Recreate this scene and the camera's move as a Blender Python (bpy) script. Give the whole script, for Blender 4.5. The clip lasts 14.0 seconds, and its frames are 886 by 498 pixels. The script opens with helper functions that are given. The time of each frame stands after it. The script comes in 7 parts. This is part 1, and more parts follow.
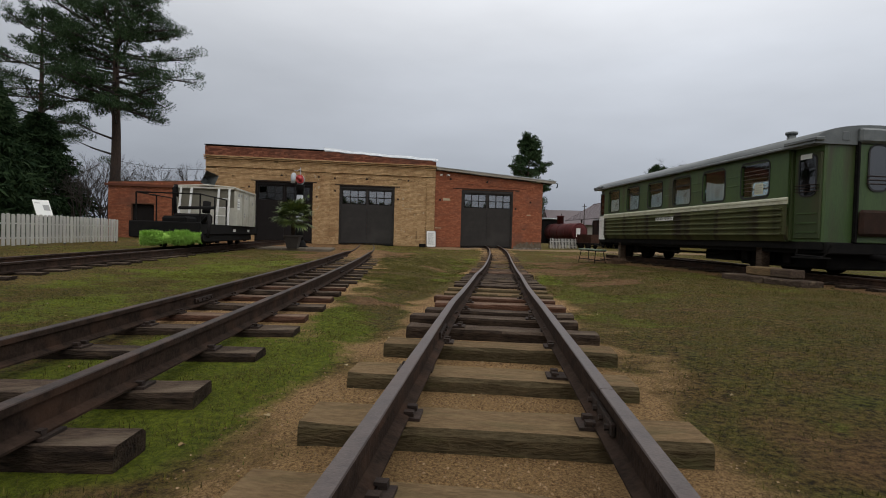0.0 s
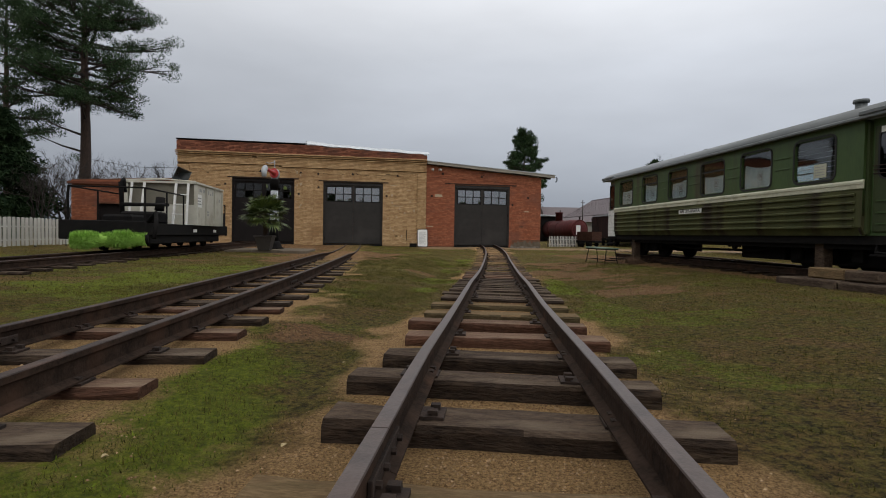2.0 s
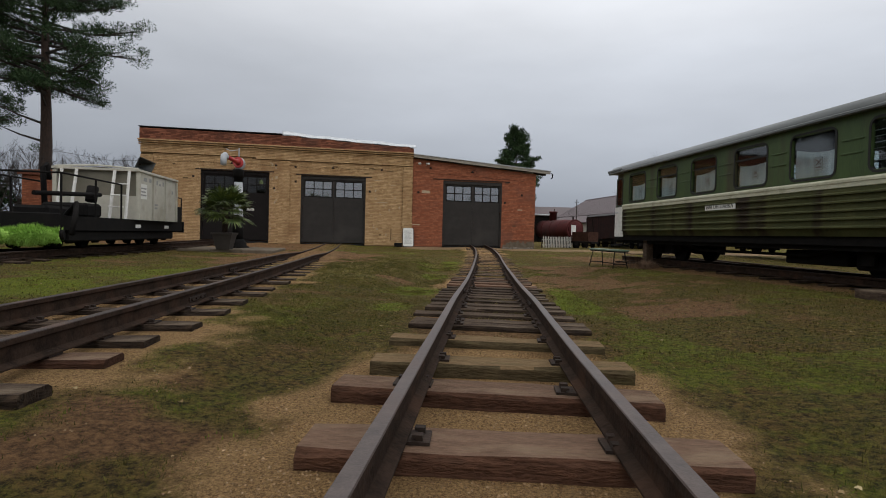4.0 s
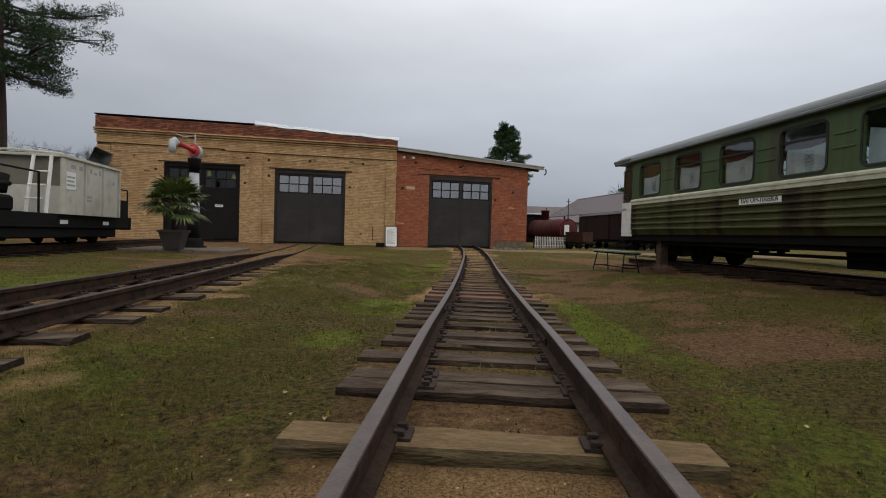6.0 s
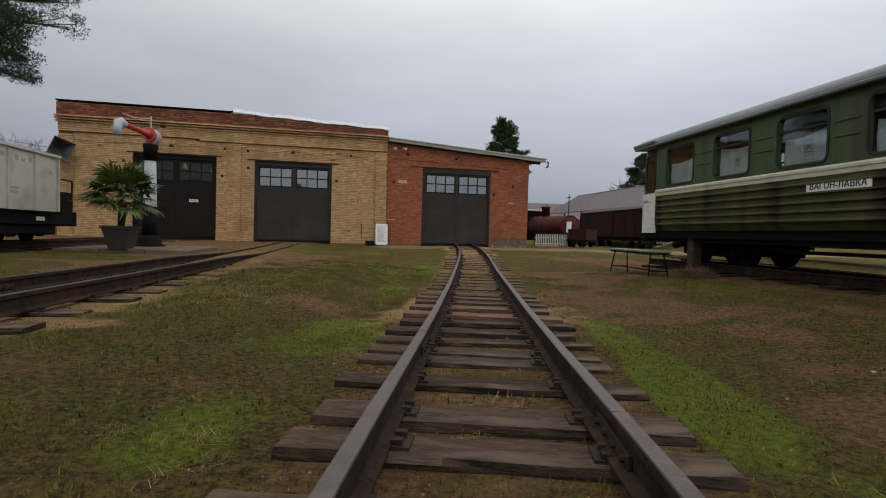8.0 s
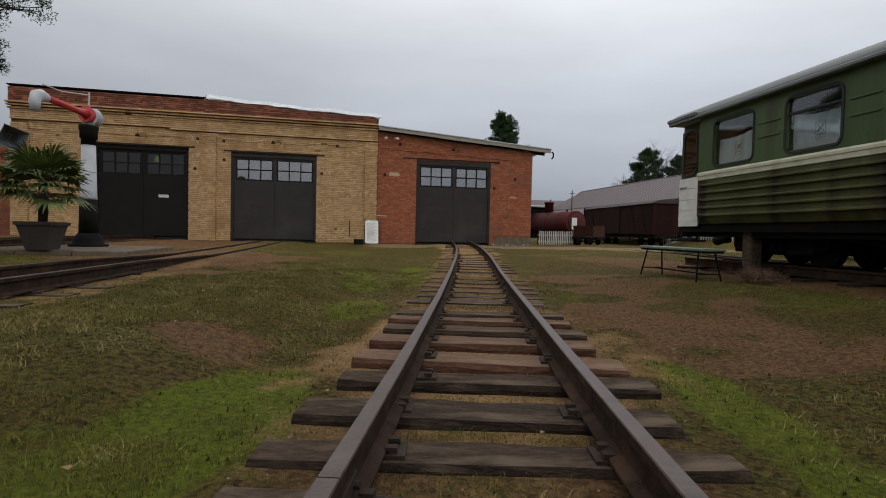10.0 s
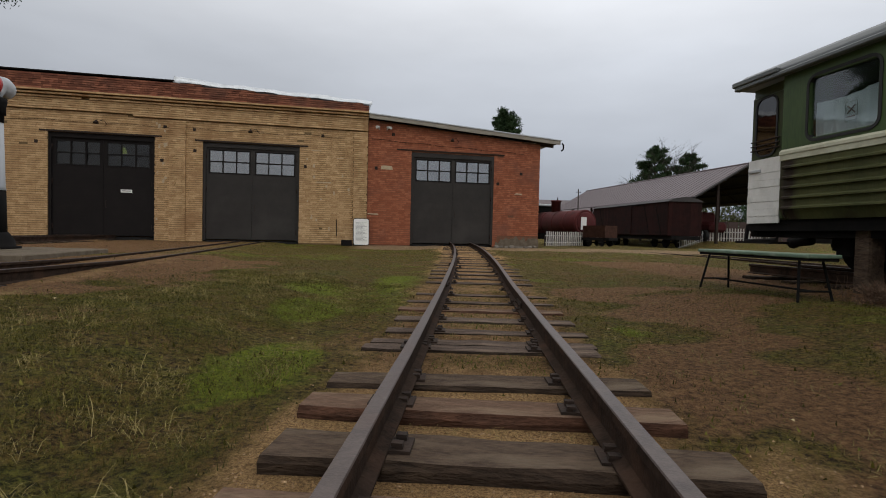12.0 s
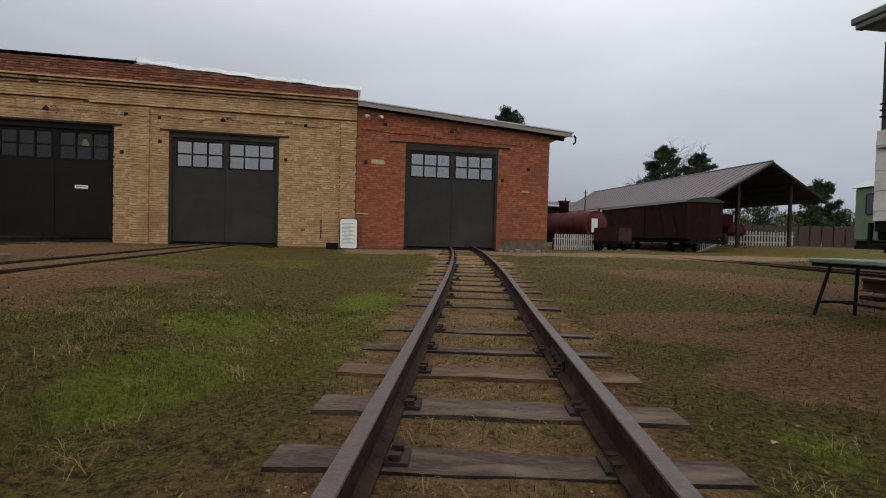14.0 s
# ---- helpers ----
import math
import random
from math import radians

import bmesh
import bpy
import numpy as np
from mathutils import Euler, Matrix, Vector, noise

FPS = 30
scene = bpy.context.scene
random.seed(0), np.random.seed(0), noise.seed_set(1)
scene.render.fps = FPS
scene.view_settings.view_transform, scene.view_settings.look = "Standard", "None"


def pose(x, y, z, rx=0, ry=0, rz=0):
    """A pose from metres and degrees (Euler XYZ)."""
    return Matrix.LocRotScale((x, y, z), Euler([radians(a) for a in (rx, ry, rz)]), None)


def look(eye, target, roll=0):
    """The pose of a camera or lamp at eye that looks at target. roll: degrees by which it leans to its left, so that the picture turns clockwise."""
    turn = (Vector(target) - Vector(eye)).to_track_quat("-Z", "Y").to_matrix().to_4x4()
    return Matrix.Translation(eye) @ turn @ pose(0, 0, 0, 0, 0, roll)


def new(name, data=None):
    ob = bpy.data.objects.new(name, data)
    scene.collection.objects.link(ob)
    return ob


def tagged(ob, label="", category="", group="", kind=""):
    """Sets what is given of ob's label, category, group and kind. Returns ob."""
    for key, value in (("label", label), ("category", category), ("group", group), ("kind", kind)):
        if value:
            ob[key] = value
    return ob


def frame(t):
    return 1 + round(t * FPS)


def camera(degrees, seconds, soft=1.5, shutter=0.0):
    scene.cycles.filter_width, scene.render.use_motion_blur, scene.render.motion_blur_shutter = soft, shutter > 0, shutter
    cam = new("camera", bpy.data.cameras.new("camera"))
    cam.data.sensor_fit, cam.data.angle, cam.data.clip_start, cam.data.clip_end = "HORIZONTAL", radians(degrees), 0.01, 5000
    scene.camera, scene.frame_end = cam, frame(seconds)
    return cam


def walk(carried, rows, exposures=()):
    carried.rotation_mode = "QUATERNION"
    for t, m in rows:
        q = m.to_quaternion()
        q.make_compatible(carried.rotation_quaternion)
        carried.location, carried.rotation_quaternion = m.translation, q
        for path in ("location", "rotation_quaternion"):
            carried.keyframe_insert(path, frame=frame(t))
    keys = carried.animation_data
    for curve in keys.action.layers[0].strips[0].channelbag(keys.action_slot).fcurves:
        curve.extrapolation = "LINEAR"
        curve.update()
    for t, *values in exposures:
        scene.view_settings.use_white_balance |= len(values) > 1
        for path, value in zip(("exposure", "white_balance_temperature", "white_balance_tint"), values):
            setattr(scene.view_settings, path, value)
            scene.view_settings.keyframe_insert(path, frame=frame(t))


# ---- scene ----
cam = camera(80.2, 14.0, 1.0)
METRES, EYE, TILT, LEAN, TURN = 15.2, 0.7, 0.0, 0.0, 6.0
ROWS = [
    (0.0, 0.0, 0.0, 0.0, 0.04, -1.42, -1.58),
    (0.5, 0.0024, 0.0369, -0.0001, -0.12, -1.42, -1.42),
    (1.0, 0.0052, 0.0738, -0.0009, -0.25, -1.42, -1.24),
    (1.5, 0.0078, 0.1097, -0.0012, -0.4, -1.45, -1.06),
    (2.0, 0.0104, 0.1455, -0.0016, -0.51, -1.49, -0.97),
    (2.5, 0.0132, 0.1817, -0.0021, -0.65, -1.52, -1.0),
    (3.0, 0.0163, 0.2179, -0.0025, -0.87, -1.53, -1.13),
    (5.5, 0.0341, 0.3884, -0.0049, -2.56, -1.42, -1.66),
    (6.0, 0.0377, 0.4204, -0.0053, -2.75, -1.45, -1.65),
    (6.5, 0.0411, 0.453, -0.0055, -2.86, -1.49, -1.7),
    (7.0, 0.0447, 0.4848, -0.0061, -2.93, -1.54, -1.68),
    (7.5, 0.0483, 0.5169, -0.0064, -3.0, -1.61, -1.63),
    (8.0, 0.052, 0.5492, -0.007, -3.07, -1.66, -1.59),
    (10.5, 0.0725, 0.7287, -0.0117, -3.17, -1.79, -1.24),
    (11.0, 0.0767, 0.7673, -0.0121, -3.13, -1.77, -1.31),
    (11.5, 0.0811, 0.8064, -0.0126, -3.11, -1.73, -1.34),
    (12.0, 0.0854, 0.8458, -0.0128, -3.05, -1.69, -1.34),
    (12.5, 0.09, 0.8858, -0.0132, -2.93, -1.63, -1.39),
    (13.0, 0.0943, 0.9262, -0.0132, -2.92, -1.57, -1.43),
    (13.5, 0.0983, 0.9628, -0.0136, -2.9, -1.47, -1.45),
    (14.0, 0.1017, 0.9946, -0.0138, -2.9, -1.39, -1.48),
]
walk(cam, [(t, pose(0, 0, EYE, TILT, LEAN, TURN) @ pose(METRES * x, METRES * y, METRES * z, 90 + pitch, roll, yaw)) for t, x, y, z, yaw, pitch, roll in ROWS])

# ---- world, sun ----
world = bpy.data.worlds.new("overcast_sky")
scene.world = world
world.use_nodes = True
wn, wl = world.node_tree.nodes, world.node_tree.links
wn.clear()
sky = wn.new("ShaderNodeTexSky")
sky.sky_type, sky.sun_disc = "NISHITA", False
sky.sun_elevation, sky.sun_rotation = radians(32), radians(200)
sky.air_density, sky.dust_density = 1.0, 4.0
coord = wn.new("ShaderNodeTexCoord")
sep = wn.new("ShaderNodeSeparateXYZ")
wl.new(coord.outputs["Generated"], sep.inputs[0])
cloud_map = wn.new("ShaderNodeMapping")
cloud_map.inputs["Scale"].default_value = (1.0, 1.0, 3.2)
wl.new(coord.outputs["Generated"], cloud_map.inputs[0])
cloud = wn.new("ShaderNodeTexNoise")
cloud.inputs["Scale"].default_value, cloud.inputs["Detail"].default_value = 2.1, 5.0
wl.new(cloud_map.outputs[0], cloud.inputs[0])
height_ramp = wn.new("ShaderNodeValToRGB")
els = height_ramp.color_ramp.elements
els[0].position, els[0].color = 0.0, (2.6, 2.9, 3.5, 1)
els[1].position, els[1].color = 0.62, (12.2, 12.2, 12.3, 1)
mid = els.new(0.30)
mid.color = (6.3, 6.6, 7.15, 1)
wl.new(sep.outputs["Z"], height_ramp.inputs[0])
cloud_ramp = wn.new("ShaderNodeMapRange")
cloud_ramp.inputs["From Min"].default_value, cloud_ramp.inputs["From Max"].default_value = 0.3, 0.7
cloud_ramp.inputs["To Min"].default_value, cloud_ramp.inputs["To Max"].default_value = 0.90, 1.10
wl.new(cloud.outputs[0], cloud_ramp.inputs[0])
cloud_mul = wn.new("ShaderNodeVectorMath")
cloud_mul.operation = "SCALE"
wl.new(height_ramp.outputs[0], cloud_mul.inputs[0])
east = wn.new("ShaderNodeMath")
east.operation = "MULTIPLY_ADD"
east.inputs[1].default_value, east.inputs[2].default_value = 0.26, 1.01
wl.new(sep.outputs["X"], east.inputs[0])
both = wn.new("ShaderNodeMath")
both.operation = "MULTIPLY"
wl.new(east.outputs[0], both.inputs[0])
wl.new(cloud_ramp.outputs[0], both.inputs[1])
wl.new(both.outputs[0], cloud_mul.inputs["Scale"])
cover = wn.new("ShaderNodeMixRGB")
cover.inputs[0].default_value = 0.93
wl.new(sky.outputs[0], cover.inputs[1])
wl.new(cloud_mul.outputs[0], cover.inputs[2])
bg = wn.new("ShaderNodeBackground")
bg.inputs["Strength"].default_value = 0.1
wl.new(cover.outputs[0], bg.inputs[0])
wl.new(bg.outputs[0], wn.new("ShaderNodeOutputWorld").inputs[0])

sun_data = bpy.data.lights.new("sun", "SUN")
sun_data.energy, sun_data.angle, sun_data.color = 0.34, radians(25), (1.0, 0.97, 0.93)
sun_ob = new("sun", sun_data)
sun_ob.matrix_world = look((0, -20, 40), (0, 12, 0))

# ---- materials ----
def surf(name, c1, c2, scale=6.0, rough=0.8, bump=0.3, metal=0.0, fine=60.0, stain=None, stain_scale=1.2, stain_amt=0.5,
         per_piece=0.0, stretch=(1, 1, 1), rough2=None, bump_dist=0.01, spec=0.5):
    """A procedural surface: two colours mixed by noise at two scales, an optional stain, and brightness varied per piece."""
    m = bpy.data.materials.new(name)
    m.use_nodes = True
    n, l = m.node_tree.nodes, m.node_tree.links
    bsdf = n["Principled BSDF"]
    tc = n.new("ShaderNodeTexCoord")
    mp = n.new("ShaderNodeMapping")
    mp.inputs["Scale"].default_value = stretch
    l.new(tc.outputs["Object"], mp.inputs[0])
    n1 = n.new("ShaderNodeTexNoise")
    n1.inputs["Scale"].default_value, n1.inputs["Detail"].default_value, n1.inputs["Roughness"].default_value = scale, 6, 0.65
    n2 = n.new("ShaderNodeTexNoise")
    n2.inputs["Scale"].default_value, n2.inputs["Detail"].default_value = fine, 4
    l.new(mp.outputs[0], n1.inputs[0])
    l.new(mp.outputs[0], n2.inputs[0])
    add = n.new("ShaderNodeMath")
    add.operation = "MULTIPLY_ADD"
    add.inputs[1].default_value, add.inputs[2].default_value = 0.55, -0.02
    l.new(n2.outputs[0], add.inputs[0])
    tot = n.new("ShaderNodeMath")
    tot.operation = "MULTIPLY_ADD"
    tot.inputs[1].default_value = 1.4
    l.new(n1.outputs[0], tot.inputs[0])
    sub = n.new("ShaderNodeMath")
    sub.operation = "SUBTRACT"
    sub.inputs[1].default_value = 0.72
    l.new(add.outputs[0], sub.inputs[0])
    l.new(sub.outputs[0], tot.inputs[2])
    fac = tot.outputs[0]
    if per_piece:
        oi = n.new("ShaderNodeObjectInfo")
        ge = n.new("ShaderNodeNewGeometry")
        a = n.new("ShaderNodeMath")
        a.operation = "ADD"
        l.new(oi.outputs["Random"], a.inputs[0])
        l.new(ge.outputs["Random Per Island"], a.inputs[1])
        f = n.new("ShaderNodeMath")
        f.operation = "FRACT"
        l.new(a.outputs[0], f.inputs[0])
        b = n.new("ShaderNodeMath")
        b.operation = "MULTIPLY_ADD"
        b.inputs[1].default_value = per_piece
        l.new(f.outputs[0], b.inputs[0])
        c = n.new("ShaderNodeMath")
        c.operation = "SUBTRACT"
        c.inputs[1].default_value = per_piece / 2
        l.new(b.outputs[0], c.inputs[0])
        l.new(fac, b.inputs[2])
        fac = c.outputs[0]
    mix = n.new("ShaderNodeMixRGB")
    mix.inputs[1].default_value, mix.inputs[2].default_value = (*c1, 1), (*c2, 1)
    mix.use_clamp = True
    l.new(fac, mix.inputs[0])
    col = mix.outputs[0]
    if stain:
        n3 = n.new("ShaderNodeTexNoise")
        n3.inputs["Scale"].default_value, n3.inputs["Detail"].default_value = stain_scale, 7
        l.new(mp.outputs[0], n3.inputs[0])
        r = n.new("ShaderNodeMapRange")
        r.inputs["From Min"].default_value, r.inputs["From Max"].default_value = 0.52, 0.68
        r.inputs["To Max"].default_value = stain_amt
        l.new(n3.outputs[0], r.inputs[0])
        m2 = n.new("ShaderNodeMixRGB")
        m2.inputs[2].default_value = (*stain, 1)
        l.new(r.outputs[0], m2.inputs[0])
        l.new(col, m2.inputs[1])
        col = m2.outputs[0]
    l.new(col, bsdf.inputs["Base Color"])
    bsdf.inputs["Metallic"].default_value = metal
    bsdf.inputs["Specular IOR Level"].default_value = spec
    rr = n.new("ShaderNodeMapRange")
    rr.inputs["To Min"].default_value, rr.inputs["To Max"].default_value = rough, rough2 if rough2 is not None else min(1, rough + 0.15)
    l.new(n1.outputs[0], rr.inputs[0])
    l.new(rr.outputs[0], bsdf.inputs["Roughness"])
    if bump:
        bp = n.new("ShaderNodeBump")
        bp.inputs["Strength"].default_value, bp.inputs["Distance"].default_value = bump, bump_dist
        l.new(tot.outputs[0], bp.inputs["Height"])
        l.new(bp.outputs[0], bsdf.inputs["Normal"])
    return m


def glass_mat(name, reflect, tint):
    """A window pane: clear glass whose faces mirror a set share of the light."""
    m = bpy.data.materials.new(name)
    m.use_nodes = True
    n, l = m.node_tree.nodes, m.node_tree.links
    n.clear()
    tr, gl, mx = n.new("ShaderNodeBsdfTransparent"), n.new("ShaderNodeBsdfGlossy"), n.new("ShaderNodeMixShader")
    tr.inputs[0].default_value = (*tint, 1)
    gl.inputs["Roughness"].default_value = 0.03
    ns = n.new("ShaderNodeTexNoise")
    ns.inputs["Scale"].default_value = 2.5
    tc = n.new("ShaderNodeTexCoord")
    l.new(tc.outputs["Object"], ns.inputs[0])
    bp = n.new("ShaderNodeBump")
    bp.inputs["Strength"].default_value, bp.inputs["Distance"].default_value = 0.15, 0.01
    l.new(ns.outputs[0], bp.inputs["Height"])
    l.new(bp.outputs[0], gl.inputs["Normal"])
    mx.inputs[0].default_value = reflect
    l.new(tr.outputs[0], mx.inputs[1])
    l.new(gl.outputs[0], mx.inputs[2])
    l.new(mx.outputs[0], n.new("ShaderNodeOutputMaterial").inputs[0])
    return m


BRICK_Y = surf("yellow_brick", (0.38, 0.235, 0.114), (0.73, 0.510, 0.282), 4, 0.88, 0.6, fine=45, per_piece=0.42, stain=(0.30, 0.170, 0.080), stain_scale=0.7, stain_amt=0.65, spec=0.2)
BRICK_R = surf("red_brick", (0.25, 0.082, 0.042), (0.50, 0.200, 0.110), 7, 0.88, 0.6, fine=45, per_piece=0.45, stain=(0.17, 0.075, 0.055), stain_scale=0.8, stain_amt=0.6, spec=0.2)
BRICK_B = surf("parapet_brick", (0.14, 0.052, 0.032), (0.37, 0.150, 0.090), 3, 0.88, 0.5, fine=45, per_piece=0.9, stain=(0.11, 0.055, 0.04), stain_scale=1.0, stain_amt=0.6, spec=0.2)
MORTAR_Y = surf("yellow_mortar", (0.15, 0.100, 0.050), (0.25, 0.175, 0.090), 5, 0.95, 0.5, spec=0.1)
MORTAR_R = surf("red_mortar", (0.14, 0.068, 0.042), (0.25, 0.13, 0.085), 5, 0.95, 0.5, spec=0.1)
DOOR_GREY = surf("door_paint", (0.026, 0.0235, 0.0215), (0.047, 0.042, 0.038), 2.2, 0.6, 0.1, stain=(0.055, 0.050, 0.045), stain_scale=0.8, stain_amt=0.5, spec=0.22)
DOOR_DARK = surf("door_paint_dark", (0.009, 0.0072, 0.0070), (0.019, 0.0155, 0.0145), 2.2, 0.65, 0.1, spec=0.15)
GLASS = glass_mat("window_glass", 0.33, (0.6, 0.62, 0.6))
GLASS_DIM = glass_mat("window_glass_dim", 0.05, (0.35, 0.38, 0.38))
GLASS_CAR = glass_mat("carriage_glass", 0.11, (0.8, 0.85, 0.85))
RAIL_TOP = surf("rail_head_steel", (0.054, 0.040, 0.035), (0.172, 0.134, 0.120), 14, 0.38, 0.15, metal=0.40, fine=120, stain=(0.10, 0.06, 0.045), stain_scale=3, stain_amt=0.4)
RAIL = surf("rail_rust", (0.018, 0.012, 0.009), (0.078, 0.050, 0.036), 9, 0.88, 0.5, metal=0.0, stain=(0.085, 0.045, 0.028), stain_scale=4, stain_amt=0.45, spec=0.08)
RAIL_OLD = surf("old_rail_head", (0.018, 0.012, 0.010), (0.085, 0.056, 0.044), 12, 0.6, 0.3, metal=0.0, stain=(0.12, 0.066, 0.045), stain_scale=3, stain_amt=0.4, spec=0.3)
IRON = surf("rusty_iron", (0.022, 0.016, 0.013), (0.065, 0.040, 0.029), 16, 0.75, 0.4, metal=0.1, spec=0.25)
WOOD_GREY = surf("sleeper_grey", (0.120, 0.079, 0.041), (0.300, 0.208, 0.112), 4, 0.95, 1.0, fine=16, stretch=(1.6, 6, 6), stain=(0.10, 0.082, 0.040), stain_amt=0.6, stain_scale=1.6, per_piece=0.25, spec=0.1, bump_dist=0.015)
WOOD_DARK = surf("sleeper_tarred", (0.034, 0.023, 0.016), (0.150, 0.106, 0.074), 4, 0.92, 1.0, fine=16, stretch=(1.6, 6, 6), stain=(0.17, 0.132, 0.092), stain_amt=0.6, stain_scale=1.3, per_piece=0.35, spec=0.15, bump_dist=0.015)
WOOD_BROWN = surf("sleeper_brown", (0.098, 0.060, 0.040), (0.245, 0.155, 0.105), 4, 0.92, 1.0, fine=16, stretch=(1.6, 6, 6), stain=(0.24, 0.175, 0.115), stain_amt=0.55, stain_scale=1.3, per_piece=0.3, spec=0.15, bump_dist=0.015)
WOOD_DUSTY = surf("sleeper_dusty", (0.060, 0.043, 0.034), (0.205, 0.155, 0.122), 4, 0.95, 0.9, fine=16, stretch=(1.6, 6, 6), stain=(0.21, 0.155, 0.110), stain_amt=0.6, stain_scale=1.5, per_piece=0.35, spec=0.12, bump_dist=0.012)
GREEN = surf("green_paint", (0.026, 0.054, 0.013), (0.092, 0.150, 0.038), 1.4, 0.42, 0.1, stain=(0.036, 0.026, 0.012), stain_scale=2.6, stain_amt=0.85, stretch=(1, 1, 0.14))
GREEN_WORN = surf("green_paint_worn", (0.024, 0.036, 0.012), (0.060, 0.080, 0.024), 1.8, 0.5, 0.15, stain=(0.046, 0.022, 0.013), stain_scale=1.7, stain_amt=0.95, stretch=(1, 1, 0.25), spec=0.35)
GREEN_DIRTY = surf("green_paint_dirty", (0.046, 0.052, 0.017), (0.122, 0.120, 0.045), 2.0, 0.65, 0.2, stain=(0.022, 0.013, 0.008), stain_scale=2.2, stain_amt=0.95, stretch=(1, 1, 0.07), spec=0.3)
CREAM = surf("cream_paint", (0.42, 0.42, 0.31), (0.62, 0.61, 0.47), 6, 0.5, 0.1, stain=(0.25, 0.22, 0.13), stain_amt=0.5, stain_scale=4)
ROOF_GREY = surf("roof_paint", (0.085, 0.095, 0.095), (0.15, 0.165, 0.165), 3, 0.4, 0.15, stain=(0.22, 0.23, 0.23), stain_scale=2.5, stain_amt=0.4, stretch=(0.2, 1, 1))
BLACK = surf("black_underframe", (0.007, 0.007, 0.007), (0.020, 0.017, 0.015), 5, 0.9, 0.3, spec=0.12)
RUBBER = surf("window_rubber", (0.008, 0.008, 0.008), (0.018, 0.018, 0.018), 9, 0.6, 0.05)
CLOTH = surf("white_curtain", (0.62, 0.64, 0.66), (0.80, 0.81, 0.82), 6, 0.9, 0.2)
# near-black for floor, seats, soffit and door gaps: their shade is in the colour
SHADE_DARK = surf("shade_dark", (0.010, 0.010, 0.010), (0.022, 0.02, 0.018), 3, 0.9, 0.05)
WHITE = surf("white_paint", (0.62, 0.61, 0.58), (0.80, 0.79, 0.76), 7, 0.6, 0.15, stain=(0.42, 0.42, 0.38), stain_amt=0.5, stain_scale=3)
WHITE_DIM = surf("weathered_white", (0.42, 0.405, 0.34), (0.60, 0.575, 0.49), 4, 0.55, 0.15, stain=(0.30, 0.26, 0.19), stain_amt=0.5, stain_scale=2.5)
PAPER = surf("paper", (0.68, 0.68, 0.64), (0.78, 0.78, 0.74), 8, 0.8, 0)
INK = surf("black_ink", (0.02, 0.02, 0.02), (0.04, 0.04, 0.04), 8, 0.8, 0)
INK_GREY = surf("grey_ink", (0.28, 0.28, 0.27), (0.36, 0.36, 0.35), 8, 0.8, 0)
INK_RED = surf("dull_red_ink", (0.24, 0.17, 0.16), (0.34, 0.24, 0.22), 8, 0.8, 0)
PLANK_GREY = surf("grey_boards", (0.22, 0.20, 0.165), (0.40, 0.37, 0.31), 4, 0.9, 0.6, stretch=(0.3, 4, 4))
SHEET = surf("zinc_sheet", (0.40, 0.42, 0.43), (0.58, 0.60, 0.61), 4, 0.35, 0.2, metal=0.4)
FOIL = surf("silver_foil", (0.46, 0.49, 0.51), (0.80, 0.82, 0.84), 2.5, 0.3, 0.5, metal=0.5, bump_dist=0.03)
STONE = surf("rubble_stone", (0.13, 0.11, 0.09), (0.30, 0.27, 0.23), 6, 0.95, 0.8, per_piece=0.4)
CONCRETE = surf("concrete", (0.10, 0.078, 0.055), (0.22, 0.185, 0.14), 5, 0.95, 0.5, spec=0.2)
PAINT_GREY = surf("pale_grey_paint", (0.36, 0.38, 0.40), (0.48, 0.50, 0.52), 4, 0.5, 0.1, stain=(0.25, 0.23, 0.2), stain_amt=0.4)
PAINT_RED = surf("signal_red_paint", (0.35, 0.018, 0.018), (0.50, 0.035, 0.03), 4, 0.4, 0.1)
BOILER_RED = surf("boiler_red", (0.060, 0.012, 0.012), (0.130, 0.024, 0.022), 2.5, 0.7, 0.4, stain=(0.035, 0.014, 0.012), stain_amt=0.7, stain_scale=1.5, spec=0.25)
WAGON_RED = surf("wagon_oxide", (0.014, 0.0058, 0.0052), (0.040, 0.0125, 0.010), 2.5, 0.9, 0.5, stain=(0.012, 0.008, 0.007), stain_amt=0.7, stain_scale=0.7, per_piece=0.35, spec=0.15)
ROOF_PURPLE = surf("plum_roof_sheet", (0.085, 0.062, 0.066), (0.13, 0.10, 0.105), 3, 0.45, 0.1)
ROOF_UNDER = surf("roof_underside", (0.035, 0.032, 0.032), (0.06, 0.055, 0.055), 3, 0.8, 0.1)
PLUSH = surf("lime_bristles", (0.20, 0.38, 0.05), (0.44, 0.66, 0.15), 30, 0.9, 0.3, per_piece=0.6)
BARK_P = surf("pine_bark", (0.038, 0.026, 0.020), (0.115, 0.068, 0.047), 5, 0.95, 0.9, stretch=(3, 3, 0.7), bump_dist=0.03)
BARK_D = surf("dark_bark", (0.030, 0.024, 0.02), (0.065, 0.052, 0.043), 5, 0.95, 0.6)
NEEDLE = surf("pine_needles", (0.024, 0.046, 0.020), (0.082, 0.125, 0.056), 0.9, 0.8, 0, per_piece=0.7, spec=0.1)
NEEDLE_D = surf("spruce_needles", (0.014, 0.028, 0.012), (0.048, 0.076, 0.030), 0.9, 0.85, 0, per_piece=0.7, spec=0.08)
LEAF_PALM = surf("palm_leaf", (0.030, 0.052, 0.008), (0.15, 0.19, 0.035), 4, 0.5, 0, per_piece=0.8)
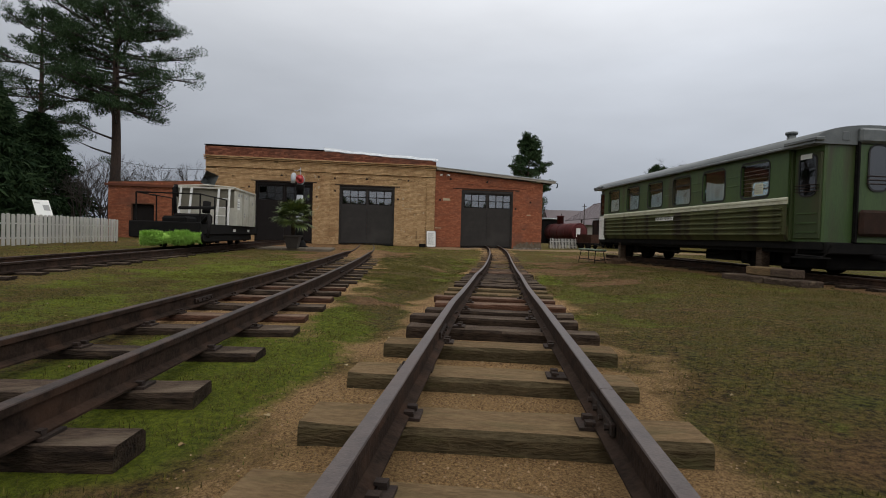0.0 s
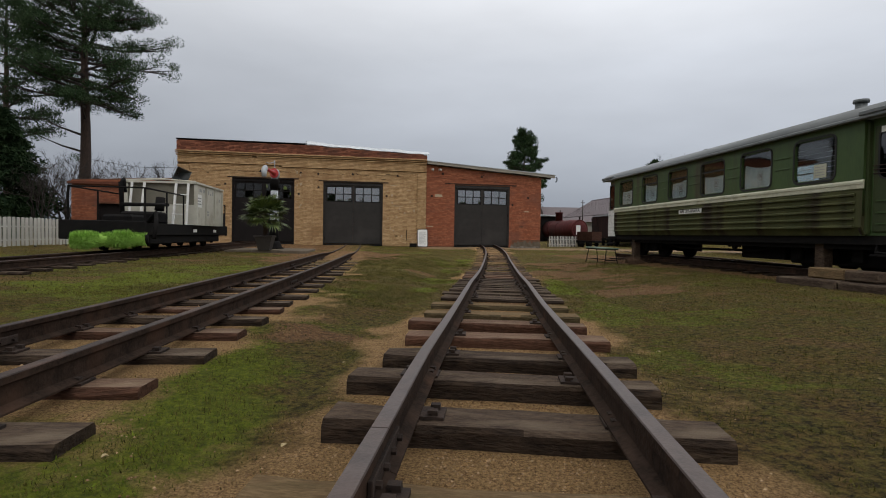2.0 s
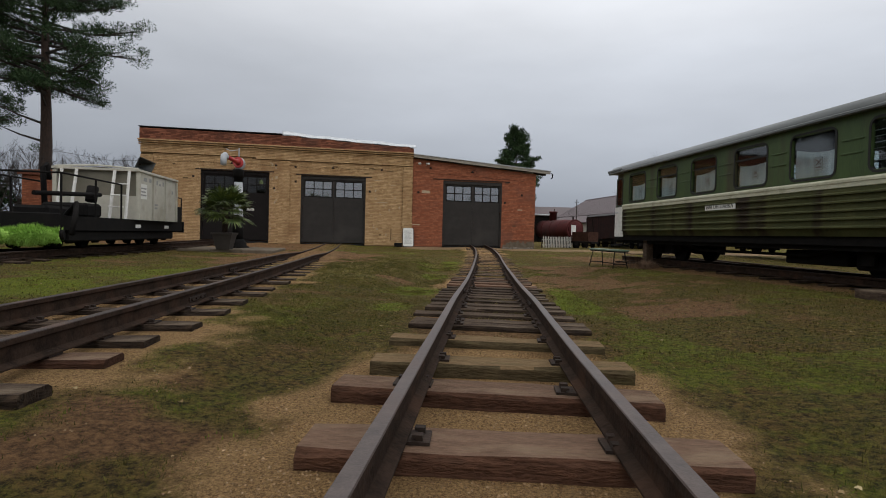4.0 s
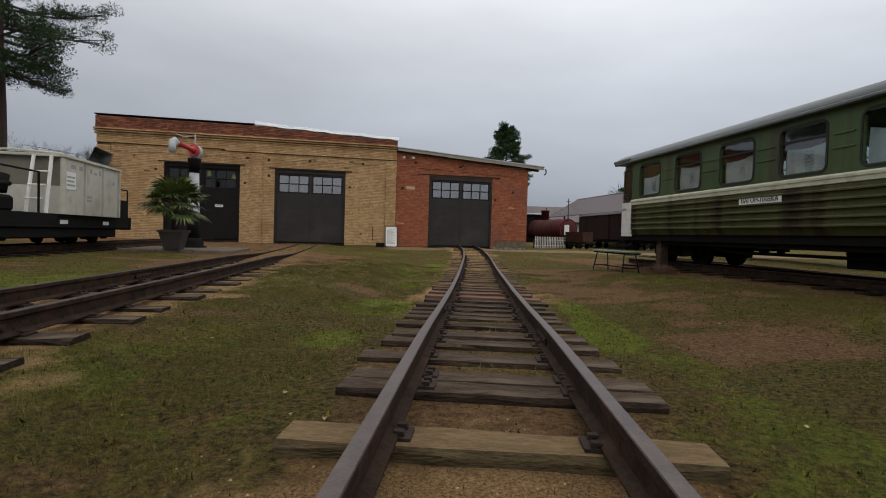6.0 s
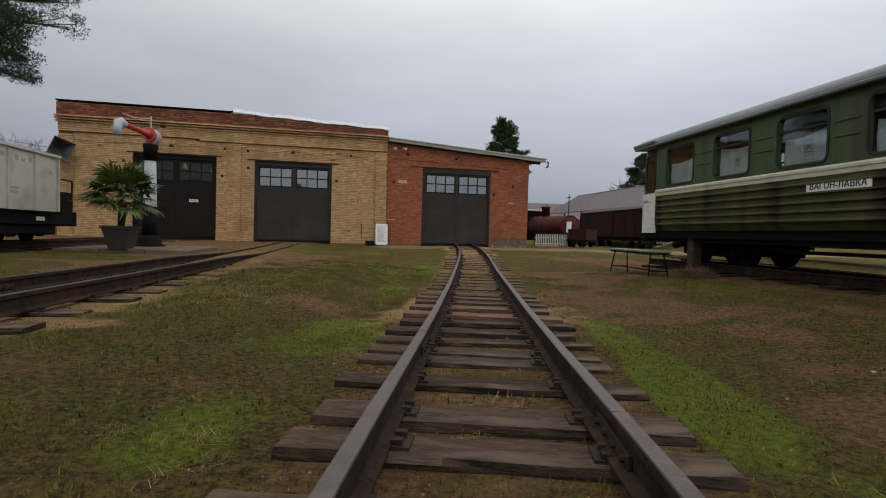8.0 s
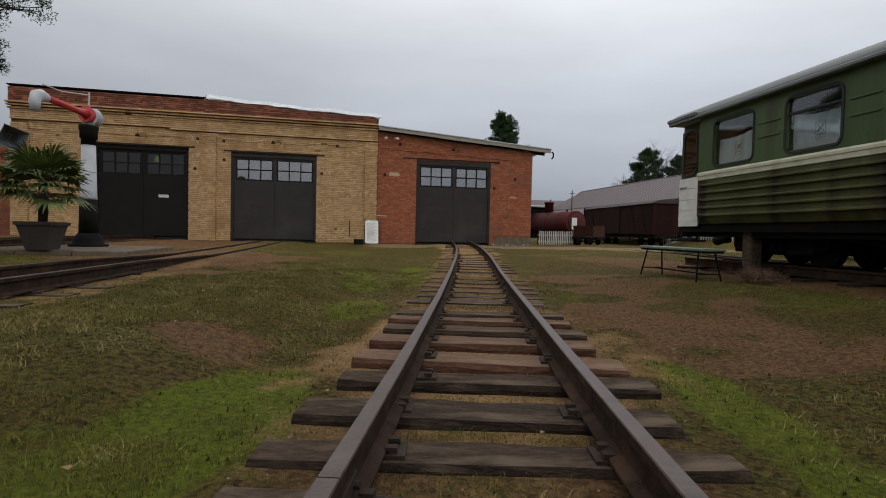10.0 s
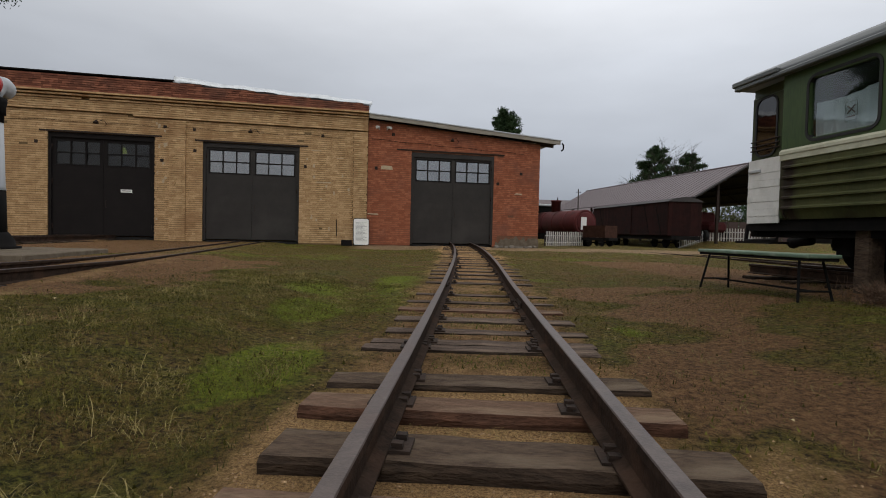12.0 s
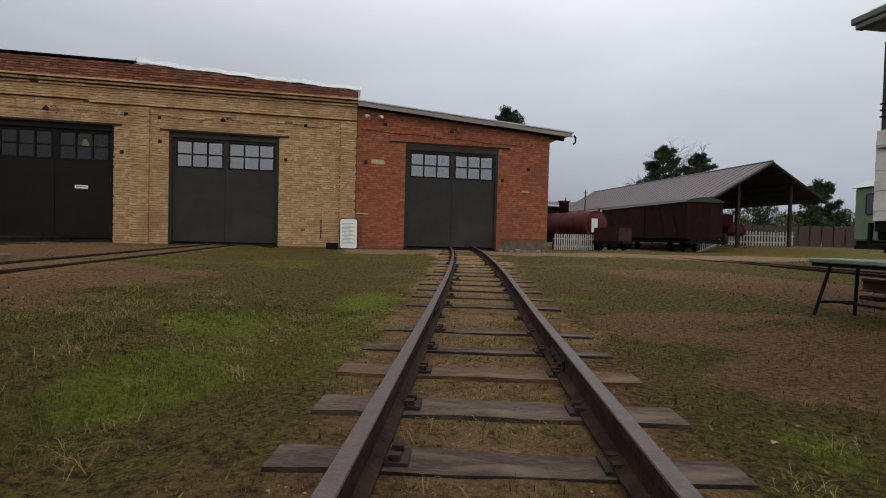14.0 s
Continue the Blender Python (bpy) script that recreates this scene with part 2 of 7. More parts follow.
LEAF_AUT = surf("autumn_leaves", (0.06, 0.075, 0.022), (0.16, 0.15, 0.05), 0.6, 0.8, 0, per_piece=0.6)
GRASS = surf("grass_blades", (0.042, 0.040, 0.007), (0.186, 0.163, 0.032), 0.8, 0.8, 0, per_piece=0.9, spec=0.15)
STRAW = surf("dry_grass", (0.20, 0.155, 0.058), (0.38, 0.31, 0.13), 2, 0.85, 0, per_piece=0.6, spec=0.15)
PEBBLE = surf("ballast_stones", (0.17, 0.098, 0.046), (0.54, 0.37, 0.21), 20, 0.92, 0.3, per_piece=1.0, spec=0.15)
LEAVES = surf("fallen_leaves", (0.20, 0.13, 0.05), (0.46, 0.37, 0.20), 6, 0.8, 0.1, per_piece=0.9)
POT_BROWN = surf("plant_pot", (0.030, 0.024, 0.02), (0.055, 0.045, 0.038), 5, 0.7, 0.2)
TABLE_GREEN = surf("green_table_top", (0.10, 0.16, 0.11), (0.17, 0.24, 0.17), 4, 0.5, 0.2, stain=(0.3, 0.32, 0.28), stain_amt=0.5, stain_scale=4)
HOUSE_WALL = surf("house_wall", (0.26, 0.25, 0.22), (0.36, 0.35, 0.31), 3, 0.9, 0.1)
TILE_ROOF = surf("house_roof", (0.20, 0.13, 0.085), (0.30, 0.20, 0.14), 8, 0.8, 0.3)
FENCE_WHITE = surf("weathered_fence_paint", (0.40, 0.385, 0.35), (0.62, 0.60, 0.55), 5, 0.7, 0.2, stain=(0.30, 0.27, 0.21), stain_amt=0.6, stain_scale=2.0, per_piece=0.4)
FENCE_BROWN = surf("brown_fence", (0.045, 0.026, 0.022), (0.075, 0.045, 0.036), 4, 0.7, 0.1)


def ground_mat():
    m = bpy.data.materials.new("yard_ground")
    m.use_nodes = True
    n, l = m.node_tree.nodes, m.node_tree.links
    bsdf = n["Principled BSDF"]
    tc = n.new("ShaderNodeTexCoord")

    def tex(scale, detail=6, rough=0.65):
        t = n.new("ShaderNodeTexNoise")
        t.inputs["Scale"].default_value, t.inputs["Detail"].default_value, t.inputs["Roughness"].default_value = scale, detail, rough
        l.new(tc.outputs["Object"], t.inputs[0])
        return t.outputs[0]

    def two(f, a, b, lo=0.35, hi=0.65):
        r = n.new("ShaderNodeMapRange")
        r.inputs["From Min"].default_value, r.inputs["From Max"].default_value = lo, hi
        l.new(f, r.inputs[0])
        x = n.new("ShaderNodeMixRGB")
        l.new(r.outputs[0], x.inputs[0])
        for i, c in ((1, a), (2, b)):
            if isinstance(c, tuple):
                x.inputs[i].default_value = (*c, 1)
            else:
                l.new(c, x.inputs[i])
        return x.outputs[0]

    fine, mid_n, big = tex(26, 7, 0.85), tex(7, 7, 0.7), tex(0.7)
    green = two(fine, (0.018, 0.020, 0.003), (0.158, 0.152, 0.024), 0.41, 0.59)
    olive = two(fine, (0.030, 0.018, 0.006), (0.215, 0.137, 0.038), 0.41, 0.59)
    mott = n.new("ShaderNodeMath")
    mott.operation = "MULTIPLY_ADD"
    mott.inputs[1].default_value = 0.8
    l.new(tex(1.7, 4, 0.6), mott.inputs[0])
    l.new(mid_n, mott.inputs[2])
    turf = two(mott.outputs[0], olive, green, 0.76, 1.10)
    moss = two(fine, (0.036, 0.052, 0.003), (0.235, 0.275, 0.020))
    soil = two(fine, (0.054, 0.027, 0.012), (0.310, 0.172, 0.078), 0.38, 0.62)
    sand = two(tex(75, 5, 0.9), (0.120, 0.064, 0.026), (0.66, 0.415, 0.185), 0.38, 0.62)
    road = two(fine, (0.15, 0.092, 0.048), (0.38, 0.265, 0.155))

    def by(attr, a, b):
        at = n.new("ShaderNodeAttribute")
        at.attribute_name = attr
        mth = n.new("ShaderNodeMath")
        mth.operation = "MULTIPLY_ADD"
        mth.inputs[1].default_value = 0.9
        l.new(mid_n, mth.inputs[0])
        l.new(at.outputs["Fac"], mth.inputs[2])
        return two(mth.outputs[0], a, b, 0.72, 1.08)

    c = by("moss", turf, moss)
    c = by("soil", c, soil)
    c = by("road", c, road)
    c = by("gravel", c, sand)
    l.new(c, bsdf.inputs["Base Color"])
    bsdf.inputs["Roughness"].default_value = 0.95
    bsdf.inputs["Specular IOR Level"].default_value = 0.15
    add = n.new("ShaderNodeMath")
    l.new(fine, add.inputs[0])
    l.new(mid_n, add.inputs[1])
    bp = n.new("ShaderNodeBump")
    bp.inputs["Strength"].default_value, bp.inputs["Distance"].default_value = 1.0, 0.08
    l.new(add.outputs[0], bp.inputs["Height"])
    l.new(bp.outputs[0], bsdf.inputs["Normal"])
    return m


GROUND = ground_mat()


# ---- building blocks ----
def box(bm, x0, x1, y0, y1, z0, z1, bevel=0.0):
    vs = [bm.verts.new(p) for p in ((x0, y0, z0), (x1, y0, z0), (x1, y1, z0), (x0, y1, z0), (x0, y0, z1), (x1, y0, z1), (x1, y1, z1), (x0, y1, z1))]
    fs = [bm.faces.new([vs[i] for i in f]) for f in ((3, 2, 1, 0), (4, 5, 6, 7), (0, 1, 5, 4), (1, 2, 6, 5), (2, 3, 7, 6), (3, 0, 4, 7))]
    if bevel:
        bmesh.ops.bevel(bm, geom=list({e for f in fs for e in f.edges}), offset=bevel, segments=1, affect="EDGES", profile=0.5)
    return vs


def tube(bm, pts, radii, sides=10, caps=True):
    """A tube along points, with a radius at each."""
    pts = [Vector(p) for p in pts]
    if not hasattr(radii, "__len__"):
        radii = [radii] * len(pts)
    rings, up = [], Vector((0.31, 0.17, 0.93)).normalized()
    for i, p in enumerate(pts):
        d = (pts[min(i + 1, len(pts) - 1)] - pts[max(i - 1, 0)]).normalized()
        a = d.cross(up)
        if a.length < 0.1:
            a = d.cross(Vector((1, 0, 0)))
        a.normalize()
        b = d.cross(a)
        rings.append([bm.verts.new(p + (a * math.cos(k * math.tau / sides) + b * math.sin(k * math.tau / sides)) * radii[i]) for k in range(sides)])
    for r0, r1 in zip(rings, rings[1:]):
        for k in range(sides):
            bm.faces.new((r0[k], r0[(k + 1) % sides], r1[(k + 1) % sides], r1[k])).smooth = sides > 6
    if caps:
        bm.faces.new(rings[0][::-1])
        bm.faces.new(rings[-1])


def prism(bm, poly, axis, a, b):
    """A polygon pulled along an axis ('x': poly is (y, z); 'y': (x, z); 'z': (x, y)) from a to b."""
    def at(p, v):
        return {"x": (v, p[0], p[1]), "y": (p[0], v, p[1]), "z": (p[0], p[1], v)}[axis]
    r0, r1 = [bm.verts.new(at(p, a)) for p in poly], [bm.verts.new(at(p, b)) for p in poly]
    k = len(poly)
    for i in range(k):
        bm.faces.new((r0[i], r0[(i + 1) % k], r1[(i + 1) % k], r1[i]))
    bm.faces.new(r0[::-1])
    bm.faces.new(r1)


def rounded(w, h, r, k=4):
    """The corners of a rounded rectangle about the origin."""
    out = []
    for cx, cy, a0 in ((w / 2 - r, h / 2 - r, 0), (-w / 2 + r, h / 2 - r, 90), (-w / 2 + r, -h / 2 + r, 180), (w / 2 - r, -h / 2 + r, 270)):
        out += [(cx + r * math.cos(radians(a0 + 90 * i / k)), cy + r * math.sin(radians(a0 + 90 * i / k))) for i in range(k + 1)]
    return out


def finish(bm, material):
    bmesh.ops.recalc_face_normals(bm, faces=bm.faces)
    me = bpy.data.meshes.new("shape")
    bm.to_mesh(me)
    bm.free()
    me.materials.append(material)
    return me


def part(name, bm, material, parent, label="", at=None):
    """Links a bmesh (or a mesh) as one object under a thing or a part."""
    ob = new(name, finish(bm, material) if isinstance(bm, bmesh.types.BMesh) else bm)
    ob.parent = parent
    if at is not None:
        ob.matrix_basis = at
    if label:
        ob["label"] = label
    return ob


def thing(name, m, label, category, group="", kind=""):
    ob = new(name)
    ob.empty_display_size = 0.2
    ob.matrix_world = m
    return tagged(ob, label, category, group, kind)


def solid(name, bm, material, label, category="", kind="", group="", m=None):
    ob = new(name, finish(bm, material) if isinstance(bm, bmesh.types.BMesh) else bm)
    if m is not None:
        ob.matrix_world = m
    return tagged(ob, label, category, group, kind)


def boxed(*a, **k):
    bm = bmesh.new()
    box(bm, *a, **k)
    return bm


def tubed(*a, **k):
    bm = bmesh.new()
    tube(bm, *a, **k)
    return bm


def raw(verts, faces, material, smooth=False):
    me = bpy.data.meshes.new("shape")
    me.from_pydata(verts if isinstance(verts, list) else verts.tolist(), [], faces if isinstance(faces, list) else faces.tolist())
    me.materials.append(material)
    if smooth:
        me.polygons.foreach_set("use_smooth", [True] * len(me.polygons))
    return me


def lettering(text, size, material):
    """Writing as a flat mesh in the x-z plane that faces -y, centred."""
    cu = bpy.data.curves.new("text", "FONT")
    cu.body, cu.size, cu.align_x, cu.align_y, cu.extrude, cu.offset = text, size, "CENTER", "CENTER", 0.002, size * 0.006
    ob = bpy.data.objects.new("text", cu)
    scene.collection.objects.link(ob)
    bpy.context.view_layer.update()
    me = bpy.data.meshes.new_from_object(ob.evaluated_get(bpy.context.evaluated_depsgraph_get()))
    me.transform(Matrix.Rotation(radians(90), 4, "X"))
    bpy.data.objects.remove(ob)
    me.materials.clear()
    me.materials.append(material)
    return me


class Noise2:
    """Smooth value noise on the plane."""
    def __init__(self, seed):
        self.g = np.random.default_rng(seed).random((256, 256))

    def one(self, x, y):
        x, y = np.asarray(x, float), np.asarray(y, float)
        i, j = np.floor(x).astype(int), np.floor(y).astype(int)
        u, v = x - i, y - j
        u, v = u * u * (3 - 2 * u), v * v * (3 - 2 * v)
        g = self.g
        return ((g[i % 256, j % 256] * (1 - u) + g[(i + 1) % 256, j % 256] * u) * (1 - v)
                + (g[i % 256, (j + 1) % 256] * (1 - u) + g[(i + 1) % 256, (j + 1) % 256] * u) * v)

    def __call__(self, x, y, scale, octaves=3):
        s, a, f = 0, 0, 1.0
        for o in range(octaves):
            s = s + self.one(np.asarray(x) * scale / 1 * f + 17.3 * o, np.asarray(y) * scale * f + 5.1 * o) / f
            a, f = a + 1 / f, f * 2
        return s / a

# ---- the lie of the land ----
PROFILE_Y = [-40, -5, 0, 1.4, 4.7, 6.0, 7.3, 9.75, 11.3, 13.05, 15.5, 16.6, 19, 24, 29, 34, 45, 80]
PROFILE_Z = [0.02, 0.02, -0.005, -0.02, -0.043, -0.08, -0.107, -0.125, -0.17, -0.206, -0.2245, -0.228, -0.220, -0.13, -0.045, 0.01, -0.05, 0.1]
BURY_Y = [-5, 7.4, 8.6, 12.2, 13.0, 15.0, 15.8, 40]
BURY_Z = [0.085, 0.08, 0.040, 0.030, 0.050, 0.050, 0.012, 0.002]
FACE = pose(-14.692, 30.457, 0, 0, 0, 15.16)
FC, FS = math.cos(radians(15.16)), math.sin(radians(15.16))
lump, patch, broad = Noise2(3), Noise2(11), Noise2(23)


def top_z(y):
    return np.interp(y, PROFILE_Y, PROFILE_Z)


def main_x(y):
    return np.interp(y, [0, 1.3, 4.7, 7.3, 9.75, 13, 15.5, 40], [0.042, 0.035, 0.003, 0.006, 0.02, 0.045, 0.058, 0.058]) - 0.50 * np.clip((np.asarray(y) - 21) / 13.2, 0, 1.3) ** 2


def left_x(y):
    y = np.asarray(y)
    return -1.78 - 0.135 * y - 0.0020 * y * y


def far_x(y):
    y = np.asarray(y)
    return -5.45 - 0.29 * y + 0.0014 * y * y


def car_x(y):
    return 3.889 + 1.12 - (np.asarray(y) - 19.353 + 0.2) * 0.1988


def side_x(y):
    return np.interp(np.asarray(y, float), [12, 22, 26, 29, 32, 35, 38, 42, 48], [8.6, 8.45, 8.25, 8.0, 7.6, 7.1, 6.7, 6.2, 5.4])


def left_z(y):
    return np.interp(y, [-40, 0, 10, 17, 20.5, 28, 33], [-0.03, -0.04, -0.055, -0.065, -0.135, -0.11, -0.09])


def far_z(y):
    return np.interp(y, [-40, 0, 20, 31], [0.0, 0.0, 0.0, 0.03])


def car_z(y):
    return np.interp(y, [-40, 8, 27], [0.02, 0.01, 0.0])


def side_z(y):
    return np.interp(y, [10, 30, 40, 56], [-0.17, -0.18, -0.20, -0.22])


def ground_z(x, y):
    x, y = np.asarray(x, float), np.asarray(y, float)
    side = np.where(x < 0, np.interp(x, [-40, -14, -9, -5, -2], [0.15, 0.07, -0.02, -0.09, -0.09]),
                    np.interp(y, [-5, 0, 11, 18, 25, 34], [-0.05, -0.05, -0.02, -0.10, -0.09, -0.03]) + 0 * x)
    side = np.where(y > 29, np.maximum(side, np.interp(y, [29, 33], [-0.3, -0.03])), side)
    far = np.clip((np.abs(x - main_x(y)) - 1.0) / np.where(x < 0, 1.3, 2.6), 0, 1)
    far = far * far * (3 - 2 * far)
    z = (top_z(y) - 0.055) * (1 - far) + side * far
    near = np.clip(1.6 - np.abs(x - main_x(y)), 0, 0.6) / 0.6
    z = z * (1 - near) + (top_z(y) - np.interp(y, BURY_Y, BURY_Z)) * near
    near = np.clip(1.4 - np.abs(x - left_x(y)), 0, 0.5) / 0.5
    z = z * (1 - near) + (left_z(y) - np.interp(y, [-5, 1.8, 2.6, 6, 12, 17, 20.5], [0.10, 0.09, 0.055, 0.045, 0.03, 0.0, -0.115])) * near
    near = np.clip(1.3 - np.abs(x - far_x(y)), 0, 0.5) / 0.5
    z = z * (1 - near) + (far_z(y) - 0.04) * near
    bed = np.clip(1.3 - np.abs(x - car_x(y)), 0, 0.6) / 0.6 * (y < 23.5)
    z = z * (1 - bed) + (car_z(y) - 0.035) * bed
    calm = 1 - 0.75 * np.clip(1.1 - np.minimum(np.abs(x - main_x(y)), np.abs(x - left_x(y))), 0, 0.4) / 0.4
    z = z + ((lump(x, y, 0.9) - 0.5) * 0.05 + (lump(x, y, 5.0, 2) - 0.5) * 0.02) * calm
    bank = np.clip((x + 0.25 * y - 23.2) / 4.0, 0, 1) * np.clip((y - 40) / 5, 0, 1)
    return z + bank * bank * (3 - 2 * bank) * 0.42


def face_sd(x, y):
    dx, dy = np.asarray(x) + 14.692, np.asarray(y) - 30.457
    return dx * FC + dy * FS, -dx * FS + dy * FC


def masks(x, y):
    x, y = np.asarray(x, float), np.asarray(y, float)
    n1, n2 = patch(x, y, 0.55, 4), patch(x + 40, y, 1.6, 3)
    d0 = np.abs(x - main_x(y))
    strength = np.interp(y, [-5, 7.3, 8.6, 12.2, 13.2, 14.8, 16.0, 24, 34], [1, 1, 0.32, 0.28, 0.9, 0.9, 0.34, 0.5, 0.9])
    width = np.where(x > main_x(y), 1.08, 1.14)
    gravel = np.clip((width + (n2 - 0.5) * 0.9 - d0) / 0.5, 0, 1) * strength
    dl = np.abs(x - left_x(y))
    lg = np.clip((1.15 + (n2 - 0.5) * 1.2 - dl) / 0.5, 0, 1) * np.interp(y, [-5, 3.2, 4.6, 9, 14, 20, 30], [0.0, 0.05, 0.75, 0.75, 0.5, 0.35, 0.3])
    gravel = np.maximum(gravel, lg)
    df = np.abs(x - far_x(y))
    gravel = np.maximum(gravel, np.clip((0.9 - df) / 0.5, 0, 1) * 0.35)
    dc = np.abs(x - car_x(y))
    soil = np.clip((1.6 - dc) / 0.5, 0, 1) * (y < 26) * 0.7
    s, d = face_sd(x, y)
    # bare earth before the sheds, trodden strips, worn lawn
    soil = np.maximum(soil, np.clip((d + 10.5 + (n1 - 0.5) * 7) / 2.5, 0, 1) * np.clip((8.2 - s) / 3.0, 0, 1) * np.clip((s + 6) / 4, 0, 1) * 0.85)
    n3 = patch(x + 7, y - 13, 1.2, 4)
    for cx, cy, rx, ry, amt in ((4.6, 2.4, 2.6, 2.2, 0.75), (1.9, 16.8, 1.3, 3.8, 0.75), (-1.45, 14.0, 0.75, 0.9, 1.0), (-1.25, 11.0, 0.6, 0.8, 0.9), (-1.3, 6.5, 0.7, 0.9, 0.7), (2.1, 18.6, 1.5, 2.2, 0.9), (2.0, 10.6, 0.8, 1.2, 0.7), (-5.2, 19.5, 2.6, 4.0, 1.3), (3.0, 14.0, 1.4, 1.8, 0.45), (-6.5, 16.0, 2.0, 3.0, 0.5)):
        e = np.clip(1 - ((x - cx) / rx) ** 2 - ((y - cy) / ry) ** 2, 0, 1)
        soil = np.maximum(soil, np.clip((e ** 0.5 * amt + (n3 - 0.5) * 2.4 - 0.45) * 2.2, 0, 0.9) * (e > 0))
    soil = np.maximum(soil, np.clip((n3 - 0.61) * 4.5, 0, 0.45) * (d < -1))
    soil = np.maximum(soil, np.clip((0.9 - d0) / 0.3, 0, 1) * 0.62)
    moss = np.zeros_like(x)
    for cx, cy, rx, ry, amt in ((-1.75, 3.4, 0.95, 2.9, 1.6), (-5.4, 10.0, 2.2, 7.5, 0.62), (-9.5, 12.0, 2.6, 8.0, 0.55), (-4.2, 5.0, 1.3, 4.0, 0.7), (-1.75, 5.15, 0.5, 0.6, 1.5), (1.18, 12.2, 0.26, 2.2, 1.6), (1.0, 10.9, 0.24, 1.0, 1.5), (-1.10, 12.6, 0.42, 1.1, 1.5), (-1.16, 15.7, 0.32, 0.85, 1.6),
                                (-1.5, 17.6, 0.35, 0.8, 1.1), (-1.8, 18.9, 0.5, 0.8, 0.8), (-1.15, 10.4, 0.4, 0.6, 0.8), (1.25, 17.2, 0.25, 0.6, 0.9), (-1.05, 20.5, 0.5, 1.6, 0.7)):
        e = np.clip(1 - ((x - cx) / rx) ** 2 - ((y - cy) / ry) ** 2, 0, 1)
        moss = np.maximum(moss, e * amt * (0.05 + 1.7 * n2))
    moss = np.maximum(moss, np.clip((patch(x, y + 90, 0.9, 4) - 0.54) * 3.0, 0, 0.42))
    road = np.clip((d + 3.6 + (n1 - 0.5) * 2.5) / 1.0, 0, 1) * np.clip((0.6 - d) / 0.5, 0, 1) * np.clip((s - 9.8) / 1.5, 0, 1) * 0.95
    road = np.maximum(road, np.clip((d + 4.8 + (n1 - 0.5) * 1.5) / 1.0, 0, 1) * np.clip((0.6 - d) / 0.5, 0, 1) * np.clip((s - 18) / 3, 0, 1))
    return gravel, soil, moss, road


def spread(lo, hi, step, end, sign_lo):
    core = np.arange(lo, hi + step / 2, step)
    out, w = [], step
    p = hi
    while p < end:
        w *= 1.22
        p += w
        out.append(p)
    back, w, p = [], step, lo
    while p > sign_lo:
        w *= 1.22
        p -= w
        back.append(p)
    return np.array(back[::-1] + list(core) + out)


gx, gy = spread(-13, 9, 0.13, 900, -900), spread(-2.5, 37, 0.13, 1200, -700)
GX, GY = np.meshgrid(gx, gy, indexing="ij")
GZ = ground_z(GX, GY)
nx, ny = GX.shape
idx = np.arange(nx * ny).reshape(nx, ny)
quads = np.stack([idx[:-1, :-1], idx[1:, :-1], idx[1:, 1:], idx[:-1, 1:]], -1).reshape(-1, 4)
me = raw(np.stack([GX, GY, GZ], -1).reshape(-1, 3), quads, GROUND, True)
for key, val in zip(("gravel", "soil", "moss", "road"), masks(GX, GY)):
    me.attributes.new(key, "FLOAT", "POINT").data.foreach_set("value", np.clip(val, 0, 1).astype(np.float32).ravel())
tagged(new("ground", me), "worn autumn lawn with bare earth and sandy gravel", "ground", kind="structure")


# ---- railway tracks ----
PLATE = 0.012
HEAD = [(-0.028, 0.138), (-0.025, 0.1425), (0.025, 0.1425), (0.028, 0.138)]
PROFILE = [(-0.05, 0), (0.05, 0), (0.05, 0.009), (0.009, 0.026), (0.008, 0.100), (0.028, 0.110), (0.028, 0.138), (-0.028, 0.138), (-0.028, 0.110), (-0.008, 0.100), (-0.009, 0.026), (-0.05, 0.009)]


def sweep(poly, fx, y0, y1, off, z_off, material, fz=top_z, step=0.5):
    """A section run along a track's line, off metres to its right."""
    ys = np.linspace(y0, y1, max(2, int((y1 - y0) / step) + 1))
    verts, faces, k = [], [], len(poly)
    for y in ys:
        x = float(fx(y))
        dx = float(fx(y + 0.05) - fx(y - 0.05)) / 0.1
        t = Vector((dx, 1, 0)).normalized()
        r = Vector((t.y, -t.x, 0))
        z = float(fz(y)) + z_off
        for a, b in poly:
            p = Vector((x, y, z + b)) + r * (off + a)
            verts.append(tuple(p))
    for i in range(len(ys) - 1):
        for j in range(k):
            faces.append((i * k + j, i * k + (j + 1) % k, (i + 1) * k + (j + 1) % k, (i + 1) * k + j))
    faces.append(tuple(range(k)))
    faces.append(tuple(range((len(ys) - 1) * k, len(ys) * k))[::-1])
    return raw(verts, [f[::-1] for f in faces], material)


# side faces: dirty old wood, with the shade of upright faces painted in
SIDE_TAR_SHADED = surf("sleeper_side_tarred_shaded", (0.016, 0.011, 0.008), (0.070, 0.047, 0.032), 4, 0.95, 1.0, fine=16, stretch=(1.6, 6, 6), stain=(0.090, 0.064, 0.040), stain_amt=0.5, stain_scale=2.0, per_piece=0.3, spec=0.12, bump_dist=0.015)
SIDE_GREY_SHADED = surf("sleeper_side_mossy_shaded", (0.050, 0.038, 0.020), (0.150, 0.112, 0.062), 4, 0.95, 1.0, fine=16, stretch=(1.6, 6, 6), stain=(0.060, 0.060, 0.022), stain_amt=0.6, stain_scale=2.0, per_piece=0.3, spec=0.1, bump_dist=0.015)
SIDE_BROWN_SHADED = surf("sleeper_side_brown_shaded", (0.045, 0.022, 0.014), (0.150, 0.075, 0.046), 4, 0.95, 1.0, fine=16, stretch=(1.6, 6, 6), stain=(0.030, 0.020, 0.014), stain_amt=0.6, stain_scale=1.6, per_piece=0.3, spec=0.12, bump_dist=0.015)


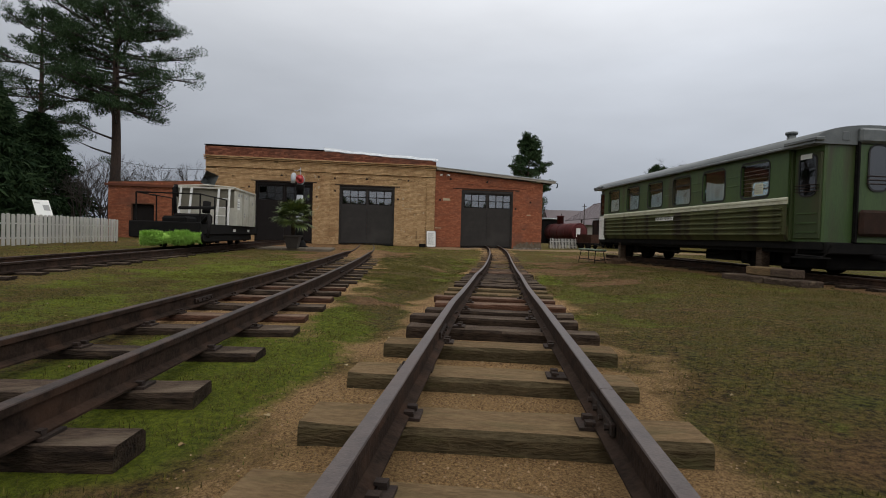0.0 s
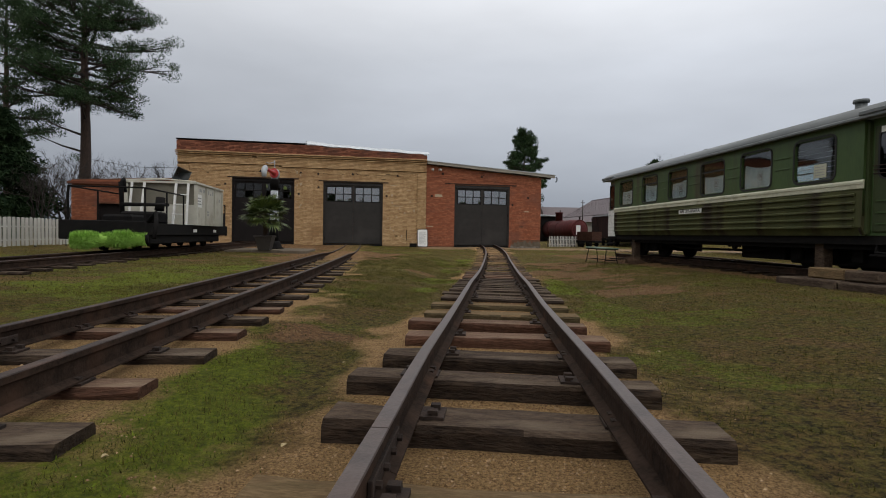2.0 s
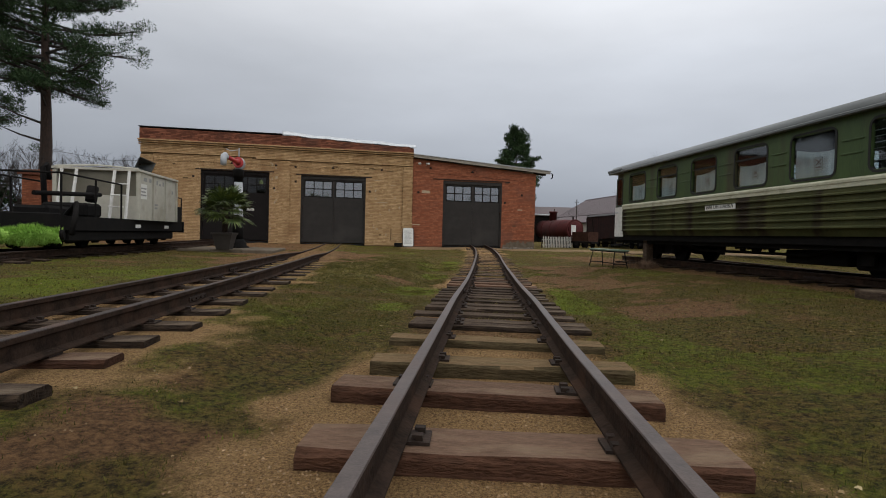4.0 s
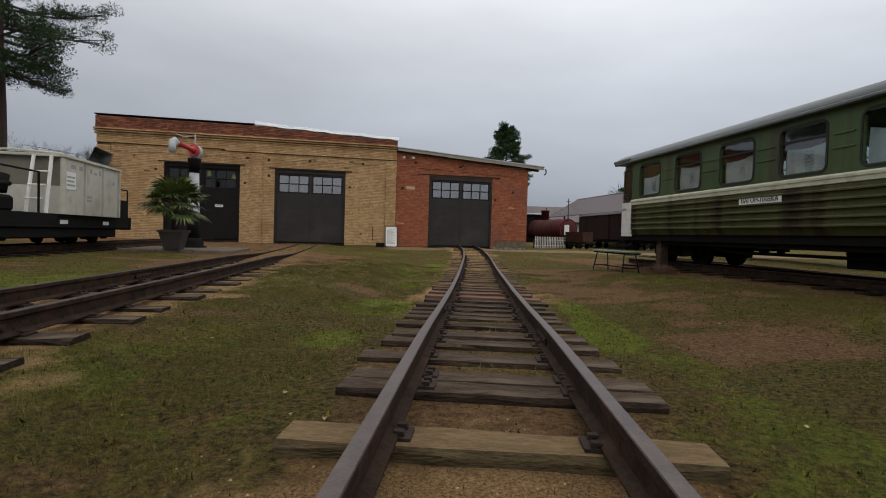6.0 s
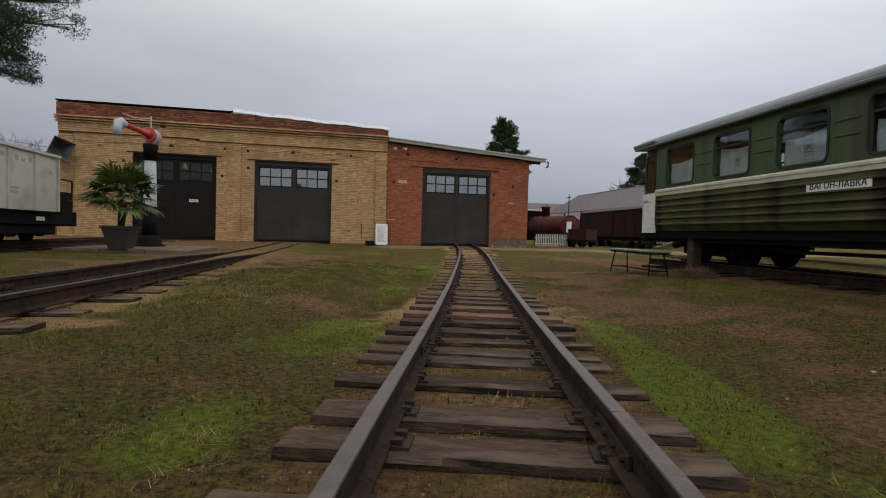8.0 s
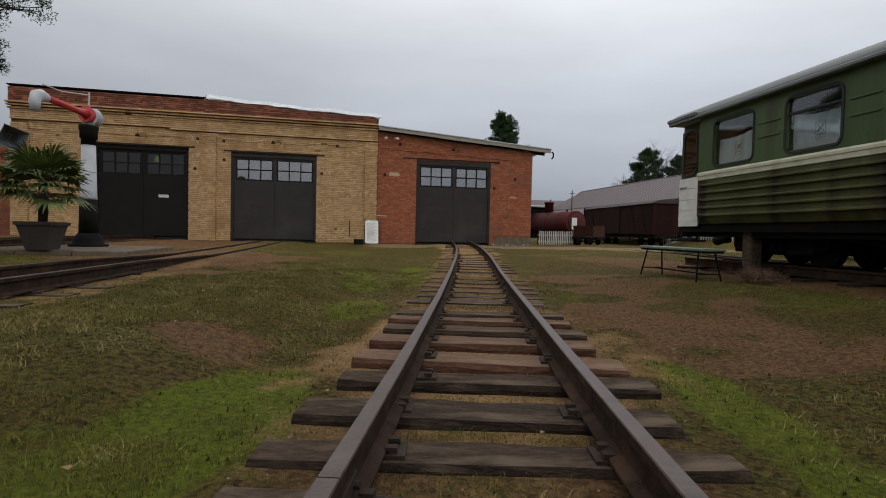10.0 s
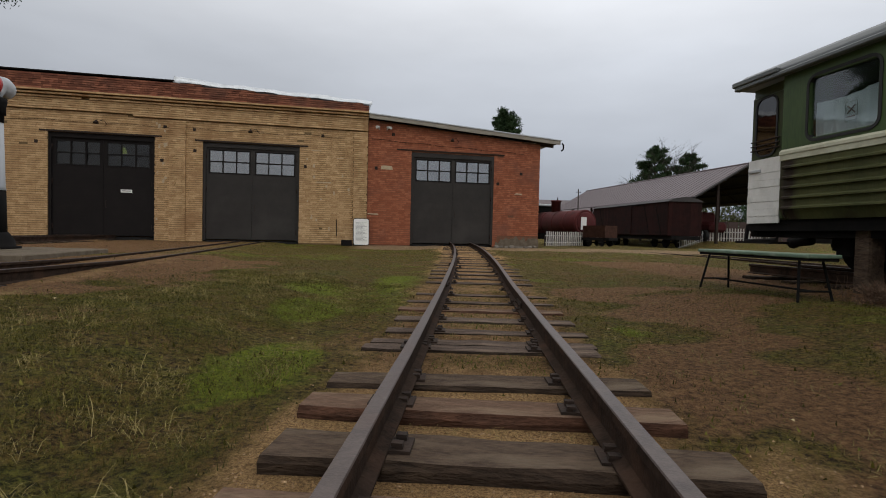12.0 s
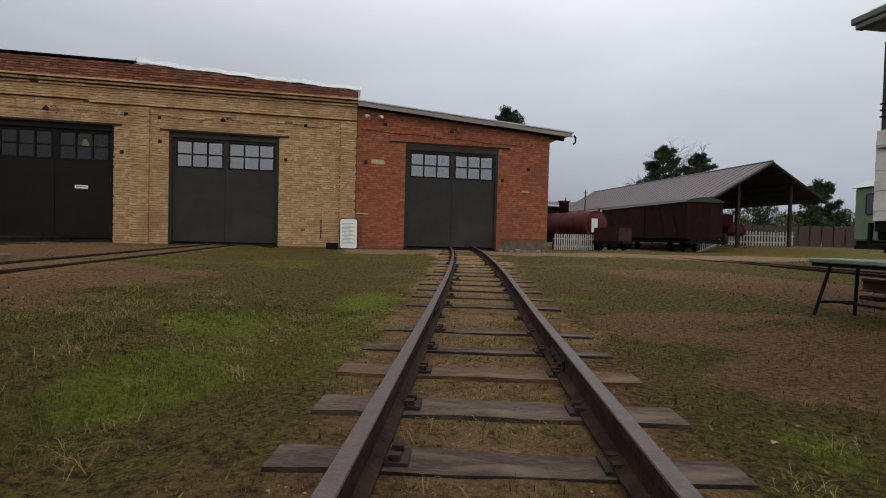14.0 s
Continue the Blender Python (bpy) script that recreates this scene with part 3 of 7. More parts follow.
def sleeper_mesh(rng, w, h, length, material):
    """A hewn sleeper with uneven edges, its top at z = 0, lying along x."""
    verts, faces, n = [], [], 9
    for i in range(n):
        x = -length / 2 + length * i / (n - 1) + (rng.normal(0, 0.012) if i in (0, n - 1) else 0)
        j = [rng.normal(0, 0.004) for _ in range(8)]
        c = 0.012 + abs(rng.normal(0, 0.008))
        verts += [(x, -w / 2 + j[0], -h), (x, -w / 2 + j[1], -c - abs(j[2])), (x, -w / 2 + c + j[3], j[4] * 0.5), (x, w / 2 - c + j[5], j[6] * 0.5), (x, w / 2 + j[1], -c), (x, w / 2 + j[7], -h)]
    for i in range(n - 1):
        for k in range(6):
            faces.append((i * 6 + k, (i + 1) * 6 + k, (i + 1) * 6 + (k + 1) % 6, i * 6 + (k + 1) % 6))
    faces += [tuple(range(6))[::-1], tuple(range((n - 1) * 6, n * 6))]
    me = raw(verts, [f[::-1] for f in faces], material)
    # all but the top gets the darker colour that holds the shade
    me.materials.append(SIDE_GREY_SHADED if material is WOOD_GREY else SIDE_BROWN_SHADED if material is WOOD_BROWN else SIDE_TAR_SHADED)
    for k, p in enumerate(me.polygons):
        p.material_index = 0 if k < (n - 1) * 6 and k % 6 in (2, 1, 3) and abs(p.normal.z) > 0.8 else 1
    return me


def plate_mesh():
    """A tie plate with two spike heads, for the left-hand rail."""
    bm = bmesh.new()
    box(bm, -0.09, 0.10, -0.06, 0.06, 0.0, PLATE)
    for x, y in ((0.062, -0.035), (0.065, 0.04), (-0.062, 0.03)):
        box(bm, x - 0.013, x + 0.013, y - 0.013, y + 0.013, PLATE, 0.024)
        box(bm, x - (0.026 if x > 0 else 0.012), x + (0.012 if x > 0 else 0.026), y - 0.016, y + 0.016, 0.022, 0.033)
    return finish(bm, IRON)


PLATE_MESH = plate_mesh()
BAR = boxed(-0.008, 0.008, -0.20, 0.20, 0.030, 0.076, bevel=0.003)
for by in (-0.16, -0.055, 0.055, 0.16):
    tube(BAR, [(0.0, by, 0.052), (0.024, by, 0.052)], 0.012, 6)
BAR_MESH = finish(BAR, IRON)


def track(name, fx, ys, joints, ends, label, tone, seed, plates=True, fz=top_z, head=RAIL_OLD):
    rng = np.random.default_rng(seed)
    tr = thing(name, Matrix(), label, "railway track", "tracks of the yard")
    for side, jl in ((-1, joints[0]), (1, joints[1])):
        cuts = [ends[0]] + [j for j in jl if ends[0] < j < ends[1]] + [ends[1]]
        for a, b in zip(cuts, cuts[1:]):
            rail = part("rail", sweep(PROFILE, fx, a + 0.003, b - 0.003, side * 0.403, PLATE, RAIL, fz), RAIL, tr, "rusty brown steel rail with a worn top")
            part("running_surface", sweep(HEAD, fx, a + 0.003, b - 0.003, side * 0.403, PLATE, head, fz), head, rail, "worn grey steel top" if head is RAIL_TOP else "dull brown top")
        for j in jl:
            for s2 in (-1, 1):
                m = Matrix.Translation((float(fx(j)) + side * 0.403, j, float(fz(j)) + PLATE)) @ Matrix.Rotation(-math.atan(float(fx(j + 0.1) - fx(j - 0.1)) / 0.2), 4, "Z") @ Matrix.Translation((s2 * 0.017, 0, 0)) @ Matrix.Rotation(0 if s2 > 0 else math.pi, 4, "Z")
                part("fishplate", BAR_MESH, IRON, tr, "bolted rusty fishplate", m)
    for i, y in enumerate(ys):
        t = tone(y, rng)
        wide = rng.uniform(0.20, 0.25)
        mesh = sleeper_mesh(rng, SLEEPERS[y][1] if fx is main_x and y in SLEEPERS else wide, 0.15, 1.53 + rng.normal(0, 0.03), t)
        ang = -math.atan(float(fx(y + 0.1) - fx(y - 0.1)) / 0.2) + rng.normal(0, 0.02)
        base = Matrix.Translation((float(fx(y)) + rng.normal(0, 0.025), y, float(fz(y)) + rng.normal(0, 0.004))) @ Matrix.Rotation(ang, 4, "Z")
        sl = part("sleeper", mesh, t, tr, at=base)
        if plates:
            for side in (-1, 1):
                part("tie_plate", PLATE_MESH, IRON, sl, at=Matrix.Translation((side * 0.403, 0, 0.001)) @ Matrix.Rotation(0 if side < 0 else math.pi, 4, "Z"))
    return tr


SLEEPERS = {}


def bed(material, *rows):
    for y, w in rows:
        SLEEPERS[y] = (material, w)


bed(WOOD_GREY, (0.72, 0.24), (1.38, 0.25), (2.06, 0.27), (2.83, 0.27), (3.56, 0.25), (7.58, 0.24), (8.30, 0.22))
bed(WOOD_DARK, (-0.6, 0.24), (0.05, 0.24), (4.27, 0.24), (4.88, 0.22), (5.50, 0.25), (8.95, 0.21), (9.17, 0.22), (9.68, 0.25), (10.16, 0.22), (10.53, 0.26), (11.08, 0.22), (11.61, 0.22), (11.84, 0.21), (12.26, 0.20), (12.70, 0.26), (13.22, 0.23), (14.64, 0.26), (15.55, 0.25))
bed(WOOD_BROWN, (6.27, 0.27), (7.0, 0.25), (13.63, 0.28), (14.18, 0.28), (15.12, 0.23), (17.95, 0.24))
bed(WOOD_DUSTY, (16.25, 0.20), (16.46, 0.20), (16.86, 0.21), (17.38, 0.25), (18.51, 0.20), (19.15, 0.19), (19.78, 0.18))
MAIN_Y = sorted(SLEEPERS)


def tone_main(y, rng):
    return SLEEPERS[y][0] if y in SLEEPERS else WOOD_DUSTY


MAIN_Y += [20.42 + 0.65 * k for k in range(22)]
track("railway_track", main_x, MAIN_Y, ([3.7, 11.7, 19.7, 27.6], [2.06, 10.15, 18.1, 26.1]), (-2.2, 34.6), "narrow-gauge track with rusty rails on weathered sleepers", tone_main, 5, head=RAIL_TOP)
rs = np.random.default_rng(8)
LEFT_Y = [-1.0, -0.34, 0.3, 0.95, 1.63, 2.22, 3.03, 3.81, 4.42, 5.07, 5.75, 6.36, 6.95, 7.45] + list(np.arange(8.1, 24, 0.66) + rs.normal(0, 0.05, len(np.arange(8.1, 24, 0.66))))
track("railway_track", left_x, LEFT_Y, ([4.9, 12.8, 20.6], [1.2, 9.1, 17.0, 25]), (-2.2, 32.4), "narrow-gauge siding with black rails on dark old sleepers",
      lambda y, r: WOOD_BROWN if 4.0 < y < 9 and r.random() < 0.5 else WOOD_DARK, 6, True, left_z)
FAR_Y = list(np.arange(-2, 29, 0.68))
track("railway_track", far_x, FAR_Y, ([3, 11, 19], [5, 13, 21]), (-2.2, 31), "narrow-gauge siding carrying a hopper wagon", lambda y, r: WOOD_DARK, 7, False, far_z)
track("railway_track", car_x, list(np.arange(-3, 21.0, 0.66)), ([6, 14], [3, 11, 19]), (-6, 21.2), "narrow-gauge siding under a green carriage", lambda y, r: WOOD_DARK, 9, False, car_z)
track("railway_track", side_x, list(np.arange(14, 46, 0.7)), ([24, 36], [20, 30, 42]), (12, 47), "narrow-gauge siding sunk into the sandy drive", lambda y, r: WOOD_DARK, 10, False, side_z)


# ---- the brick engine shed ----
DEPOT = thing("engine_shed", FACE, "yellow and red brick engine shed with grey double doors", "engine shed")
DOORS = [(0.0, 3.38, 0.12, 3.72), (4.99, 8.405, 0.07, 3.655), (12.693, 16.123, 0.07, 3.70)]
S0, S1, S2 = -2.83, 10.97, 18.12


def red_top(s):
    return 4.88 - (s - S1) * (4.88 - 4.32) / (S2 - S1)


def wall_block(bm, cuts, z0, z1f, y0, y1):
    """Upright wall pieces between s-cuts; each cut is (s0, s1, bottom)."""
    for a, b, lo in cuts:
        za, zb = z1f(a), z1f(b)
        vs = [(a, y0, lo), (b, y0, lo), (b, y0, zb), (a, y0, za)]
        f = [bm.verts.new(v) for v in vs] + [bm.verts.new((v[0], y1, v[2])) for v in vs]
        for q in ((0, 1, 2, 3), (7, 6, 5, 4), (0, 4, 5, 1), (1, 5, 6, 2), (2, 6, 7, 3), (3, 7, 4, 0)):
            bm.faces.new([f[i] for i in q])
    bmesh.ops.remove_doubles(bm, verts=bm.verts, dist=0.0004)


def para_top(s):
    """The parapet's top: level over the first bay, then falling towards the lean-to."""
    return 5.72 - max(0.0, s - 3.6) * 0.040


bm = bmesh.new()
wall_block(bm, [(S0, 0.0, -0.3), (0.0, 3.38, 3.72), (3.38, 4.99, -0.3), (4.99, 8.405, 3.655), (8.405, S1 - 0.001, -0.3)], 0, lambda s: para_top(s) - 0.03, 0.0, 0.45)
front_y = part("front_wall", bm, MORTAR_Y, DEPOT, "yellow brick wall with red parapet and pilasters")
bm = bmesh.new()
wall_block(bm, [(S1, 12.693, -0.3), (12.693, 16.123, 3.70), (16.123, S2, -0.3)], 0, red_top, 0.03, 0.45)
front_r = part("front_wall", bm, MORTAR_R, DEPOT, "red brick wall under a sloping roof")
bm = bmesh.new()
box(bm, S0, S0 + 0.4, 0.451, 12, -0.3, 5.38)
box(bm, S2 - 0.4, S2, 0.451, 12, -0.3, 4.3)
box(bm, S0, S1, 11.6, 12.0, -0.3, 5.38)
box(bm, S1 + 0.001, S2, 11.6, 12.0, -0.3, 4.3)
box(bm, S0 + 0.4, S2 - 0.4, 6.0, 6.2, -0.3, 4.2)
part("rear_wall", bm, MORTAR_R, DEPOT)
bm = bmesh.new()
box(bm, S0 + 0.1, S1, 0.46, 12, 5.26, 5.36)
part("roof", bm, ROOF_UNDER, DEPOT, "dark flat roof behind a parapet")
part("inner_floor", boxed(S0 + 0.4, S2 - 0.4, 0.46, 11.6, -0.2, -0.02), SHADE_DARK, DEPOT)

# sloping roof of the red part, with boarded fascia
bm = bmesh.new()
sl = (4.40 - 4.98) / (18.95 - S1)
def slope_box(bm, s0, s1, y0, y1, lo, hi):
    f = lambda s: 4.98 + (s - S1) * sl
    vs = [(s0, y0, f(s0) + lo), (s1, y0, f(s1) + lo), (s1, y1, f(s1) + lo), (s0, y1, f(s0) + lo), (s0, y0, f(s0) + hi), (s1, y0, f(s1) + hi), (s1, y1, f(s1) + hi), (s0, y1, f(s0) + hi)]
    v = [bm.verts.new(p) for p in vs]
    for q in ((3, 2, 1, 0), (4, 5, 6, 7), (0, 1, 5, 4), (1, 2, 6, 5), (2, 3, 7, 6), (3, 0, 4, 7)):
        bm.faces.new([v[i] for i in q])
slope_box(bm, S1 + 0.005, 18.95, -0.28, 12.2, 0.06, 0.10)
part("lean_to_roof", bm, SHEET, DEPOT, "pale sheet-metal lean-to roof")
cut = [S1 + 0.01, 13.6, 15.9, 17.6, 18.9]
for a, b, dz in zip(cut, cut[1:], (0, -0.012, 0.006, -0.006)):
    bm = bmesh.new()
    slope_box(bm, a + 0.004, b - 0.004, -0.255, -0.225, -0.10 + dz, 0.058)
    part("fascia_board", bm, PLANK_GREY, DEPOT, "weathered grey fascia board")
bm = bmesh.new()
slope_box(bm, S1 + 0.01, 18.9, -0.22, 0.5, -0.02, 0.02)
part("soffit", bm, SHADE_DARK, DEPOT)
for k in range(7):
    bm = bmesh.new()
    slope_box(bm, S2 + 0.05, 18.92, 0.5 + k * 1.7, 0.6 + k * 1.7, -0.10, 0.05)
    part("rafter_end", bm, BARK_D, DEPOT)
part("downpipe_hook", tubed([(18.95, -0.25, 4.36), (19.02, -0.27, 4.30), (19.02, -0.27, 4.12), (18.94, -0.26, 4.05)], 0.035, 8), BLACK, DEPOT, "broken black gutter end")

# parapet capping and crumpled silver foil
part("parapet_capping", boxed(S0 - 0.06, 4.05, -0.21, 0.5, 5.715, 5.755), BLACK, DEPOT, "black bitumen capping")
rng = np.random.default_rng(4)
nu, nv = 60, 7
verts = []
for i in range(nu + 1):
    s = 4.0 + 7.1 * i / nu
    rise = 0.08 * math.exp(-(s - 4.0) * 0.8) + 0.13 + 0.09 * float(lump(s, 3.3, 1.4))
    for j in range(nv + 1):
        v = j / nv
        y = -0.20 + 1.5 * v
        z = para_top(s) - 0.02 + rise * math.sin(min(1, v * 7) * math.pi / 2) + 0.07 * (float(lump(s * 2.2, v * 5, 1.0)) - 0.5) - 0.1 * max(0, v - 0.4)
        verts.append((s, y, z))
faces = [(i * (nv + 1) + j, (i + 1) * (nv + 1) + j, (i + 1) * (nv + 1) + j + 1, i * (nv + 1) + j + 1) for i in range(nu) for j in range(nv)]
ob = part("roof_foil", raw(verts, faces, FOIL, True), FOIL, DEPOT, "crumpled silver roofing foil")
mod = ob.modifiers.new("thick", "SOLIDIFY")
mod.thickness = 0.008


def wall_bricks(s0, s1, z0, ztop, skip, y_face, proud=0.010, course=0.0765, seed=1, yf=None):
    """Boxes of a brick face: (s0, s1, z0, z1, y_front). Courses alternate stretchers and headers."""
    rng, out, r = np.random.default_rng(seed), [], 0
    z = z0
    while z < 6.5:
        x = s0 - (0.0 if r % 2 else 0.065) - 0.26 * rng.random() * 0.1
        head_row = r % 4 == 3
        any_row = False
        while x < s1:
            w = 0.12 if head_row else 0.25
            a, b = max(x, s0), min(x + w, s1)
            x += w + 0.005
            if b - a < 0.03:
                continue
            if z + 0.066 > min(ztop(a), ztop(b)):
                continue
            any_row = True
            if any(a < q1 and b > q0 and z < h1 and z + 0.066 > h0 for q0, q1, h0, h1 in skip):
                c0 = [q for q in skip if a < q[1] and b > q[0] and z < q[3] and z + 0.066 > q[2]][0]
                if a < c0[0] - 0.03:
                    b = c0[0]
                elif b > c0[1] + 0.03:
                    a = c0[1]
                else:
                    continue
            out.append((a, b, z, z + 0.062, y_face - proud - abs(rng.normal(0, 0.006)) + (0.016 if rng.random() < 0.004 else 0)))
        if not any_row and z > 3:
            break
        z += course
        r += 1
    return out


def brick_mesh(items, material, back):
    a = np.array(items)
    s0_, s1_, z0_, z1_, yf = a.T
    n = len(a)
    bk = np.full(n, back)
    V = np.stack([np.stack(c, -1) for c in ((s0_, yf, z0_), (s1_, yf, z0_), (s1_, yf, z1_), (s0_, yf, z1_), (s0_, bk, z0_), (s1_, bk, z0_), (s1_, bk, z1_), (s0_, bk, z1_))], 1).reshape(-1, 3)
    F = np.array([(0, 1, 2, 3), (0, 4, 5, 1), (1, 5, 6, 2), (2, 6, 7, 3), (3, 7, 4, 0)])
    return raw(V, (F[None] + 8 * np.arange(n)[:, None, None]).reshape(-1, 4), material)


pad = [(a - 0.0, b + 0.0, -1, d) for a, b, c, d in DOORS]
pil = [(-2.83, -2.25, 0.0, 4.40), (3.88, 4.42, 0.0, 4.40), (10.43, 10.955, 0.0, 4.40)]
yellow = wall_bricks(S0, S1 - 0.012, 0.02, lambda s: 4.52 if s < 2.7 else 4.44, pad + pil, 0.0, seed=1)
yellow += wall_bricks(2.7, S1 - 0.012, 4.405, lambda s: 4.87, [], -0.085, seed=2)
yellow += wall_bricks(S0, 2.695, 4.482, lambda s: 4.87, [], -0.085, seed=3)
for k, (a, b, c, d) in enumerate(pil):
    yellow += wall_bricks(a, b, c, lambda s, d=d: d, [], -0.085, seed=30 + k)
# cornice: thin courses that step out, crumbled in places, with open joints between them
cornice = []
for k, (z, out_y, hgt) in enumerate(((4.862, -0.135, 0.058), (4.962, -0.215, 0.060), (5.058, -0.285, 0.056))):
    for a, b, za, zb, y in wall_bricks(S0 - 0.08, S1, z, lambda s, z=z: z + 0.07, [], 0.0, seed=50 + k):
        if za < z + 0.01 and float(patch(a * 2.1, k * 5.7 + 9, 1.0)) < 0.80:
            cornice.append((a, b, z, z + hgt + 0.004 * math.sin(a * 9), y + out_y + 0.16 * max(0.0, float(patch(a * 1.3, k * 3.1, 1.0)) - 0.55)))
parapet = wall_bricks(S0 - 0.02, S1, 5.135, para_top, [], -0.17, seed=61)
red = wall_bricks(S1 + 0.012, S2, 0.02, red_top, [pad[2], (16.3, S2 + 0.1, -1, 0.42)], 0.03, seed=71)


def near_box(b, lo, hi, zlo, zhi):
    return lo < b[0] < hi and zlo < b[2] < zhi


pick_y = [b for b in yellow if near_box(b, 8.6, 10.3, 0.6, 1.9)][:150]
pick_r = [b for b in red if near_box(b, 11.0, 12.6, 0.6, 2.0)][:150]
keep_y, keep_r = set(map(tuple, pick_y)), set(map(tuple, pick_r))
rest_y, rest_r = [b for b in yellow if tuple(b) not in keep_y], [b for b in red if tuple(b) not in keep_r]
tagged(part("brickwork", brick_mesh(rest_y, BRICK_Y, 0.0), BRICK_Y, front_y), kind="stuff")
tagged(part("cornice_bricks", brick_mesh(cornice, BRICK_Y, 0.0), BRICK_Y, front_y), kind="stuff")
tagged(part("parapet_bricks", brick_mesh(parapet, BRICK_B, 0.0), BRICK_B, front_y, "dark red parapet bricks"), kind="stuff")
tagged(part("brickwork", brick_mesh(rest_r, BRICK_R, 0.03), BRICK_R, front_r), kind="stuff")
# broken step of the upper band over the doors, lintels, cracks and anchors
bm = bmesh.new()
for a, b in ((-0.25, 3.62), (4.72, 8.72)):
    box(bm, a, b, -0.035, 0.0, 3.66 if a > 1 else 3.725, 3.72 if a > 1 else 3.785)
part("lintel", bm, IRON, front_y, "rusty steel lintel")
part("lintel", boxed(12.1, 16.55, -0.012, 0.028, 3.75, 3.80), IRON, front_r, "rusty steel lintel")
for s, z in ((3.72, 4.10), (4.70, 4.06), (9.25, 4.12), (-0.35, 3.35), (4.72, 3.30), (8.62, 2.92), (3.62, 2.9)):
    bm = boxed(s - 0.055, s + 0.055, -0.03, 0.0, z - 0.05, z + 0.06, bevel=0.012)
    part("wall_anchor", bm, IRON, front_y, "rusty iron wall anchor")
for s, z in ((11.95, 4.35), (11.3, 3.0), (17.3, 3.05), (16.3, 2.6)):
    part("wall_anchor", boxed(s - 0.06, s + 0.06, 0.0, 0.03, z - 0.06, z + 0.06, bevel=0.012), IRON, front_r, "rusty iron wall anchor")
bm = bmesh.new()
tube(bm, [(-2.6 + 0.45 * k, -0.03 - 0.006 * (k % 3), 4.12 + 0.03 * math.sin(k * 1.3) - 0.012 * (k % 4)) for k in range(29)], 0.006, 5)
part("wall_cable", bm, BLACK, DEPOT, "slack black cable")
bm = bmesh.new()
tube(bm, [(11.1 + 0.45 * k, 0.0 - 0.004 * (k % 3), 4.12 + 0.02 * math.sin(k * 1.7) - 0.018 * k) for k in range(15)], 0.007, 5)
part("wall_cable", bm, BLACK, DEPOT, "slack black cable")
part("wall_cable", tubed([(9.82, -0.03, 0.95), (9.82, -0.03, 0.3)], 0.014, 6), BLACK, DEPOT)

# a patch of plaster, rubble footing at the corner
bm = boxed(11.52, 11.92, 0.004, 0.03, 2.93, 3.10, bevel=0.02)
for v in bm.verts:
    v.co.x += 0.05 * math.sin(v.co.z * 60 + v.co.x * 9)
    v.co.z += 0.03 * math.sin(v.co.x * 17)
PLASTER = surf("old_plaster", (0.40, 0.31, 0.20), (0.62, 0.52, 0.38), 9, 0.95, 0.5, spec=0.1)
part("plaster_patch", bm, PLASTER, front_r, "old pale plaster patch")
rng = np.random.default_rng(12)
outline = [(16.15, -0.25), (18.14, -0.25)] + [(18.13 - 0.11 * k, 0.20 + 0.30 * float(patch(k * 0.8, 4.0, 1.0)) - (0.12 if k > 14 else 0) + rng.normal(0, 0.03)) for k in range(18)]
bm = bmesh.new()
prism(bm, outline, "y", -0.02, 0.028)
part("cement_patch", bm, CONCRETE, front_r, "crumbling grey cement footing")
for k in range(9):
    s, w, h = 16.3 + 0.21 * k + rng.uniform(-0.05, 0.05), rng.uniform(0.14, 0.26), rng.uniform(0.06, 0.12)
    bm = boxed(s - w / 2, s + w / 2, -0.10 - 0.05 * rng.random(), -0.021, -0.12, -0.04 + h, bevel=0.025)
    for v in bm.verts:
        v.co += Vector(rng.normal(0, 0.012, 3))
    part("footing_stone", bm, STONE, front_r)
# chipped pale brick ends and holes
for k in range(26):
    s, z = rng.uniform(8.6, 10.3) if k % 2 else rng.uniform(3.45, 3.78), rng.uniform(0.5, 4.2)
    bm = boxed(s - 0.03, s + 0.03, -0.019, -0.004, z, z + rng.uniform(0.05, 0.14), bevel=0.006)
    for v in bm.verts:
        v.co += Vector((rng.normal(0, 0.010), 0, rng.normal(0, 0.014)))
    part("plaster_fleck", bm, PLASTER, front_y, "pale leftover plaster")
for s, z, w in ((9.3, 2.35, 0.30), (9.9, 3.3, 0.12), (9.05, 3.55, 0.2), (11.2, 1.2, 0.2), (17.2, 2.2, 0.15)):
    bm = boxed(s - w, s + w, -0.019, 0.010, z - 0.02, z + 0.02, bevel=0.008)
    for v in bm.verts:
        v.co += Vector((rng.normal(0, 0.03), 0, rng.normal(0, 0.008)))
    part("plaster_fleck", bm, PLASTER, front_y, "pale leftover plaster")


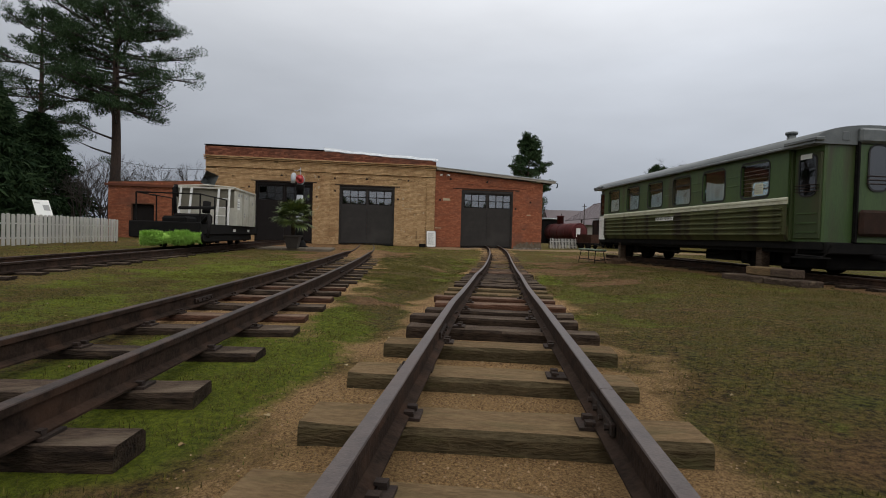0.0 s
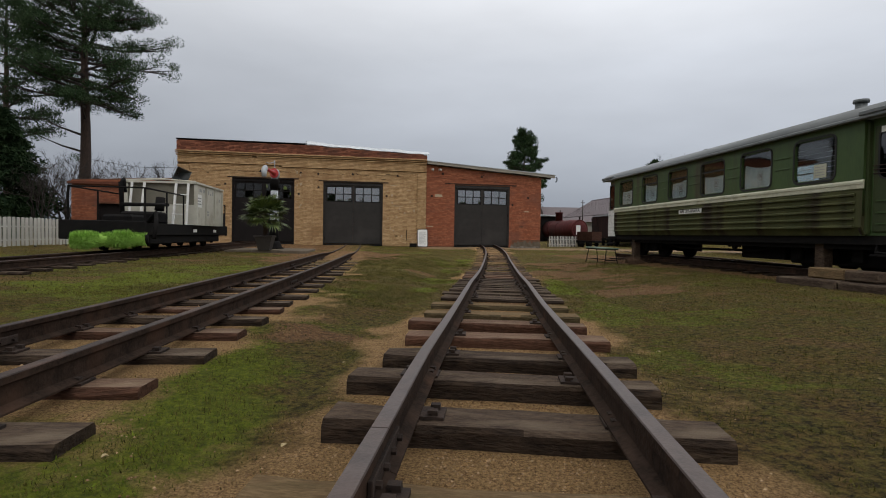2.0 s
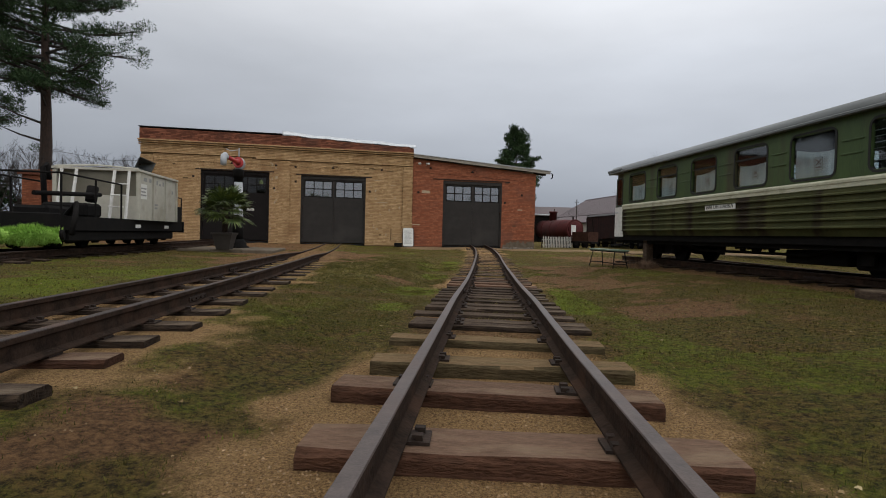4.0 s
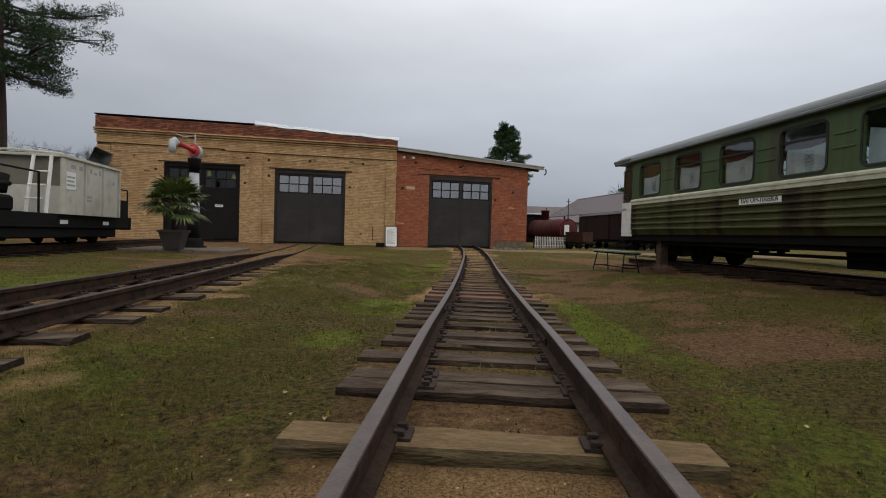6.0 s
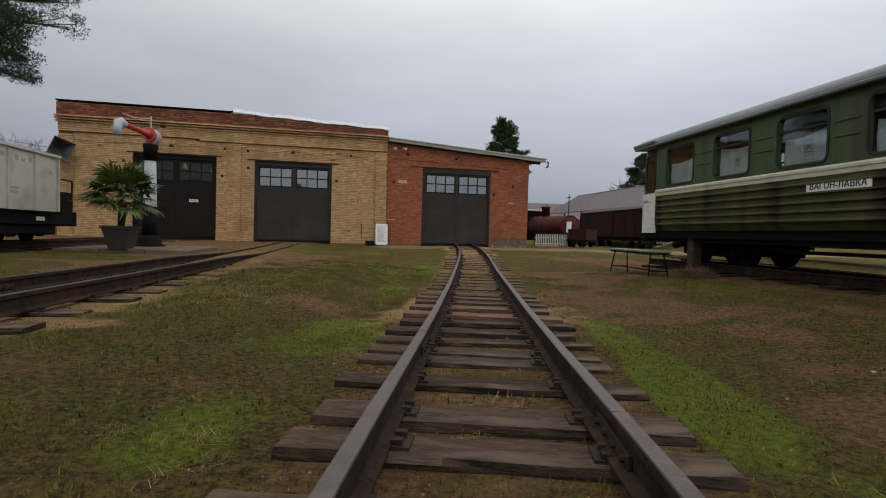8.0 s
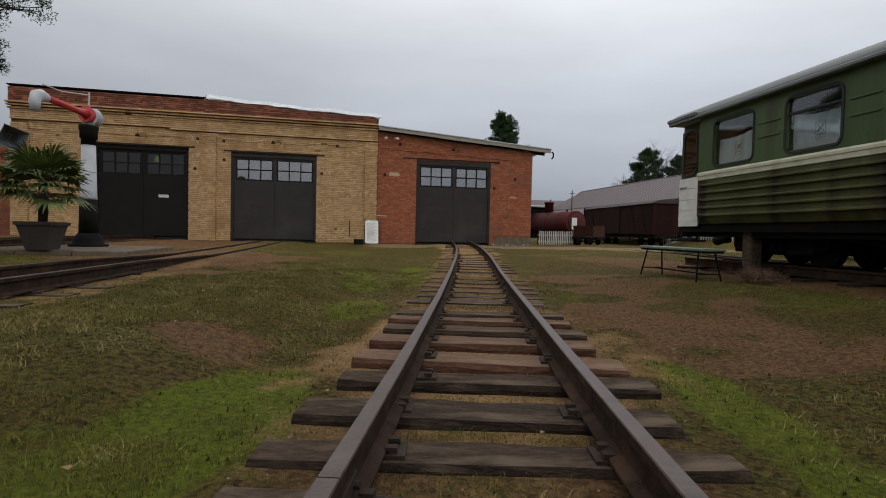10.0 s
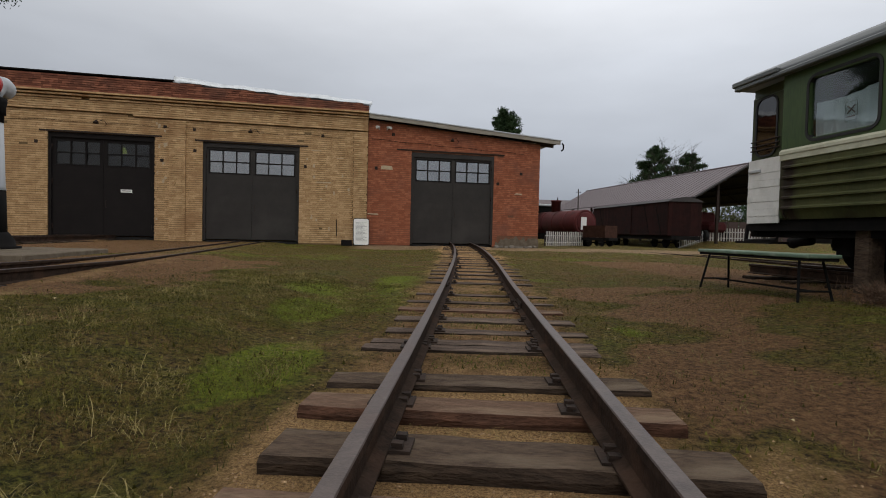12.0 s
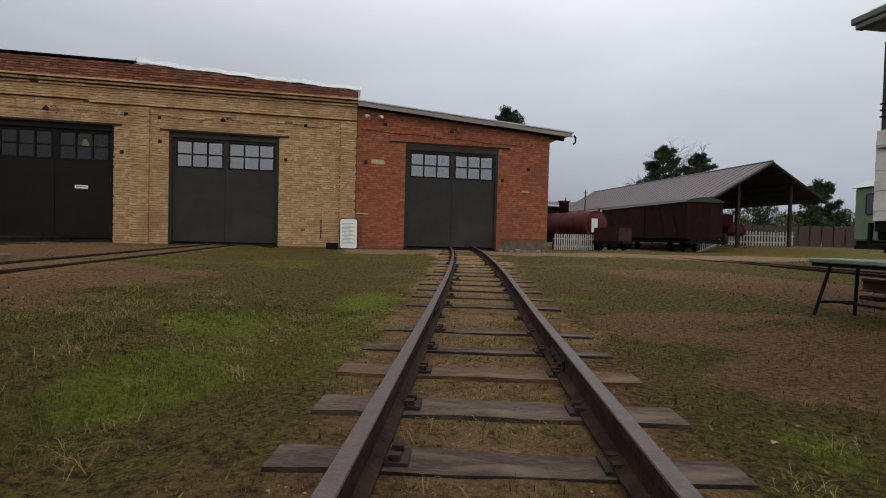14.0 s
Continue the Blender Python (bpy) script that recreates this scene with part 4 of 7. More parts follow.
def shed_door(s0, s1, z0, z1, paint, glass, y=0.10):
    """A pair of sheeted steel leaves, each with six panes."""
    d = thing("door_1", FACE @ Matrix.Translation((s0, 0, 0)), "closed dark grey steel double doors with twelve panes", "door", "shed doors", "structure")
    w = s1 - s0
    bm = bmesh.new()
    box(bm, 0.0, 0.09, y - 0.06, y + 0.2, z0, z1)
    box(bm, w - 0.09, w, y - 0.06, y + 0.2, z0, z1)
    box(bm, 0.09, w - 0.09, y - 0.06, y + 0.2, z1 - 0.17, z1 - 0.002)
    part("frame", bm, paint, d)
    for a, b in ((0.095, w / 2 - 0.003), (w / 2 + 0.003, w - 0.095)):
        wa, wb = a + 0.11, b - 0.085
        zb, zt = z1 - 1.11, z1 - 0.27
        bm = bmesh.new()
        box(bm, a, b, y, y + 0.05, z0 + 0.03, zb - 0.02, bevel=0.006)
        box(bm, a, wa - 0.02, y, y + 0.05, zb - 0.02, z1 - 0.175)
        box(bm, wb + 0.02, b, y, y + 0.05, zb - 0.02, z1 - 0.175)
        box(bm, wa - 0.02, wb + 0.02, y, y + 0.05, zt + 0.02, z1 - 0.175)
        leaf = part("leaf", bm, paint, d)
        bm = bmesh.new()
        pw, ph = (wb - wa) / 3, (zt - zb) / 2
        for k in range(4):
            box(bm, wa + k * pw - 0.022, wa + k * pw + 0.022, y - 0.012, y + 0.04, zb - 0.02, zt + 0.02)
        for k in range(3):
            box(bm, wa, wb, y - 0.010, y + 0.038, zb + k * ph - 0.022, zb + k * ph + 0.022)
        part("glazing_bars", bm, DOOR_DARK, leaf)
        for i in range(3):
            for j in range(2):
                bm = boxed(wa + i * pw + 0.023, wa + (i + 1) * pw - 0.023, y + 0.022, y + 0.027, zb + j * ph + 0.023, zb + (j + 1) * ph - 0.023)
                for v in bm.verts:
                    v.co.y += 0.012 * math.sin(i * 2.1 + j * 1.3 + s0) * (v.co.x - wa - i * pw - pw / 2) / pw
                pane = part("pane", bm, glass, leaf)
                pane.visible_shadow = False
        bm = bmesh.new()
        hx = a if a < w / 2 - 0.3 else b
        for hz in (z0 + 0.35, z0 + 1.9, z1 - 0.5):
            tube(bm, [(hx, y - 0.02, hz - 0.09), (hx, y - 0.02, hz + 0.09)], 0.025, 8)
        part("hinge", bm, IRON, leaf)
    part("handle", tubed([(w / 2 + 0.10, y, 1.15), (w / 2 + 0.10, y - 0.05, 1.15), (w / 2 + 0.10, y - 0.05, 1.40), (w / 2 + 0.10, y, 1.40)], 0.010, 6), IRON, d, "iron handle")
    # the dark of the gap under the leaves is coloured in
    part("threshold", boxed(0.0, w, y + 0.05, y + 0.3, -0.2, z0 - 0.01), SHADE_DARK, d)
    return d


d1 = shed_door(*DOORS[0], DOOR_DARK, GLASS_DIM)
part("notice", boxed(2.25, 2.62, 0.094, 0.099, 1.70, 1.81), PAPER, d1, "small white notice")
part("notice_text", boxed(2.28, 2.59, 0.090, 0.0935, 1.745, 1.775), INK_GREY, d1)
shed_door(*DOORS[1], DOOR_GREY, GLASS)
shed_door(*DOORS[2], DOOR_GREY, GLASS)

# the low annex
ANNEX = thing("brick_annex", FACE, "low red brick annex with a dark opening", "annex")
bm = bmesh.new()
wall_block(bm, [(-8.25, -7.0, -0.3), (-7.0, -5.75, 2.1), (-5.75, -2.85, -0.3)], 0, lambda s: 3.36 + (s + 8.25) * 0.05, 0.25, 0.65)
box(bm, -8.25, -7.85, 0.651, 9.0, -0.3, 3.3)
aw = part("wall", bm, MORTAR_R, ANNEX)
ab = wall_bricks(-8.25, -2.86, 0.02, lambda s: 3.34 + (s + 8.25) * 0.05, [(-7.0, -5.75, -1, 2.1)], 0.25, seed=81)
tagged(part("brickwork", brick_mesh(ab, BRICK_R, 0.25), BRICK_R, aw), kind="stuff")
part("eaves", boxed(-8.4, -2.86, 0.12, 0.25, 3.12, 3.26), BRICK_B, ANNEX, "projecting brick eaves")
part("roof", boxed(-8.35, -2.86, 0.66, 9.0, 3.30, 3.40), ROOF_UNDER, ANNEX)
part("door", boxed(-6.98, -5.77, 0.45, 0.52, -0.2, 2.09), DOOR_DARK, ANNEX, "dark recessed door")
# square horn loudspeaker on the corner
HORN = thing("horn_loudspeaker", FACE @ pose(-2.66, -0.42, 3.74, 16, 18, 42), "dark square metal horn fixed to the brick corner", "loudspeaker")
bm = bmesh.new()
for a, b in (((-0.38, 0.30), (-0.11, 0.1)),):
    ring = lambda r, y: [bm.verts.new(p) for p in ((-r, y, -r), (r, y, -r), (r, y, r), (-r, y, r))]
    o1, o2, i1, i2 = ring(0.40, -0.45), ring(0.10, 0.25), ring(0.385, -0.45), ring(0.09, 0.22)
    for k in range(4):
        j = (k + 1) % 4
        bm.faces.new((o1[k], o1[j], o2[j], o2[k]))
        bm.faces.new((i1[j], i1[k], i2[k], i2[j]))
        bm.faces.new((o1[j], o1[k], i1[k], i1[j]))
    bm.faces.new(o2)
    bm.faces.new(i2[::-1])
part("horn", bm, ROOF_GREY, HORN)
part("bracket", tubed([(0, 0.2, 0), (0.1, 0.55, -0.05)], 0.03, 8), IRON, HORN)


# ---- green passenger carriage ----
CAR_WIN = [(-0.02, 0.86), (1.46, 2.31), (2.90, 3.76), (4.34, 5.20), (5.75, 6.63), (7.20, 8.08)]
WZ0, WZ1 = 1.70, 2.44
FLOOR_Z, EAVE_Z = 0.78, 2.56


RUST = surf("rusty_end_paint", (0.018, 0.010, 0.007), (0.050, 0.024, 0.016), 5, 0.8, 0.4, spec=0.2)


def ring_mesh(bm, w, h, r, band, y0, y1, cx, cz):
    """A rounded frame in the x-z plane."""
    o, i = rounded(w, h, r), rounded(w - 2 * band, h - 2 * band, max(0.01, r - band))
    k = len(o)
    def lay(ps, y):
        return [bm.verts.new((cx + a, y, cz + b)) for a, b in ps]
    o0, o1, i0, i1 = lay(o, y0), lay(o, y1), lay(i, y0), lay(i, y1)
    for a in range(k):
        b = (a + 1) % k
        bm.faces.new((o0[a], o0[b], i0[b], i0[a]))
        bm.faces.new((o1[b], o1[a], i1[a], i1[b]))
        bm.faces.new((o0[b], o0[a], o1[a], o1[b]))
        bm.faces.new((i0[a], i0[b], i1[b], i1[a]))


def wheelset(bm, x, z, r, gauge=0.80):
    for s in (-1, 1):
        tube(bm, [(x, s * gauge / 2 - 0.045, z), (x, s * gauge / 2 + 0.045, z)], r, 20)
        tube(bm, [(x, s * (gauge / 2 - s * 0) - s * 0.055, z), (x, s * gauge / 2 - s * 0.04, z)], r + 0.025, 20)
    tube(bm, [(x, -gauge / 2 - 0.25, z), (x, gauge / 2 + 0.25, z)], 0.045, 8)


def bogie(parent, x0, wb, r, rail_z):
    b = part("bogie", boxed(x0 - 0.20, x0 + 0.20, -0.55, 0.55, rail_z + 0.34, rail_z + 0.46), BLACK, parent, "black two-axle bogie")
    for s in (-1, 1):
        bm = bmesh.new()
        prism(bm, [(x0 - wb / 2 - 0.25, rail_z + 0.26), (x0 - wb / 2 - 0.25, rail_z + 0.46), (x0 - 0.3, rail_z + 0.52), (x0 + 0.3, rail_z + 0.52), (x0 + wb / 2 + 0.25, rail_z + 0.46), (x0 + wb / 2 + 0.25, rail_z + 0.26), (x0 + 0.3, rail_z + 0.16), (x0 - 0.3, rail_z + 0.16)], "y", s * 0.56, s * 0.62)
        for k in (-1, 1):
            box(bm, x0 + k * wb / 2 - 0.11, x0 + k * wb / 2 + 0.11, min(s * 0.62, s * 0.72), max(s * 0.62, s * 0.72), rail_z + r - 0.12, rail_z + r + 0.13, bevel=0.02)
        for k in range(3):
            tube(bm, [(x0 - 0.16 + 0.16 * k, s * 0.66, rail_z + 0.2), (x0 - 0.16 + 0.16 * k, s * 0.66, rail_z + 0.48)], 0.055, 8)
        part("side_frame", bm, BLACK, b)
    for k in (-1, 1):
        bm = bmesh.new()
        wheelset(bm, x0 + k * wb / 2, rail_z + r, r)
        part("wheelset", bm, BLACK, b)
    return b


def carriage(m, label, rail_z=-0.05):
    """A passenger carriage; x runs along it, the side at y = -1.15 carries the fittings."""
    c = thing("passenger_carriage", m, label, "railway carriage")
    HL, HE, HW = 4.5, 5.2, 1.15
    wins = [((a + b) / 2 - 4.1, b - a) for a, b in CAR_WIN]
    for side in (-1, 1):
        bm = bmesh.new()
        y0, y1 = sorted((side * HW, side * (HW - 0.05)))
        box(bm, -HL, HL, y0, y1, FLOOR_Z + 0.30, WZ0 + 0.025)
        box(bm, -HL, HL, y0, y1, WZ1 - 0.025, EAVE_Z + 0.03)
        edges = [-HL] + [e for cx, w in wins for e in (cx - w / 2 + 0.02, cx + w / 2 - 0.02)] + [HL]
        for a, b in zip(edges[::2], edges[1::2]):
            box(bm, a, b, y0, y1, WZ0 + 0.025, WZ1 - 0.025)
        wall = part("side_wall", bm, GREEN, c, "olive green painted steel side")
        # ribbed lower panel, tucked in at the foot
        bm = bmesh.new()
        prism(bm, [(side * (HW + 0.004), 1.50), (side * (HW + 0.004), 0.92), (side * (HW - 0.07), FLOOR_Z), (side * (HW - 0.10), FLOOR_Z), (side * (HW - 0.045), 1.50)], "x", -HL, HL)
        low = part("lower_panel", bm, GREEN_DIRTY, c, "dirty green ribbed lower panel with rust streaks")
        for k in range(5):
            z = 1.42 - 0.125 * k
            bm = bmesh.new()
            prism(bm, [(side * (HW + 0.003), z - 0.018), (side * (HW + 0.050), z - 0.016), (side * (HW + 0.050), z + 0.004), (side * (HW + 0.003), z + 0.026)], "x", -HL + 0.06, HL - 0.12)
            part("rib", bm, GREEN_DIRTY, low)
        bm = bmesh.new()
        prism(bm, [(side * (HW + 0.002), 1.505), (side * (HW + 0.020), 1.51), (side * (HW + 0.020), 1.575), (side * (HW + 0.032), 1.58), (side * (HW + 0.032), 1.615), (side * (HW + 0.002), 1.645)], "x", -HL, HL + 0.03)
        part("waist_stripe", bm, CREAM, c, "cream waist moulding")
        for i, (cx, w) in enumerate(wins):
            zc, h = (WZ0 + WZ1) / 2, WZ1 - WZ0
            bm = bmesh.new()
            ya, yb = side * (HW + 0.010), side * (HW - 0.06)
            ring_mesh(bm, w + 0.05, h + 0.05, 0.135, 0.034, min(ya, yb), max(ya, yb), cx, zc)
            win = part("window", bm, RUBBER, c, "rounded window with a black rubber seal")
            bm = bmesh.new()
            pts = rounded(w - 0.015, h - 0.015, 0.10)
            prism(bm, [(cx + a, zc + b) for a, b in pts], "y", side * (HW - 0.035), side * (HW - 0.030))
            pane = part("pane", bm, GLASS_CAR, win)
            pane.visible_shadow = False
            if i in (1, 2, 3) or side == 1:
                part("vent_bar", boxed(cx - w / 2 + 0.03, cx + w / 2 - 0.03, min(side * (HW - 0.03), side * (HW - 0.005)), max(side * (HW - 0.03), side * (HW - 0.005)), WZ1 - 0.235, WZ1 - 0.205), RUBBER, win)
            if side == -1 and i < 5:
                nseg = 24
                top = zc + (0.10, 0.13, 0.09, 0.07, 0.10)[i]
                vs, fs = [], []
                for k in range(nseg + 1):
                    x = cx - w / 2 + 0.03 + (w - 0.06) * k / nseg
                    y = -HW + 0.09 + 0.014 * math.sin(k * 1.25 + i) + 0.006 * math.sin(k * 2.9)
                    t2 = top + 0.10 * (k / nseg - 0.5) * (0.6, -0.4, 0.9, 0.2, -0.9)[i] - 0.04 * math.sin(k / nseg * math.pi)
                    vs += [(x, y, zc - h / 2 + 0.02), (x, y - 0.01, (zc - h / 2 + t2) / 2), (x, y, t2)]
                for k in range(nseg):
                    for j in range(2):
                        fs.append((k * 3 + j, k * 3 + 3 + j, k * 3 + 4 + j, k * 3 + 1 + j))
                cur = part("curtain", raw(vs, fs, CLOTH, True), CLOTH, win, "white cloth curtain printed with a small emblem")
                bm = bmesh.new()
                ex, ez = cx + 0.06, zc - 0.13
                for a0, b0, c0, d0 in ((-0.075, 0.075, 0.10, 0.106), (-0.075, 0.075, -0.106, -0.10), (-0.075, -0.069, -0.10, 0.10), (0.069, 0.075, -0.10, 0.10)):
                    box(bm, ex + a0, ex + b0, -HW + 0.062, -HW + 0.066, ez + c0, ez + d0)
                part("emblem_border", bm, INK_GREY, cur)
                bm = bmesh.new()
                for a0 in (-1, 1):
                    tube(bm, [(ex - 0.045 * a0, -HW + 0.064, ez - 0.02), (ex + 0.045 * a0, -HW + 0.064, ez + 0.06)], 0.007, 5)
                box(bm, ex - 0.05, ex + 0.05, -HW + 0.062, -HW + 0.066, ez - 0.065, ez - 0.05)
                part("emblem", bm, INK_RED, cur)
            if side == -1 and i == 5:
                for k in range(6):
                    part("bar", tubed([(cx - w / 2, -HW + 0.05, WZ0 + 0.15 + 0.085 * k), (cx + w / 2, -HW + 0.05, WZ0 + 0.15 + 0.085 * k)], 0.006, 6), SHEET, win)
                part("notice", boxed(cx - 0.02, cx + 0.24, -HW + 0.02, -HW + 0.024, WZ0 + 0.06, WZ0 + 0.29), CREAM, win, "cream paper notice")
                bm = bmesh.new()
                for k in range(4):
                    box(bm, cx + 0.01, cx + 0.21 - 0.02 * (k % 2), -HW + 0.016, -HW + 0.0195, WZ0 + 0.10 + 0.045 * k, WZ0 + 0.112 + 0.045 * k)
                part("notice_text", bm, INK_GREY, win)
        # short pressed ribs between the windows
        for (ca, wa), (cb, wb) in zip(wins, wins[1:]):
            for z in (WZ0 + 0.30, WZ0 + 0.50):
                xa, xb = ca + wa / 2 + 0.10, cb - wb / 2 - 0.10
                bm = boxed(xa, xb, min(side * HW, side * (HW + 0.014)), max(side * HW, side * (HW + 0.014)), z - 0.012, z + 0.012, bevel=0.004)
                part("pressed_rib", bm, GREEN, wall)
    # ends: tapered vestibules with doors
    for e in (-1, 1):
        xa, xb = e * HL, e * HE
        bm = bmesh.new()
        plan = [(xa - e * 0.08, -HW + 0.052), (xa, -HW + 0.10), (xb - e * 0.02, -1.00), (xb, -0.96), (xb, 0.96), (xb - e * 0.02, 1.00), (xa, HW - 0.10), (xa - e * 0.08, HW - 0.052)]
        prism(bm, plan if e < 0 else plan[::-1], "z", FLOOR_Z, EAVE_Z + 0.02)
        ves = part("vestibule", bm, GREEN, c, "green tapered vestibule")
        for side in (-1, 1):
            p0, p1 = Vector((xa + e * 0.08, side * (HW - 0.115), 0)), Vector((xb - e * 0.03, side * 1.005, 0))
            ang = math.atan2((p1 - p0).y, (p1 - p0).x) if e > 0 else math.atan2((p0 - p1).y, (p0 - p1).x)
            midp = (p0 + p1) / 2
            base = Matrix.Translation((midp.x, midp.y, 0)) @ Matrix.Rotation(ang + (math.pi if side > 0 else 0), 4, "Z")
            dw = 0.58
            bm = boxed(-dw / 2, dw / 2, -0.035, 0.05, FLOOR_Z + 0.05, EAVE_Z - 0.12, bevel=0.015)
            white = e < 0 and side < 0
            dr = part("door", bm, GREEN_WORN, c, "green vestibule door with a white lower panel" if white else "green vestibule door with a barred window", base)
            bm = bmesh.new()
            ring_mesh(bm, 0.42, 0.80, 0.14, 0.028, -0.05, -0.03, 0, 2.02)
            part("window_seal", bm, RUBBER, dr)
            bm = bmesh.new()
            prism(bm, rounded(0.40, 0.78, 0.13), "z", 0, 0.004)
            bmesh.ops.transform(bm, matrix=Matrix.Translation((0, -0.036, 2.02)) @ Matrix.Rotation(radians(90), 4, "X"), verts=bm.verts)
            part("window_pane", bm, GLASS_DARK, dr)
            for z in (1.72, 1.78, 1.84):
                part("bar", tubed([(-0.27, -0.055, z), (0.27, -0.055, z)], 0.009, 6), IRON, dr)
            if white:
                for k in range(9):
                    part("slat", boxed(-0.30, 0.30, -0.052 - 0.004 * (k % 2), -0.036, 0.74 + 0.095 * k, 0.833 + 0.095 * k), WHITE, dr, "white slat")
                part("handle", boxed(-0.28, -0.05, -0.075, -0.056, 1.42, 1.46, bevel=0.005), SHEET, dr)
            else:
                for z in (0.95, 1.12, 1.30):
                    part("pressed_rib", boxed(-0.22, 0.22, -0.05, -0.036, z, z + 0.02), GREEN, dr)
                part("notice", boxed(-0.16, 0.10, -0.058, -0.051, 2.33, 2.42), PAPER, dr)
            pts = [(0.43 * (-e if side < 0 else e), -0.05, 0.80), (0.43 * (-e if side < 0 else e), -0.09, 0.86), (0.43 * (-e if side < 0 else e), -0.09, 1.95), (0.40 * (-e if side < 0 else e), -0.05, 2.02)]
            part("grab_rail", tubed(pts, 0.014, 6), IRON, dr, "bent steel grab rail")
        for side in (-1, 1):
            part("jamb", boxed(min(xa + e * 0.004, xa + e * 0.05), max(xa + e * 0.004, xa + e * 0.05), min(side * (HW - 0.13), side * (HW - 0.045)), max(side * (HW - 0.13), side * (HW - 0.045)), FLOOR_Z + 0.02, EAVE_Z - 0.02), GREEN_WORN, c)
        # end wall fittings
        bm = bmesh.new()
        for yy in (-0.40, 0.40):
            box(bm, min(xb, xb + e * 0.09), max(xb, xb + e * 0.09), yy - 0.02, yy + 0.02, FLOOR_Z, EAVE_Z + 0.10, bevel=0.008)
        part("gangway_frame", bm, BLACK, ves, "black gangway edge")
        turn = Matrix.Translation((xb + e * 0.02, 0, 0)) @ Matrix.Rotation(radians(90 * e), 4, "Z")
        ed = part("end_door", boxed(-0.42, 0.42, -0.04, 0.01, FLOOR_Z, EAVE_Z + 0.02, bevel=0.01), GREEN, c, "bright green end door with a barred window", turn)
        bm = bmesh.new()
        ring_mesh(bm, 0.44, 0.86, 0.16, 0.03, -0.06, -0.041, 0, 2.15)
        part("window_seal", bm, RUBBER, ed)
        bm = bmesh.new()
        prism(bm, rounded(0.42, 0.84, 0.15), "z", 0, 0.004)
        bmesh.ops.transform(bm, matrix=Matrix.Translation((0, -0.046, 2.15)) @ Matrix.Rotation(radians(90), 4, "X"), verts=bm.verts)
        part("window_pane", bm, GLASS_DARK, ed)
        for z in (1.86, 1.93, 2.0):
            part("bar", tubed([(-0.26, -0.07, z), (0.26, -0.07, z)], 0.010, 6), IRON, ed)
        part("kick_plate", boxed(-0.40, 0.40, -0.16, -0.041, 0.90, 1.38, bevel=0.05), RUST, ed, "rust red lower plate")
        part("end_light", boxed(-0.06, 0.06, -0.09, -0.041, EAVE_Z + 0.12, EAVE_Z + 0.24, bevel=0.015), IRON, ed)
        part("roof_lamp", boxed(min(xb, xb + e * 0.06), max(xb, xb + e * 0.06), -0.74, -0.58, EAVE_Z + 0.06, EAVE_Z + 0.24, bevel=0.02), ROOF_GREY, c)
        part("end_pocket", boxed(min(xb, xb + e * 0.14), max(xb, xb + e * 0.14), -0.43, 0.43, EAVE_Z + 0.03, EAVE_Z + 0.30, bevel=0.04), ROOF_GREY, c, "grey roof end above the gangway")
        part("end_beam", boxed(min(xb - e * 0.12, xb + e * 0.04), max(xb - e * 0.12, xb + e * 0.04), -0.95, 0.95, FLOOR_Z - 0.22, FLOOR_Z - 0.004, bevel=0.02), BLACK, c, "black end beam")
        part("coupler", tubed([(xb, 0, 0.52), (xb + e * 0.28, 0, 0.50), (xb + e * 0.36, 0.03, 0.50)], [0.06, 0.07, 0.10], 10), BLACK, c, "black coupler")
        bm = bmesh.new()
        tube(bm, [(xa + e * 0.15, -0.98, 0.70), (xa + e * 0.15, -1.04, 0.52), (xa + e * 0.75, -1.0, 0.50), (xa + e * 0.82, -0.92, 0.72)], 0.028, 6)
        box(bm, min(xa + e * 0.15, xa + e * 0.78), max(xa + e * 0.15, xa + e * 0.78), -1.14, -0.86, 0.47, 0.50)
        part("step", bm, BLACK, c, "iron foot step")
    # roof
    bm = bmesh.new()
    sec = [(1.24 * math.sin(radians(a)), EAVE_Z + 0.37 * (math.cos(radians(a)) ** 0.8 if abs(a) < 89 else 0)) for a in np.linspace(-90, 90, 21)]
    prism(bm, sec, "x", -HE - 0.05, HE + 0.05)
    for f in bm.faces:
        f.smooth = len(f.verts) == 4
    roof = part("roof", bm, ROOF_GREY, c, "grey painted arched roof")
    for side in (-1, 1):
        part("gutter", boxed(-HE - 0.06, HE + 0.06, min(side * 1.18, side * 1.265), max(side * 1.18, side * 1.265), EAVE_Z - 0.01, EAVE_Z + 0.045, bevel=0.012), ROOF_GREY, roof)
        for e in (-1, 1):
            part("canopy_board", boxed(min(e * HL, e * (HE + 0.1)), max(e * HL, e * (HE + 0.1)), min(side * 1.10, side * 1.275), max(side * 1.10, side * 1.275), EAVE_Z + 0.046, EAVE_Z + 0.115, bevel=0.012), ROOF_GREY, roof)
    for x, yy in ((3.87, -0.62), (-1.0, -0.1), (-3.4, 0.0), (1.6, 0.0)):
        zz = EAVE_Z + (0.27 if x > 3 else 0.34)
        bm = bmesh.new()
        tall = 0.16 if x > 3 else 0.07
        tube(bm, [(x, yy, zz - 0.1), (x, yy, zz + tall)], 0.085 if x > 3 else 0.16, 14)
        tube(bm, [(x, yy, zz + tall), (x, yy, zz + tall + 0.05)], 0.115 if x > 3 else 0.2, 14)
        part("roof_vent", bm, ROOF_GREY, roof)
    # floor, solebars, running gear
    part("floor", boxed(-HE + 0.02, HE - 0.02, -HW + 0.12, HW - 0.12, FLOOR_Z - 0.14, FLOOR_Z - 0.001), BLACK, c)
